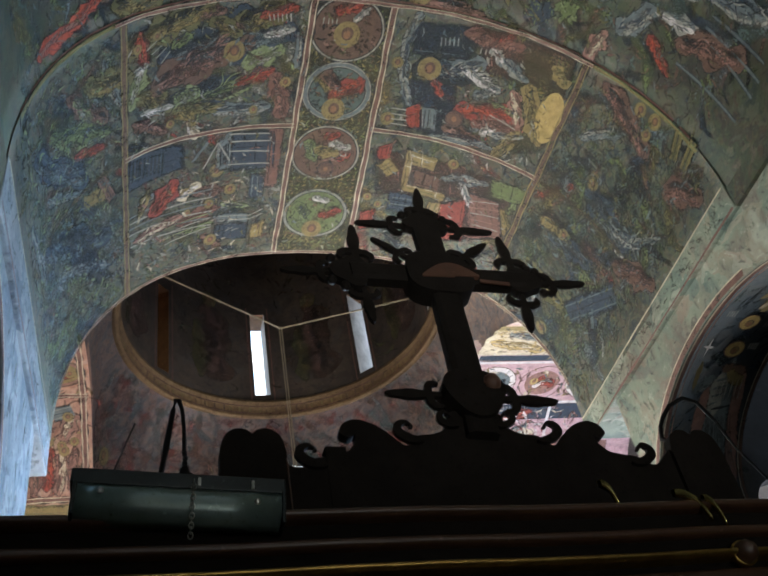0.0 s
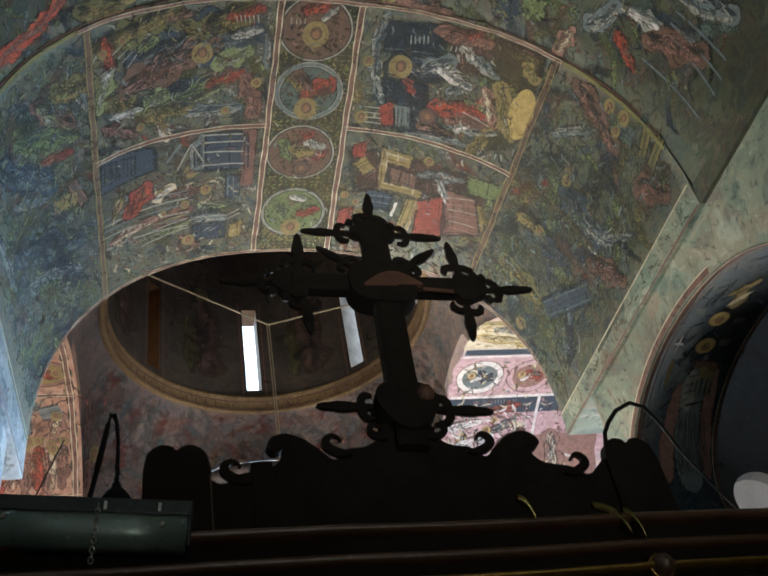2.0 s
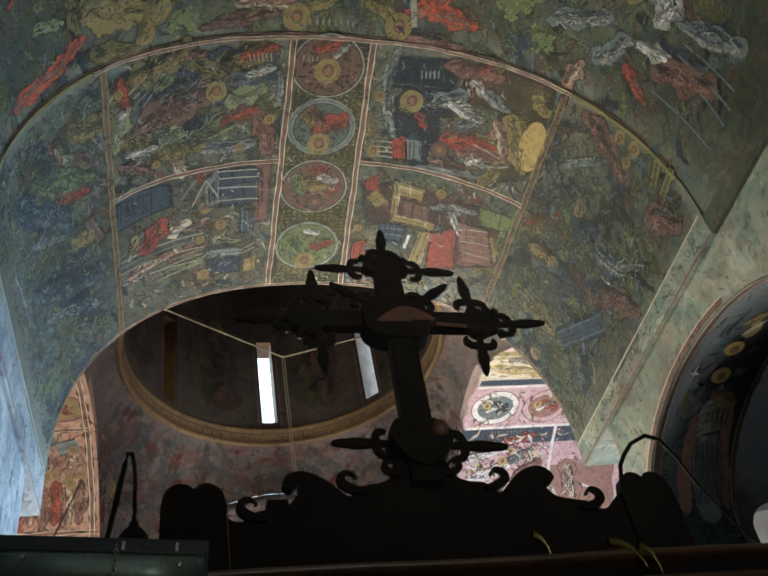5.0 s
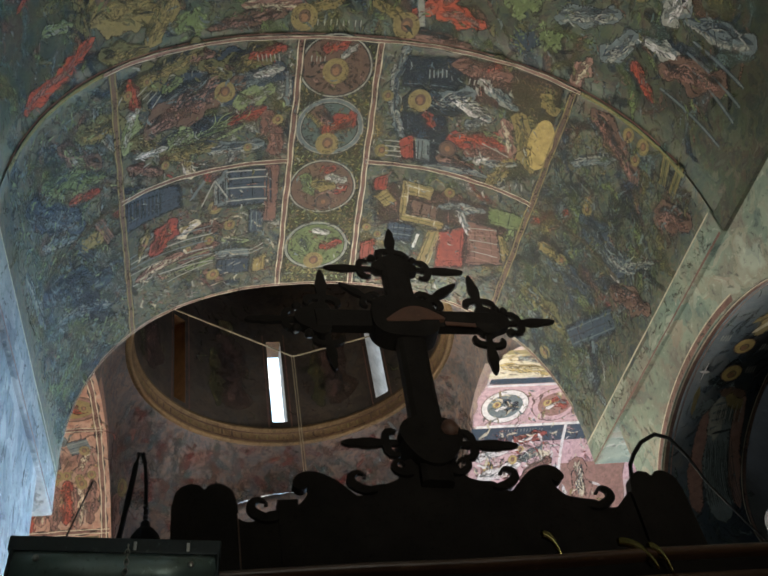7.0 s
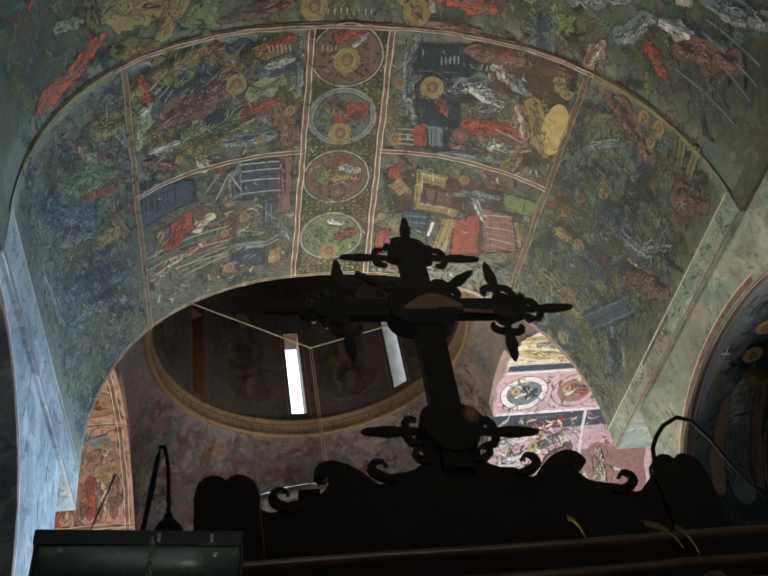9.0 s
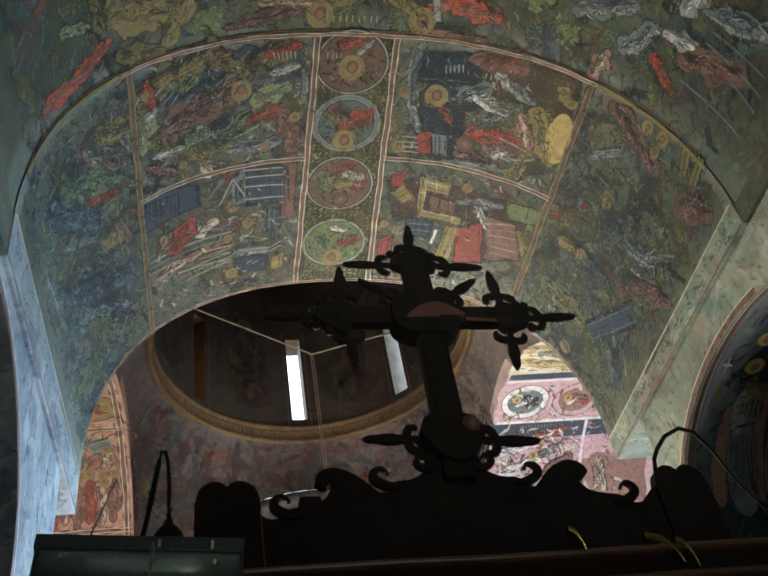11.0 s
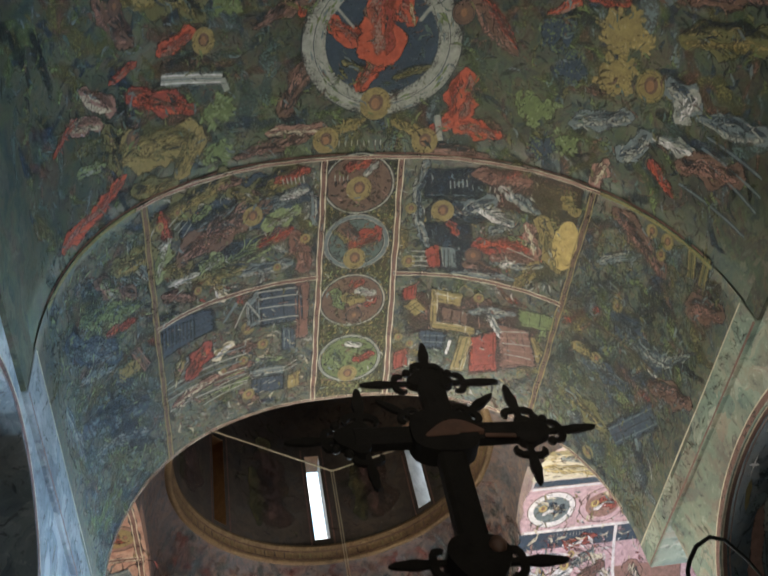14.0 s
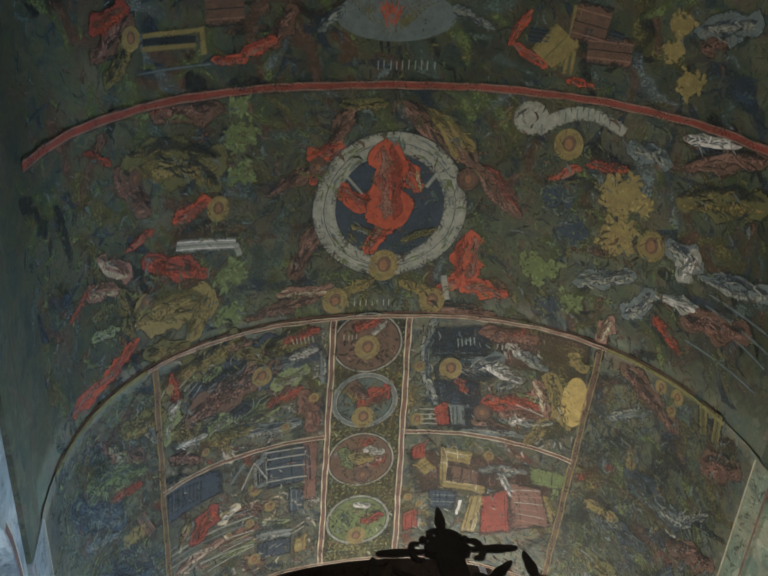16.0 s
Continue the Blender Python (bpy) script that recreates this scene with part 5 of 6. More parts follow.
B.rect("brown", 1.15, 0.46, 1.36, 0.49, 0.223)
B.rect("dark", 0.89, 0.57, 1.02, 0.58, 0.083)
B.rect("ochre", 1.14, 0.79, 1.15, 0.37, 0.019)
B.rect("ochre", 1.18, 0.79, 1.19, 0.37, 0.016)
B.rect("brown", 1.26, 0.62, 1.53, 0.61, 0.160)
B.rect("dark", 1.22, 0.53, 1.28, 0.53, 0.070)
B.rect("dark", 1.37, 0.53, 1.46, 0.54, 0.070)
B.blob("redb", 1.18, 0.83, 1.33, 0.84, 0.065, 0.032)
B.clump("gold", 1.79, 0.39, 0.081, 8)
B.clump("gold", 1.78, 0.54, 0.075, 8)
B.clump("gold", 1.92, 0.71, 0.094, 9)
B.blob("bluegrey", 1.91, 0.40, 2.22, 0.31, 0.124, 0.185)
B.blob("brown", 1.96, 0.50, 2.07, 0.42, 0.093, 0.093)
A.section("painted_borders", "red border bands with pale lines and worn script")
B.section("painted_borders", "red border band and worn pale script")
A.layer(2)
B.layer(2)
A.scatter(-1.6, 1.65, 2.7, 5.0, 700, ("dark", "dark", "bluegrey", "olive", "white", "brown"), 0.45, 0.8)
A.scatter(-2.9, -1.7, 2.7, 5.0, 600, ("dark", "bluegrey", "teal", "paleg"), 0.5, 0.75)
A.scatter(1.75, 2.9, 2.7, 5.0, 700, ("dark", "dark", "bluegrey", "olive", "teal"), 0.5, 0.75)
A.scatter(-1.58, -0.35, 3.9, 5.0, 90, ("white", "pink", "bluegrey", "cream"), 0.7)
A.scatter(0.35, 1.58, 2.7, 5.0, 110, ("white", "ochre", "bluegrey", "red"), 0.6)
A.scatter(-1.58, -0.35, 2.7, 3.6, 70, ("white", "ochre", "paleg", "red"), 0.6)
A.scatter(-2.6, -1.65, 3.8, 5.0, 120, ("bluegrey", "white", "bluegrey", "green"), 0.5)
A.scatter(1.65, 2.7, 3.0, 5.0, 130, ("bluegrey", "ochre", "olive", "green"), 0.5)
A.scatter(-2.7, -1.68, 2.7, 5.0, 260, ("teal", "bluegrey", "green", "olive", "brown"), 0.7)
A.scatter(1.68, 2.7, 2.7, 5.0, 260, ("teal", "blue", "green", "olive", "brown"), 0.7)
B.scatter(-2.7, 2.7, 1.0, 2.55, 900, ("dark", "bluegrey", "teal", "olive", "brown", "green"), 0.6, 0.75)
B.scatter(-2.5, 2.5, 1.0, 2.55, 200, ("teal", "green", "olive", "brown", "bluegrey"), 0.6)
for y in (3.08, 3.42, 3.80, 4.22, 4.55):
    A.scatter(-0.29, 0.29, y - 0.03, y + 0.03, 16, ("olive", "ochre", "green"), 0.5)
A.border(-0.272, Y_ARC + 0.03, -0.33, Y_FAR - 0.02, 0.042)
A.border(0.286, Y_ARC + 0.03, 0.318, Y_FAR - 0.02, 0.042)
A.border(-1.635, Y_ARC + 0.03, -1.672, Y_FAR - 0.02, 0.046, "olive", "brown", "ochre")
A.border(1.705, Y_ARC + 0.03, 1.615, Y_FAR - 0.02, 0.046, "dark", "brown", "ochre")
for a, b in ((-1.65, -0.30), (0.30, 1.66)):
    A.border(a, Y_CROSS, b, Y_CROSS, 0.034)
A.op = 0.6
for a, b in ((-2.6, -1.68), (1.70, 2.6)):
    A.border(a, Y_CROSS, b, Y_CROSS, 0.022, "olive", "brown", "olive")
A.op = 1.0
B.stroke("pink", -2.75, Y_ARC - 0.010, 2.75, Y_ARC - 0.010, 0.012, 0.012, 0.2, 60, True)
A.border(-1.7, Y_ARC + 0.016, 1.75, Y_ARC + 0.016, 0.026, "brown", "pink", "cream")
for a, b in ((-2.75, -1.7), (1.75, 2.75)):
    A.border(a, Y_ARC + 0.016, b, Y_ARC + 0.016, 0.022, "olive", "ochre", "paleg", "olive")
A.border(-2.75, Y_FAR - 0.02, 2.75, Y_FAR - 0.02, 0.03)
A.lettering(0.95, 2.85, 1.15, 5, 0.05)
A.lettering(-0.20, 2.80, -0.08, 4, 0.05)
B.border(-2.6, 0.93, 2.6, 0.93, 0.045, "brown", "red", "pink")
B.lettering(-0.18, 2.52, 0.16, 8, 0.05)
B.lettering(-0.05, 0.80, 0.35, 10, 0.06)
A.finish("wall_painting", vault_far, "faded fresco scenes in red-bordered panels and roundels")
B.finish("wall_painting", vault_near, "dim fresco with a grey ring and orange robes")

# ---- painting in the side arms, on the niche, the drum and the pendentives ----


def on_arm(sgn):
    def place(s, q, h):
        """s: metres out along the arm; q: metres along the curve from its crown, towards the east."""
        p = arm_curve(q / ARM_R + math.pi / 2, ARM_R - 0.004 - h)
        return (sgn * s, p[0], p[1])
    return place


C = Painter(on_arm(1), 13)
C.layer(0)
C.stroke("cream", 3.0, -0.85, 3.0, -0.30, 2.2, 2.2, 0.01, 10, True)
C.stroke("ochre", 3.0, -1.0, 3.0, -0.72, 2.2, 2.2, 0.01, 10, True)
C.scatter(1.95, 3.6, -0.95, -0.3, 90, ("goldb", "cream", "bluegrey", "ochre", "chalk"), 1.3)
C.blob("goldb", 2.0, -0.55, 2.6, -0.38, 0.16, 0.12)
C.blob("bluegrey", 2.1, -0.75, 2.5, -0.62, 0.10, 0.12)
C.stroke("blue", 1.95, -0.24, 3.8, -0.24, 0.10, 0.10, 0.02, 10, True)
C.stroke("chalk", 1.95, -0.165, 3.8, -0.165, 0.03, 0.03, 0.02, 10, True)
C.stroke("rose", 3.0, -0.14, 3.0, 0.46, 2.2, 2.2, 0.01, 10, True)
C.layer(1)
C.scatter(1.95, 3.7, -0.1, 0.45, 120, ("chalk", "ochre", "rose", "pink", "bluegrey"), 0.6)
for x, rim_, field in ((2.22, "chalk", "bluegrey"), (2.80, "rose", "pink"), (3.36, "chalk", "rose")):
    C.disc("brown", x, 0.16, 0.27, 0.265, 0.0002)
    C.disc(rim_, x, 0.16, 0.26, 0.255, 0.0006)
    C.disc(field, x, 0.16, 0.20, 0.19, 0.001)
    C.layer(2)
    C.blob("blue" if field == "bluegrey" else "red", x - 0.02, 0.10, x + 0.12, 0.20, 0.14, 0.12)
    C.blob("chalk", x - 0.08, 0.22, x + 0.06, 0.12, 0.07, 0.06)
    C.halo("goldb", x - 0.10, 0.14, 0.055)
    C.layer(1)
C.stroke("chalk", 1.95, 0.47, 3.8, 0.47, 0.035, 0.035, 0.02, 10, True)
C.stroke("blue", 3.0, 0.49, 3.0, 0.70, 2.2, 2.2, 0.01, 10, True)
C.lettering(2.25, 0.54, 2.75, 14, 0.05)
C.stroke("rose", 3.0, 0.70, 3.0, 1.25, 2.2, 2.2, 0.01, 10, True)
C.scatter(1.95, 3.6, 0.55, 1.25, 150, ("chalk", "rose", "pink", "red", "bluegrey", "cream"), 1.2)
C.blob("red", 2.45, 0.68, 2.75, 0.60, 0.14, 0.12)
C.blob("chalk", 1.95, 0.88, 2.35, 0.80, 0.10, 0.08)
C.blob("bluegrey", 2.35, 1.0, 2.75, 0.80, 0.12, 0.10)
C.blob("cream", 2.75, 0.85, 2.9, 1.1, 0.14, 0.12)
C.halo("goldb", 2.14, 1.0, 0.07)
C.halo("goldb", 2.50, 0.80, 0.05)
C.stroke("chalk", 3.0, 0.47, 2.98, 1.5, 0.035, 0.035, 0.02, 8, True)
C.stroke("pink", 3.4, 1.0, 3.4, 1.9, 0.8, 0.8, 0.02, 8, True)
C.blob("pink", 3.2, 1.0, 3.3, 1.4, 0.2, 0.22)
C.blob("bluegrey", 3.25, 1.05, 3.25, 1.35, 0.10, 0.10)
C.scatter(1.95, 3.6, 1.25, 2.4, 120, ("rose", "pink", "ochre", "bluegrey", "chalk"), 1.2)
C.layer(2.5)
for s0_, s1_, q0_, q1_, tones, n_ in ((1.97, 3.6, -0.1, 0.45, ("ochre", "brown", "cream", "bluegrey"), 170), (1.97, 2.95, 0.56, 1.3, ("red", "brown", "bluegrey", "chalk", "blue", "pink", "cream"), 300),
                                      (1.97, 3.6, -0.9, -0.3, ("ochre", "cream", "brown", "goldb", "bluegrey"), 120), (1.97, 3.6, 1.3, 2.3, ("pink", "ochre", "bluegrey", "brown", "cream"), 240)):
    C.scatter(s0_, s1_, q0_, q1_, n_, tones, 0.75, 0.7)
C.halo("goldb", 2.42, 0.92, 0.06)
C.blob("chalk", 2.05, 1.12, 2.5, 0.98, 0.12, 0.10)
C.blob("line", 2.55, 1.15, 2.85, 0.95, 0.12, 0.14)
C.finish("wall_painting", arm_vaults[1], "bright rose fresco bands with roundels and white borders")
D = Painter(on_arm(-1), 14)
D.scatter(1.95, 3.7, -1.2, 2.0, 460, ("ochre", "red", "pink", "brown", "bluegrey", "gold", "line"), 1.2)
D.layer(1)
D.disc("brown", 2.22, -0.10, 0.27, 0.20)
D.disc("pink", 2.22, -0.10, 0.25, 0.18, 0.0004)
D.disc("ochre", 2.22, -0.10, 0.21, 0.145, 0.0008)
D.layer(2)
D.blob("red", 2.10, -0.06, 2.34, -0.14, 0.10, 0.10)
D.halo("gold", 2.10, -0.10, 0.06)
for q in (0.22, 1.42):
    D.border(1.95, q, 3.9, q, 0.045)
D.border(2.0, -1.2, 2.0, 1.9, 0.05)
for s_, q_, c_ in ((2.10, 0.80, "line"), (2.22, 0.84, "pink"), (2.34, 0.80, "red"), (2.46, 0.86, "line"), (2.58, 0.80, "pink"), (2.70, 0.86, "red")):
    D.blob(c_, s_, q_ + 0.08, s_ + 0.03, q_ + 0.50, 0.10, 0.12)
    D.halo("ochre", s_, q_, 0.05)
D.rect("bluegrey", 2.42, 0.30, 2.42, 0.72, 0.05)
D.rect("bluegrey", 2.72, 0.30, 2.72, 0.72, 0.05)
D.disc("dark", 2.58, 0.66, 0.11, 0.09)
D.blob("pink", 2.1, 0.5, 2.2, 0.75, 0.16, 0.14)
D.blob("bluegrey", 2.35, 0.35, 2.55, 0.6, 0.14, 0.12)
D.rect("bluegrey", 2.1, 0.42, 2.3, 0.48, 0.16)
D.rect("ochre", 2.05, 1.55, 2.9, 1.55, 0.14)
for a, b in ((2.2, 0.9), (2.42, 0.8), (2.15, 0.5)):
    D.halo("gold", a, b, 0.06)
D.finish("wall_painting", arm_vaults[0], "orange fresco scenes with an oval roundel and red borders")


def on_soffit(s, x, h):
    """s: degrees up the arch from its east springing, in hundredths; x: metres into the wall."""
    a, k = radians(100 * s), 0.010 + h
    return (x, NICHE[0] + (NICHE[1] - k) * math.cos(a), NICHE[2] + (NICHE[3] - k) * math.sin(a))


E_ = Painter(on_soffit, 15)
E_.scatter(-0.1, 1.6, 2.08, 2.62, 300, ("dark", "blue", "blue", "teal"), 0.7)
for x, col, w_ in ((2.056, "line", 0.028), (2.038, "cream", 0.012), (2.092, "pink", 0.008), (2.645, "brown", 0.022), (2.625, "cream", 0.006)):
    E_.stroke(col, -0.2, x, 1.8, x, w_, w_, 0.06, 40, True)
E_.layer(1)
# cloak, tunic, arms and shoulders of the standing figure, then its nimbus
E_.stroke("pink", 0.64, 2.52, 0.16, 2.58, 0.11, 0.10, 0.1, 10)
E_.stroke("pink", 0.60, 2.29, 0.16, 2.27, 0.08, 0.14, 0.1, 10)
E_.stroke("bluegrey", 0.68, 2.40, 0.12, 2.44, 0.15, 0.22, 0.08, 12, up=0.0004)
E_.stroke("white", 0.62, 2.36, 0.50, 2.38, 0.13, 0.10, 0.1, 6, up=0.0006)
E_.stroke("brown", 0.69, 2.34, 0.67, 2.52, 0.05, 0.05, 0.1, 6, up=0.0008)
E_.stroke("ochre", 0.66, 2.40, 0.62, 2.52, 0.05, 0.06, 0.2, 6, up=0.001)
E_.stroke("bluegrey", 0.64, 2.30, 0.59, 2.19, 0.06, 0.07, 0.15, 6, up=0.001)
E_.stroke("ochre", 0.60, 2.175, 0.71, 2.165, 0.035, 0.03, 0.2, 6, up=0.0012)
E_.layer(2)
for k in range(16):
    x = 2.34 + 0.012 * k
    E_.op = 0.5
    E_.stroke("bluegrey" if k % 2 else "dark", 0.48 - 0.01 * (k % 3), x, 0.14, x + 0.03 + 0.004 * k, 0.008, 0.012, 0.3, 9)
    E_.stroke("dark" if k % 3 else "white", 0.64, x + 0.01, 0.54, x + 0.02, 0.006, 0.008, 0.3, 5)
E_.op = 1.0
E_.stroke("dark", 0.50, 2.36, 0.515, 2.50, 0.012, 0.012, 0.2, 6)
for a_, x, r_ in ((0.772, 2.352, 0.066), (0.898, 2.335, 0.064)):
    E_.disc("brown", a_, x, r_ * 0.58, r_ * 1.12)
    E_.disc("goldb", a_, x, r_ * 0.52, r_, 0.0004)
    E_.disc("brown", a_ - 0.005, x + 0.004, r_ * 0.26, r_ * 0.48, 0.0008)
    E_.disc("ochre", a_ - 0.006, x + 0.002, r_ * 0.22, r_ * 0.42, 0.001)
    E_.disc("flesh", a_ - 0.008, x, r_ * 0.18, r_ * 0.34, 0.0012)
E_.stroke("gold", 0.98, 2.38, 1.06, 2.33, 0.10, 0.06, 0.2, 8)
E_.stroke("cream", 0.97, 2.33, 1.04, 2.42, 0.03, 0.02, 0.3, 6, up=0.0005)
E_.stroke("gold", 1.02, 2.28, 1.10, 2.40, 0.03, 0.05, 0.2, 6, up=0.0006)
E_.stroke("chalk", 0.82, 2.152, 0.735, 2.150, 0.009, 0.009, 0.1, 4)
E_.stroke("chalk", 0.785, 2.118, 0.78, 2.186, 0.012, 0.012, 0.1, 4)
for a_, x0 in ((0.905, 2.46), (0.80, 2.45), (0.955, 2.14)):
    for k in range(4):
        E_.stroke("white", a_, x0 + 0.018 * k, a_ - 0.03, x0 + 0.018 * k, 0.006, 0.006, 0.1, 2, True)
E_.finish("wall_painting", niche, "painted standing figure with ochre haloes on night blue")


def on_wall(sgn):
    def place(s, z, h):
        return (sgn * (2.03 - 0.004 - h), s, z)
    return place


for sgn, ob, seed in ((1, wall_south, 16), (-1, wall_north, 17)):
    W = Painter(on_wall(sgn), seed)
    cols = ("paleg", "white", "paleg", "bluegrey") if sgn > 0 else ("bluegrey", "white", "bluegrey", "blue", "chalk")
    yc_, hf, zs_, rs_ = NICHE if sgn > 0 else (2.62, 1.08, 3.95, 1.08)

    def free(y, z):
        return y > yc_ and (((y - yc_) / (hf + 0.06)) ** 2 + (max(0, z - zs_) / (rs_ + 0.06)) ** 2 > 1)
    r_ = random.Random(seed)
    for i in range(320):
        y, z = r_.uniform(2.7, 4.5), r_.uniform(3.4, 5.1)
        if free(y, z) and free(y - 0.05, z - 0.14) and free(y + 0.05, z - 0.14):
            L = r_.uniform(0.05, 0.15)
            W.op = 0.3
            W.stroke(r_.choice(cols), y, z, y + r_.uniform(-0.04, 0.04), z - L, 0.25 * L, 0.1 * L, 0.3, 4)
    W.op = 1.0
    n = 30
    for col, k0, k1 in (("line", 0.005, 0.045), ("cream", 0.045, 0.055)):
        W.grid(col, [[(yc_ + (hf + k) * math.cos(a), zs_ + (rs_ + k) * math.sin(a)) for k in (k0, k1)] for a in np.linspace(0.0, math.pi / 2 + 0.4, n)])
        W.grid(col, [[(yc_ + hf + k, z) for k in (k0, k1)] for z in (2.5, zs_)])
    W.finish("wall_painting", ob, "streaked pale wall painting with a red arch border")
for sgn, ob in ((-1, imposts[0]), (1, imposts[1])):
    def place(s, z, h, sgn=sgn):
        return (sgn * (2.0 - 0.003 - h), s, z)
    I_ = Painter(place, 20 + sgn)
    zl = 5.17 if sgn < 0 else 5.30
    I_.scatter(2.65, 3.6, zl + 0.03, 5.44, 70, ("green", "bluegrey", "olive", "paleg"), 0.45, 0.3)
    I_.scatter(3.6, 4.3, zl + 0.03, 5.44, 60, ("pink", "ochre", "bluegrey", "olive"), 0.45, 0.3)
    I_.scatter(4.3, 5.0, zl + 0.03, 5.44, 60, ("paleg", "white", "bluegrey"), 0.45, 0.3)
    I_.stroke("cream", 2.64, 5.485, 5.06, 5.485, 0.012, 0.012, 0.2, 20, True)
    I_.stroke("line", 2.64, zl + 0.012, 5.06, zl + 0.012, 0.016, 0.016, 0.2, 20, True)
    I_.finish("wall_painting", ob, "mottled green and rose painted band")


def on_drum(s, z, h):
    a = s / DRUM_R
    return (DX + (DRUM_R - 0.012 - h) * math.cos(a), DY + (DRUM_R - 0.012 - h) * math.sin(a), z)


G_ = Painter(on_drum, 23, 20)
for k in range(SLITS):
    mid = radians(SLIT0 + (k + 0.5) * 360 / SLITS) * DRUM_R
    G_.op = 0.3
    G_.blob("brown", mid - 0.05, 9.6, mid - 0.1, 8.6, 0.35, 0.5)
    G_.blob("olive", mid + 0.15, 9.3, mid + 0.12, 8.5, 0.15, 0.2)
    G_.halo("ochre", mid - 0.03, 9.75, 0.13)
    G_.scatter(mid - 0.45, mid + 0.45, 8.3, 10.5, 60, ("brown", "dark", "olive", "brown"), 1.2)
    for q in (-1, 1):
        e_ = radians(SLIT0 + k * 360 / SLITS + q * (SLIT_HALF + 1.6)) * DRUM_R
        G_.stroke("line", e_, SLIT_Z0 - 0.1, e_, SLIT_Z1 + 0.1, 0.02, 0.02, 0.1, 6, True)
G_.finish("wall_painting", drum, "faint standing figures between the slit windows")


def on_ring(s, z, h):
    a = s / RR
    return (DX + (RR - 0.035 - h) * math.cos(a), DY + (RR - 0.035 - h) * math.sin(a), z)


R_ = Painter(on_ring, 24, 20)
for k in range(170):
    a = 2 * math.pi * RR * k / 170
    R_.stroke("brown" if k % 2 else "gold", a, ZR + 0.03, a + 0.004, ZR + 0.10, 0.022, 0.018, 0.2, 2, True)
for z, col in ((8.015, "line"), (8.118, "line")):
    R_.grid(col, [[(2 * math.pi * RR * k / 90, z - 0.008), (2 * math.pi * RR * k / 90, z + 0.008)] for k in range(91)])
R_.finish("wall_painting", ring, "worn script band between red lines")


def on_pend(s, q, h):
    """s: metres round the ring; q: metres down from the ring."""
    phi = s / RR
    t = min(0.995, q / max(0.2, (rim(phi) - Vector((DX + RR * math.cos(phi), DY + RR * math.sin(phi), ZR))).length))
    p = pend_point(phi, t)
    return tuple(p - Vector((math.cos(phi), math.sin(phi), 0.7)) * (0.012 + h))


H_ = Painter(on_pend, 25, 20)
hr = random.Random(5)
H_.op = 0.32
for k in range(900):
    s, q = hr.uniform(0.4, 4.9), hr.uniform(0.05, 1.1)
    L, g = hr.uniform(0.05, 0.22), hr.gauss(1.57, 0.9)
    H_.stroke(hr.choice(("brown", "bluegrey", "pink", "teal", "line", "red", "bluegrey")), s, q, s + L * math.cos(g), q + L * math.sin(g), 0.5 * L, 0.25 * L, 0.3, 4)
for k in range(200):
    s, q = hr.uniform(0.4, 4.9), hr.uniform(0.5, 1.3)
    L, g = hr.uniform(0.04, 0.14), hr.gauss(1.57, 0.7)
    H_.stroke(hr.choice(("red", "brown", "ochre", "pink")), s, q, s + L * math.cos(g), q + L * math.sin(g), 0.3 * L, 0.1 * L, 0.3, 4)
for deg, col in ((131, "bluegrey"), (47, "bluegrey")):
    s = radians(deg) * RR
    H_.stroke(col, s, 0.06, s - 0.05, 0.7, 0.05, 0.03, 0.4, 10)
    H_.stroke("white", s + 0.01, 0.06, s - 0.04, 0.5, 0.02, 0.01, 0.5, 10, up=0.0005)
H_.op = 0.9
for deg, q_, r_ in ((146, 0.95, 0.10), (118, 1.0, 0.07), (98, 1.05, 0.06), (70, 1.0, 0.07)):
    H_.halo("ochre", radians(deg) * RR, q_, r_)
    H_.blob("line", radians(deg) * RR + 0.04, q_ + 0.14, radians(deg) * RR + 0.06, q_ + 0.45, 0.22, 0.28)
H_.finish("wall_painting", pendentives, "sooty streaked painting on the pendentives")


def on_apse(s, t, h):
    c = math.cos(t)
    return ((1.85 - 0.02 - h) * c * math.cos(s), Y_EAST + (1.6 - 0.02 - h) * c * math.sin(s), ARM_Z + (1.85 - 0.02 - h) * math.sin(t))


K_ = Painter(on_apse, 26)
for k in range(260):
    s, t = hr.uniform(0.3, 2.9), hr.uniform(0.05, 1.2)
    K_.stroke(hr.choice(("red", "brown", "ochre", "pink", "blue", "bluegrey", "brown")), s, t, s + hr.uniform(-0.08, 0.08), t + hr.uniform(-0.1, 0.1), 0.05, 0.02, 0.3, 4)
K_.halo("gold", 2.05, 0.62, 0.09)
K_.blob("pink", 2.1, 0.5, 2.2, 0.1, 0.2, 0.25)
K_.blob("white", 2.3, 0.8, 2.25, 0.4, 0.05, 0.06)
K_.finish("wall_painting", apse, "dim fresco figures with an ochre halo")

# ---- the icon screen ----
SCREEN = pose(-0.2, 2.1, 0, 0, 0, 3.5)


def thing(name, label, category, m=None, group=""):
    ob = new(name)
    ob.empty_display_size = 0.1
    if m is not None:
        ob.matrix_world = m
    return tagged(ob, label, category, group)


screen = thing("icon_screen", "tall dark carved wooden icon screen with moulded cornice and scrolled crest", "icon screen", SCREEN)
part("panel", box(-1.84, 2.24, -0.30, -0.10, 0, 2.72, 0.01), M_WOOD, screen)


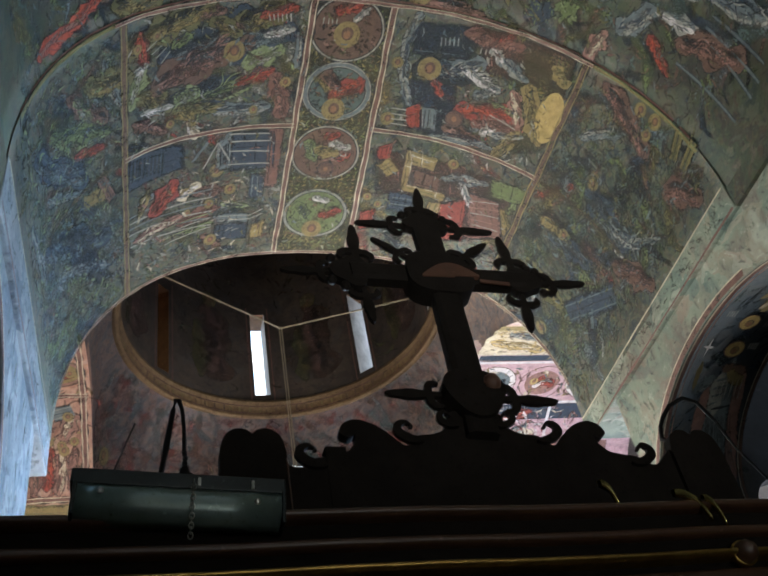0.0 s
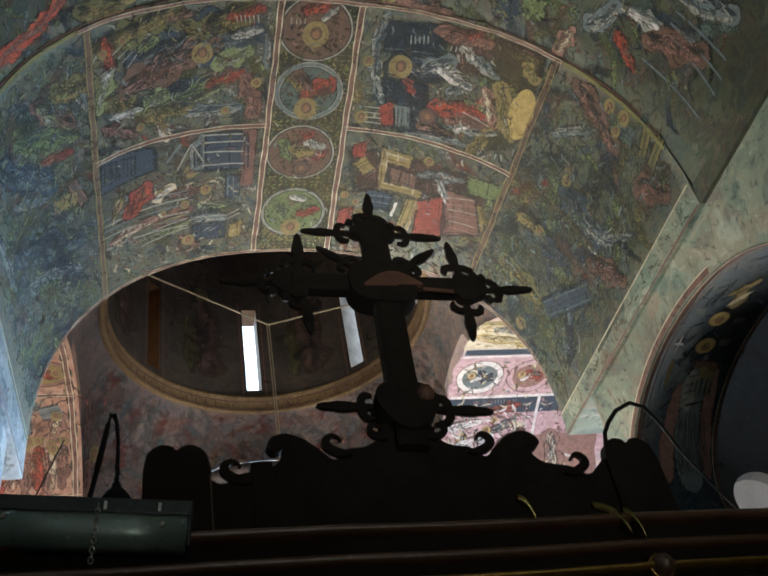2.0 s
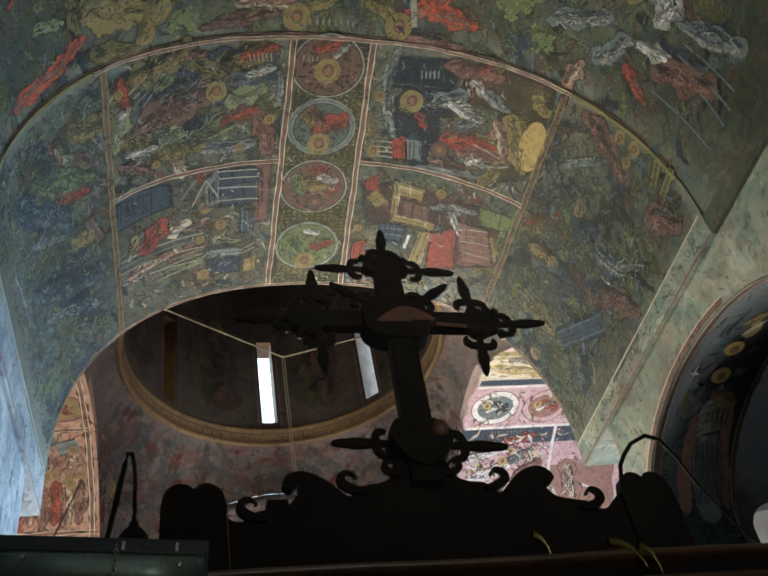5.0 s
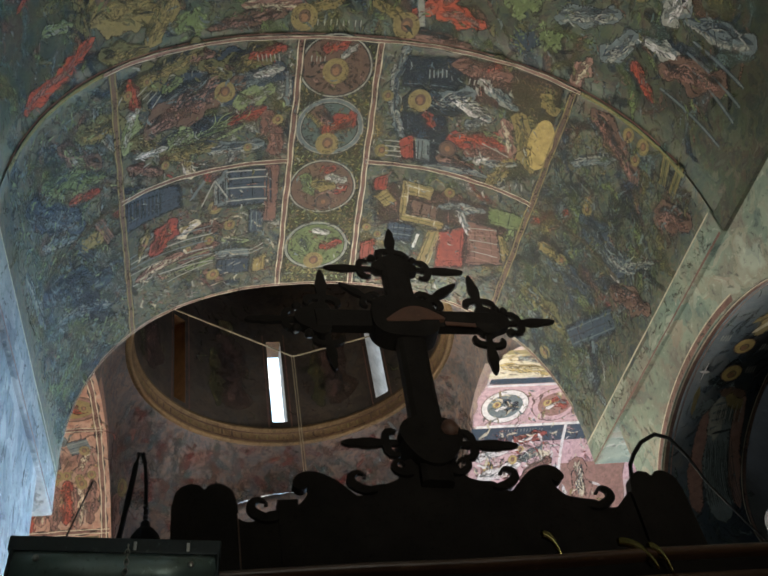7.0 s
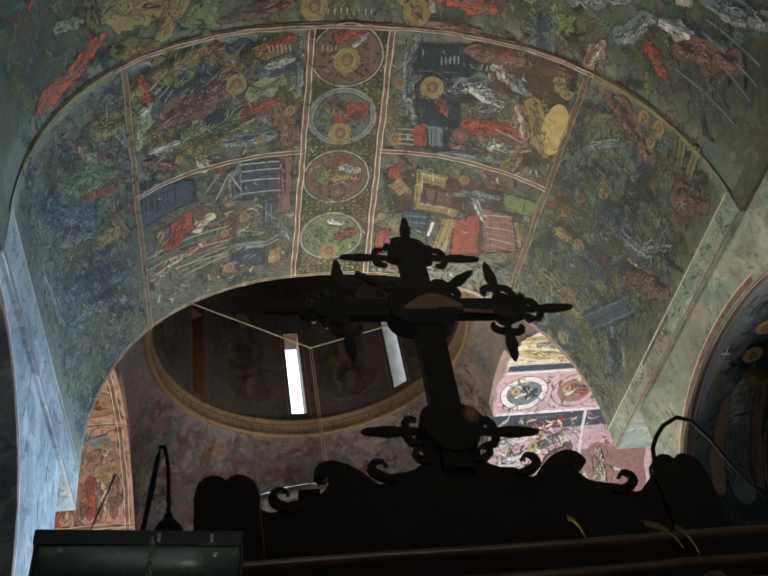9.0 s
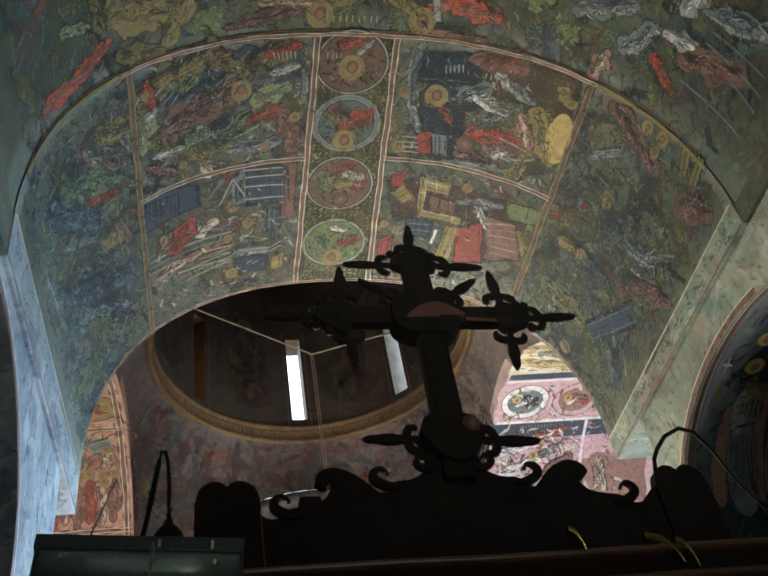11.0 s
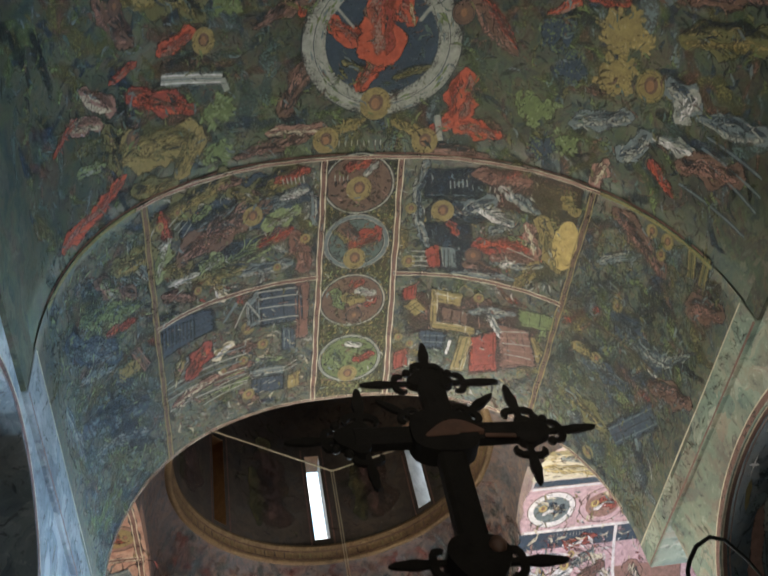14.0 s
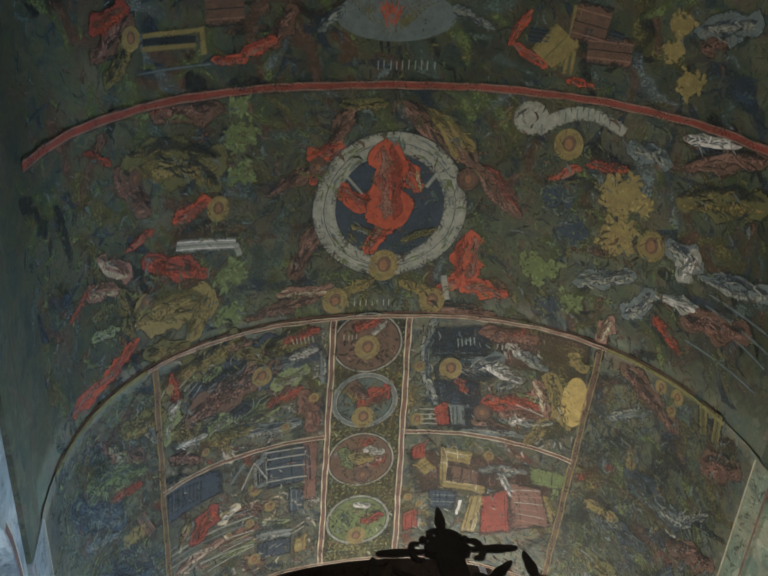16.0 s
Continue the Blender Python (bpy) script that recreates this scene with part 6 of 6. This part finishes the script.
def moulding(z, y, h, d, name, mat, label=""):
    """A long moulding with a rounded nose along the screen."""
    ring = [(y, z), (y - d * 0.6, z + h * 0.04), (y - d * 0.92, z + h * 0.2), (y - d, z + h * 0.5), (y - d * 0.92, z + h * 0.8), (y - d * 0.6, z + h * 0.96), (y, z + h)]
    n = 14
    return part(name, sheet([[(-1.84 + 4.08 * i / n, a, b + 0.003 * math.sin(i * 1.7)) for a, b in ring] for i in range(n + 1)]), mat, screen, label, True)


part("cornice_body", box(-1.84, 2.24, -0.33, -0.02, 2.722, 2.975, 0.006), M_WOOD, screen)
moulding(2.945, -0.33, 0.028, 0.05, "moulding", M_CORN)
moulding(2.865, -0.33, 0.03, 0.035, "moulding", M_CORN)
moulding(2.79, -0.33, 0.022, 0.06, "gilt_bead", M_GILT, "worn gilt bead along the cornice")
moulding(2.725, -0.33, 0.04, 0.03, "moulding", M_CORN)
moulding(2.66, -0.302, 0.02, 0.05, "gilt_bead", M_GILT, "worn gilt bead along the cornice")


def smooth_line(pts, n=6):
    """Rounds a line of corner points with a Catmull-Rom curve."""
    out = []
    for i in range(len(pts) - 1):
        p0, p1, p2, p3 = (Vector(pts[max(0, min(len(pts) - 1, i + k))]) for k in (-1, 0, 1, 2))
        for j in range(n):
            t = j / n
            out.append(tuple(0.5 * ((2 * p1) + (p2 - p0) * t + (2 * p0 - 5 * p1 + 4 * p2 - p3) * t * t + (3 * p1 - p0 - 3 * p2 + p3) * t ** 3)))
    return out + [pts[-1]]


CREST = [(0.03, 3.50), (0.09, 3.49), (0.115, 3.43), (0.16, 3.405), (0.215, 3.398), (0.245, 3.37), (0.272, 3.36), (0.30, 3.387), (0.335, 3.42), (0.371, 3.445), (0.423, 3.461), (0.465, 3.447), (0.483, 3.415),
         (0.468, 3.395), (0.446, 3.393), (0.432, 3.404), (0.438, 3.374), (0.47, 3.336), (0.523, 3.322), (0.575, 3.312), (0.614, 3.283), (0.65, 3.285), (0.69, 3.32), (0.72, 3.31), (0.72, 2.977)]
half = smooth_line(CREST)
U0 = -0.03
full = [(U0 - x, z) for x, z in reversed(half)] + [(U0 + x, z) for x, z in half]
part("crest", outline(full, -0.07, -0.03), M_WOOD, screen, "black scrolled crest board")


def leaf(parent, u, z, k, side):
    """A carved leaf of height k that lies along the crest, rises and curls over; side: the way to which its back faces."""
    spine = smooth_line([(-1.1, -0.12), (-0.7, -0.10), (-0.2, 0.02), (0.30, 0.38), (0.30, 0.82), (-0.08, 1.05), (-0.42, 0.90), (-0.46, 0.70)], 4)
    left, right = [], []
    for i, p in enumerate(spine):
        p = Vector(p)
        d = (Vector(spine[min(i + 1, len(spine) - 1)]) - Vector(spine[max(i - 1, 0)])).normalized()
        t = i / (len(spine) - 1)
        w = 0.04 + 0.30 * math.sin(math.pi * min(1.0, t * 1.15) ** 0.8) + (0.08 if t > 0.92 else 0)
        nrm = Vector((-d.y, d.x)) * w * 0.8
        left.append(p + nrm)
        right.append(p - nrm)
    bm = bmesh.new()
    sheet([[(u + side * k * q.x, y, z + k * q.y) for q, y in ((a, -0.088), (a, -0.072), (b, -0.072), (b, -0.088))] for a, b in zip(left, right)], True, bm)
    bm.verts.ensure_lookup_table()
    bm.faces.new(bm.verts[:4])
    bm.faces.new(bm.verts[-4:])
    return part("leaf_scroll", bm, M_WOOD, parent)


for sd in (-1, 1):
    leaf(screen, U0 + sd * 0.270, 3.378, 0.060, sd)
    leaf(screen, U0 + sd * 0.604, 3.288, 0.060, sd)
    leaf(screen, U0 + sd * 0.118, 3.435, 0.045, sd)
leaf(screen, -1.44, 2.985, 0.07, -1)
part("pedestal", box(-0.57, -0.50, -0.075, -0.028, 3.0, 3.355, 0.004), M_WOOD, screen)
LOBES = smooth_line([(-0.102, 3.33), (-0.088, 3.385), (-0.052, 3.412), (-0.018, 3.409), (0.0, 3.394), (0.018, 3.409), (0.052, 3.412), (0.088, 3.385), (0.102, 3.33)], 5)
for u_ in (-0.798, 0.785):
    part("arched_panel", outline([(u_ - 0.108, 2.977)] + [(u_ + a, b) for a, b in LOBES] + [(u_ + 0.108, 2.977)], -0.086, -0.045), M_WOOD, screen, "black twin-arched board on the cornice")
part("panel_edge", tube([(-0.694, -0.09, 2.99), (-0.698, -0.09, 3.30)], 0.0025, 6), M_CORN, screen)

# ---- the cross on the screen ----
cross = thing("crest_cross", "black wooden cross with lily finials standing on the icon screen", "cross", SCREEN @ pose(-0.02, -0.06, 3.5, -8, 4, 0))


def beam(p0, p1, w, d):
    """A square beam with chamfered edges from p0 to p1 in the x-z plane."""
    a, b = Vector((p0[0], 0, p0[1])), Vector((p1[0], 0, p1[1]))
    u = (b - a).normalized()
    s = Vector((u.z, 0, -u.x))
    c = 0.16
    ring = [(w, d - 2 * c * d), (w - 2 * c * w, d), (-w + 2 * c * w, d), (-w, d - 2 * c * d), (-w, -d + 2 * c * d), (-w + 2 * c * w, -d), (w - 2 * c * w, -d), (w, -d + 2 * c * d)]
    bm = sheet([[p + s * x * 0.5 + Vector((0, y * 0.5, 0)) for x, y in ring] for p in (a, b)], True)
    bm.verts.ensure_lookup_table()
    bm.faces.new(bm.verts[:8])
    bm.faces.new(bm.verts[8:])
    return bm


ARM_L, ARM_R_ = (-0.37, 0.718), (0.382, 0.778)
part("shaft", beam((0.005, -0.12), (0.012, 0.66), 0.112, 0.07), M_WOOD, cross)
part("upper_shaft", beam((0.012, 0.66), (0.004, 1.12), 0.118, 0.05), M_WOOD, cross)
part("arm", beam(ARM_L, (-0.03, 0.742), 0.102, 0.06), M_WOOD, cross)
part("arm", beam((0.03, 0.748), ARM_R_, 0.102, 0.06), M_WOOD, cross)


def knob(x, z, r, name, mat, label="", d=0.02, lobes=3, ph=0.0, ry=1.0, amp=0.16):
    """A flat boss with lobes round its edge."""
    pts = []
    for k in range(48):
        a = 2 * math.pi * k / 48
        q = r * (1 + amp * math.cos(lobes * (a - ph)))
        pts.append((x + q * math.cos(a), z + ry * q * math.sin(a)))
    return part(name, outline(pts, -d, d), mat, cross, label)


knob(0.0, 0.738, 0.15, "centre_disc", M_WOOD, d=0.045, lobes=4, ph=math.pi / 4, amp=0.06, ry=0.9)
crescent = [(-0.085 + 0.25 * t, 0.70 + 0.035 * t + 0.08 * math.sin(math.pi * t)) for t in np.linspace(0, 1, 12)]
part("disc_underside", outline(crescent + [(0.165, 0.725), (0.06, 0.715), (0.055, 0.705), (-0.08, 0.69)], -0.049, -0.03), M_REDWOOD, cross, "bare reddish wood under the crossing")
knob(*ARM_L, 0.074, "trefoil_end", M_WOOD, ph=math.pi, ry=1.25)
knob(*ARM_R_, 0.074, "trefoil_end", M_WOOD, ph=0, ry=1.1)
knob(0.004, 1.125, 0.098, "trefoil_end", M_WOOD, ph=math.pi / 2, ry=0.62)
knob(0.005, 0.06, 0.112, "foot_block", M_WOOD, d=0.05, ph=-math.pi / 2, amp=0.08)
part("foot_boss", turned([(0.0, -0.034), (0.026, -0.026), (0.034, 0), (0.026, 0.026), (0.0, 0.034)], (0.075, -0.045, 0.105), 14), M_REDWOOD, cross, "round boss of bare reddish wood", True)
# Thin reddish strip paints the warm-lit lower edge of the right arm.
part("underside_strip", box(0.17, 0.30, -0.036, -0.031, 0.705, 0.725), M_REDWOOD, cross, "reddish strip painted as warm light on the arm underside")

SPEAR = [(0, 0.045), (0.12, 0.05), (0.22, 0.06), (0.215, 0.15), (0.15, 0.215), (0.09, 0.21), (0.08, 0.25), (0.15, 0.30), (0.26, 0.285), (0.33, 0.19), (0.35, 0.07), (0.42, 0.075), (0.52, 0.095), (0.66, 0.095), (0.74, 0.07),
         (0.80, 0.068), (0.88, 0.06), (0.96, 0.035), (1.0, 0)]


def fleur(x0, z0, x1, z1):
    """A lily finial from its root to its tip: a blunt spear leaf with two leaves curling back at its waist."""
    L = math.hypot(x1 - x0, z1 - z0)
    c, s = (x1 - x0) / L, (z1 - z0) / L
    pts = SPEAR + [(a, -b) for a, b in reversed(SPEAR[:-1])]
    part("lily_finial", outline([(x0 + L * (a * c - b * s), z0 + L * (a * s + b * c)) for a, b in pts], -0.008, 0.008), M_WOOD, cross)


for ends in ((0.0, 1.17, 0.018, 1.425), (-0.09, 1.10, -0.315, 1.084), (0.09, 1.115, 0.329, 1.129), (-0.10, 0.855, -0.255, 0.978), (0.10, 0.862, 0.275, 1.033),
             (-0.337, 0.79, -0.333, 1.056), (-0.43, 0.716, -0.652, 0.695), (-0.325, 0.64, -0.305, 0.424), (0.362, 0.85, 0.345, 1.102), (0.45, 0.778, 0.688, 0.818), (0.358, 0.70, 0.344, 0.457),
             (-0.09, 0.069, -0.315, 0.059), (0.10, 0.071, 0.34, 0.079)):
    fleur(*ends)
for x, z in ((-0.095, 1.165), (0.095, 1.17), (-0.06, 1.185), (0.065, 1.19), (-0.445, 0.79), (-0.45, 0.65), (-0.40, 0.62), (0.455, 0.85), (0.46, 0.71), (0.42, 0.86)):
    part("bead", turned([(0.0, -0.022), (0.015, -0.016), (0.021, 0), (0.015, 0.016), (0.0, 0.022)], (x, -0.01, z), 10), M_WOOD, cross, "", True)

# ---- strip lamp in front of the cornice ----
lamp = thing("strip_light", "unlit grey-green fluorescent strip light hung before the cornice", "strip light", SCREEN @ pose(-1.05, -0.37, 2.935, 0, 4.5, 0))
part("housing", box(-0.265, 0.265, -0.03, 0.035, 0.088, 0.13, 0.004), M_DARKSTEEL, lamp, "dark top rail")
part("reflector", thicken(sheet([[(x, y, z) for y, z in ((0.03, 0.088), (-0.028, 0.087), (-0.040, 0.072), (-0.045, 0.045), (-0.036, 0.018), (-0.015, 0.002), (0.02, -0.004))] for x in (-0.248, -0.1, 0.1, 0.255)]), 0.002), M_STEEL, lamp, "pale enamelled reflector", True)
part("end_cap", box(-0.256, -0.246, -0.046, 0.03, -0.004, 0.087, 0.003), M_DARKSTEEL, lamp)
part("end_cap", box(0.253, 0.263, -0.046, 0.03, -0.004, 0.087, 0.003), M_DARKSTEEL, lamp)
for x in (-0.19, 0.19):
    part("screw", turned([(0.0, -0.008), (0.006, -0.007), (0.009, 0), (0.006, 0.007), (0.0, 0.008)], (x, -0.046, 0.05 if x > 0 else 0.06), 10), M_CHAIN, lamp)
for x in (0.045, 0.18):
    part("rail_clip", box(x - 0.004, x + 0.004, -0.034, -0.029, 0.095, 0.118, 0.001), M_CHAIN, lamp)
for k in range(12):
    bm = tube([(0.03 + (0.006 if k % 2 else 0) * math.cos(a), -0.056 + (0 if k % 2 else 0.006) * math.cos(a), 0.088 - 0.013 * k + 0.010 * math.sin(a)) for a in np.linspace(0, 2 * math.pi, 9)], 0.0017, 5, closed=True)
    part("chain_link", bm, M_CHAIN, lamp)

# ---- swan-neck hooks with hanging bells of glass lamps ----


hook = thing("lamp_hook", "black iron swan-neck hook with a small hanging lamp", "lamp hook", SCREEN @ pose(-1.0, 0.2, 0))
part("stem", tube([(-0.125, -0.22, 2.976), (-0.095, -0.10, 3.20), (-0.063, 0, 3.378), (-0.038, 0, 3.53), (-0.015, 0, 3.68), (-0.006, 0, 3.722), (0.006, 0, 3.72), (0.016, 0, 3.68), (0.022, 0, 3.60), (0.022, 0, 3.51)], [0.011] * 4 + [0.009] * 3 + [0.007] * 3, 8), M_IRON, hook, "", True)
for k, z in enumerate((3.505, 3.485, 3.465, 3.447)):
    part("chain_link", turned([(0.0, -0.012), (0.007, -0.008), (0.009, 0), (0.007, 0.008), (0.0, 0.012)], (0.022 + 0.002 * (k % 2), 0, z), 8), M_IRON, hook, "", True)
part("lamp_cap", turned([(0.0, 0.045), (0.014, 0.042), (0.018, 0.02), (0.03, 0.012), (0.048, -0.015), (0.056, -0.05), (0.058, -0.07), (0.03, -0.10), (0, -0.105)], (0.022, 0, 3.405), 18), M_IRON, hook, "dark bell-shaped lamp cap", True)
hook2 = thing("lamp_hook", "black iron swan-neck hook reaching over the icon screen", "lamp hook", SCREEN @ pose(0.785, -0.05, 0))
part("stem", tube([(0.01, 0.02, 3.30), (0.06, 0.14, 3.46), (0.108, 0.25, 3.562), (0.125, 0.25, 3.62), (0.157, 0.25, 3.668), (0.213, 0.25, 3.727), (0.293, 0.25, 3.766), (0.352, 0.25, 3.745), (0.40, 0.25, 3.655), (0.438, 0.25, 3.521), (0.506, 0.22, 3.324), (0.60, 0.12, 2.98)],
                  [0.009] * 7 + [0.008] + [0.007] + [0.005, 0.004, 0.003], 8), M_IRON, hook2, "", True)
bell = thing("small_lamp", "small dark lamp with a leaning rod standing on the cornice", "lamp", SCREEN @ pose(-1.235, 0.05, 2.977))
part("bowl", turned([(0.0, 0.0), (0.05, 0.0), (0.07, 0.03), (0.05, 0.25), (0.055, 0.29), (0.03, 0.32), (0, 0.325)], (0, 0, 0), 16), M_IRON, bell, "", True)
part("rod", tube([(0.01, 0, 0.31), (0.09, 0.0, 0.545)], 0.0028, 6), M_IRON, bell)

# ---- brass straps and turned bosses on the cornice ----


def strap(x, z, span, mirror=1):
    ob = thing("lamp_bracket", "curved brass strap bracket on the dark cornice", "bracket", SCREEN @ pose(x, -0.34, z), "brackets on the cornice")
    pts = [(mirror * span * (1 - math.cos(a)), -0.03 * math.sin(a), 0.10 * math.sin(a * 0.95) - 0.1) for a in np.linspace(0.25, 1.6, 10)]
    rows_ = [[(px, py, pz), (px, py - 0.02, pz - 0.004), (px, py - 0.018, pz - 0.022), (px, py, pz - 0.022)] for px, py, pz in pts]
    bm = sheet(rows_, True)
    part("strap", bm, M_BRASS, ob, "", True)
    return ob


strap(0.20, 3.04, 0.05, -1)
strap(0.495, 3.005, 0.11, -1)
strap(0.535, 2.985, 0.06, -1)


def boss(x, z, r):
    ob = thing("turned_boss", "round turned wooden boss with a worn gilt rim", "boss", SCREEN @ pose(x, -0.37, z, 90, 0, 0), "bosses on the cornice")
    part("knob", turned([(0.0, 0.045), (r * 0.5, 0.04), (r * 0.85, 0.025), (r * 0.95, 0.0), (r * 0.9, -0.02)], (0, 0, 0), 20), M_CORN, ob, "", True)
    part("rim", turned([(r * 0.9, 0.0), (r * 1.05, 0.006), (r * 1.08, -0.004), (r * 0.98, -0.02)], (0, 0, 0), 20), M_GILT, ob, "gilt rim", True)


boss(0.54, 2.80, 0.036)
boss(-0.62, 2.735, 0.03)

# ---- tie rods and chain under the drum ----
HUB = (0.0, 7.03, 8.1)
for name, a in (("tie_rod", 206), ("tie_rod", -12)):
    ob = tagged(mesh_object(name, tube([HUB, (DX + 1.72 * math.cos(radians(a)), DY + 1.72 * math.sin(radians(a)), 8.14)], 0.009, 8), M_TIE), "thin ochre-painted iron tie rod across the drum", "tie rod", "tie rods")
chain = thing("lamp_chain", "long pale hanging chain of the chandelier under the dome", "chain", pose(*HUB))
for x_ in (-0.012, 0.012):
    part("hanger", tube([(x_, 0, 0.02), (x_ * 0.9, 0, -5.0)], 0.006, 6), M_TIE, chain)
part("weight", turned([(0, -5.0), (0.04, -5.02), (0.05, -5.08), (0, -5.14)], (0, 0, 0), 14), M_BRASS, chain)
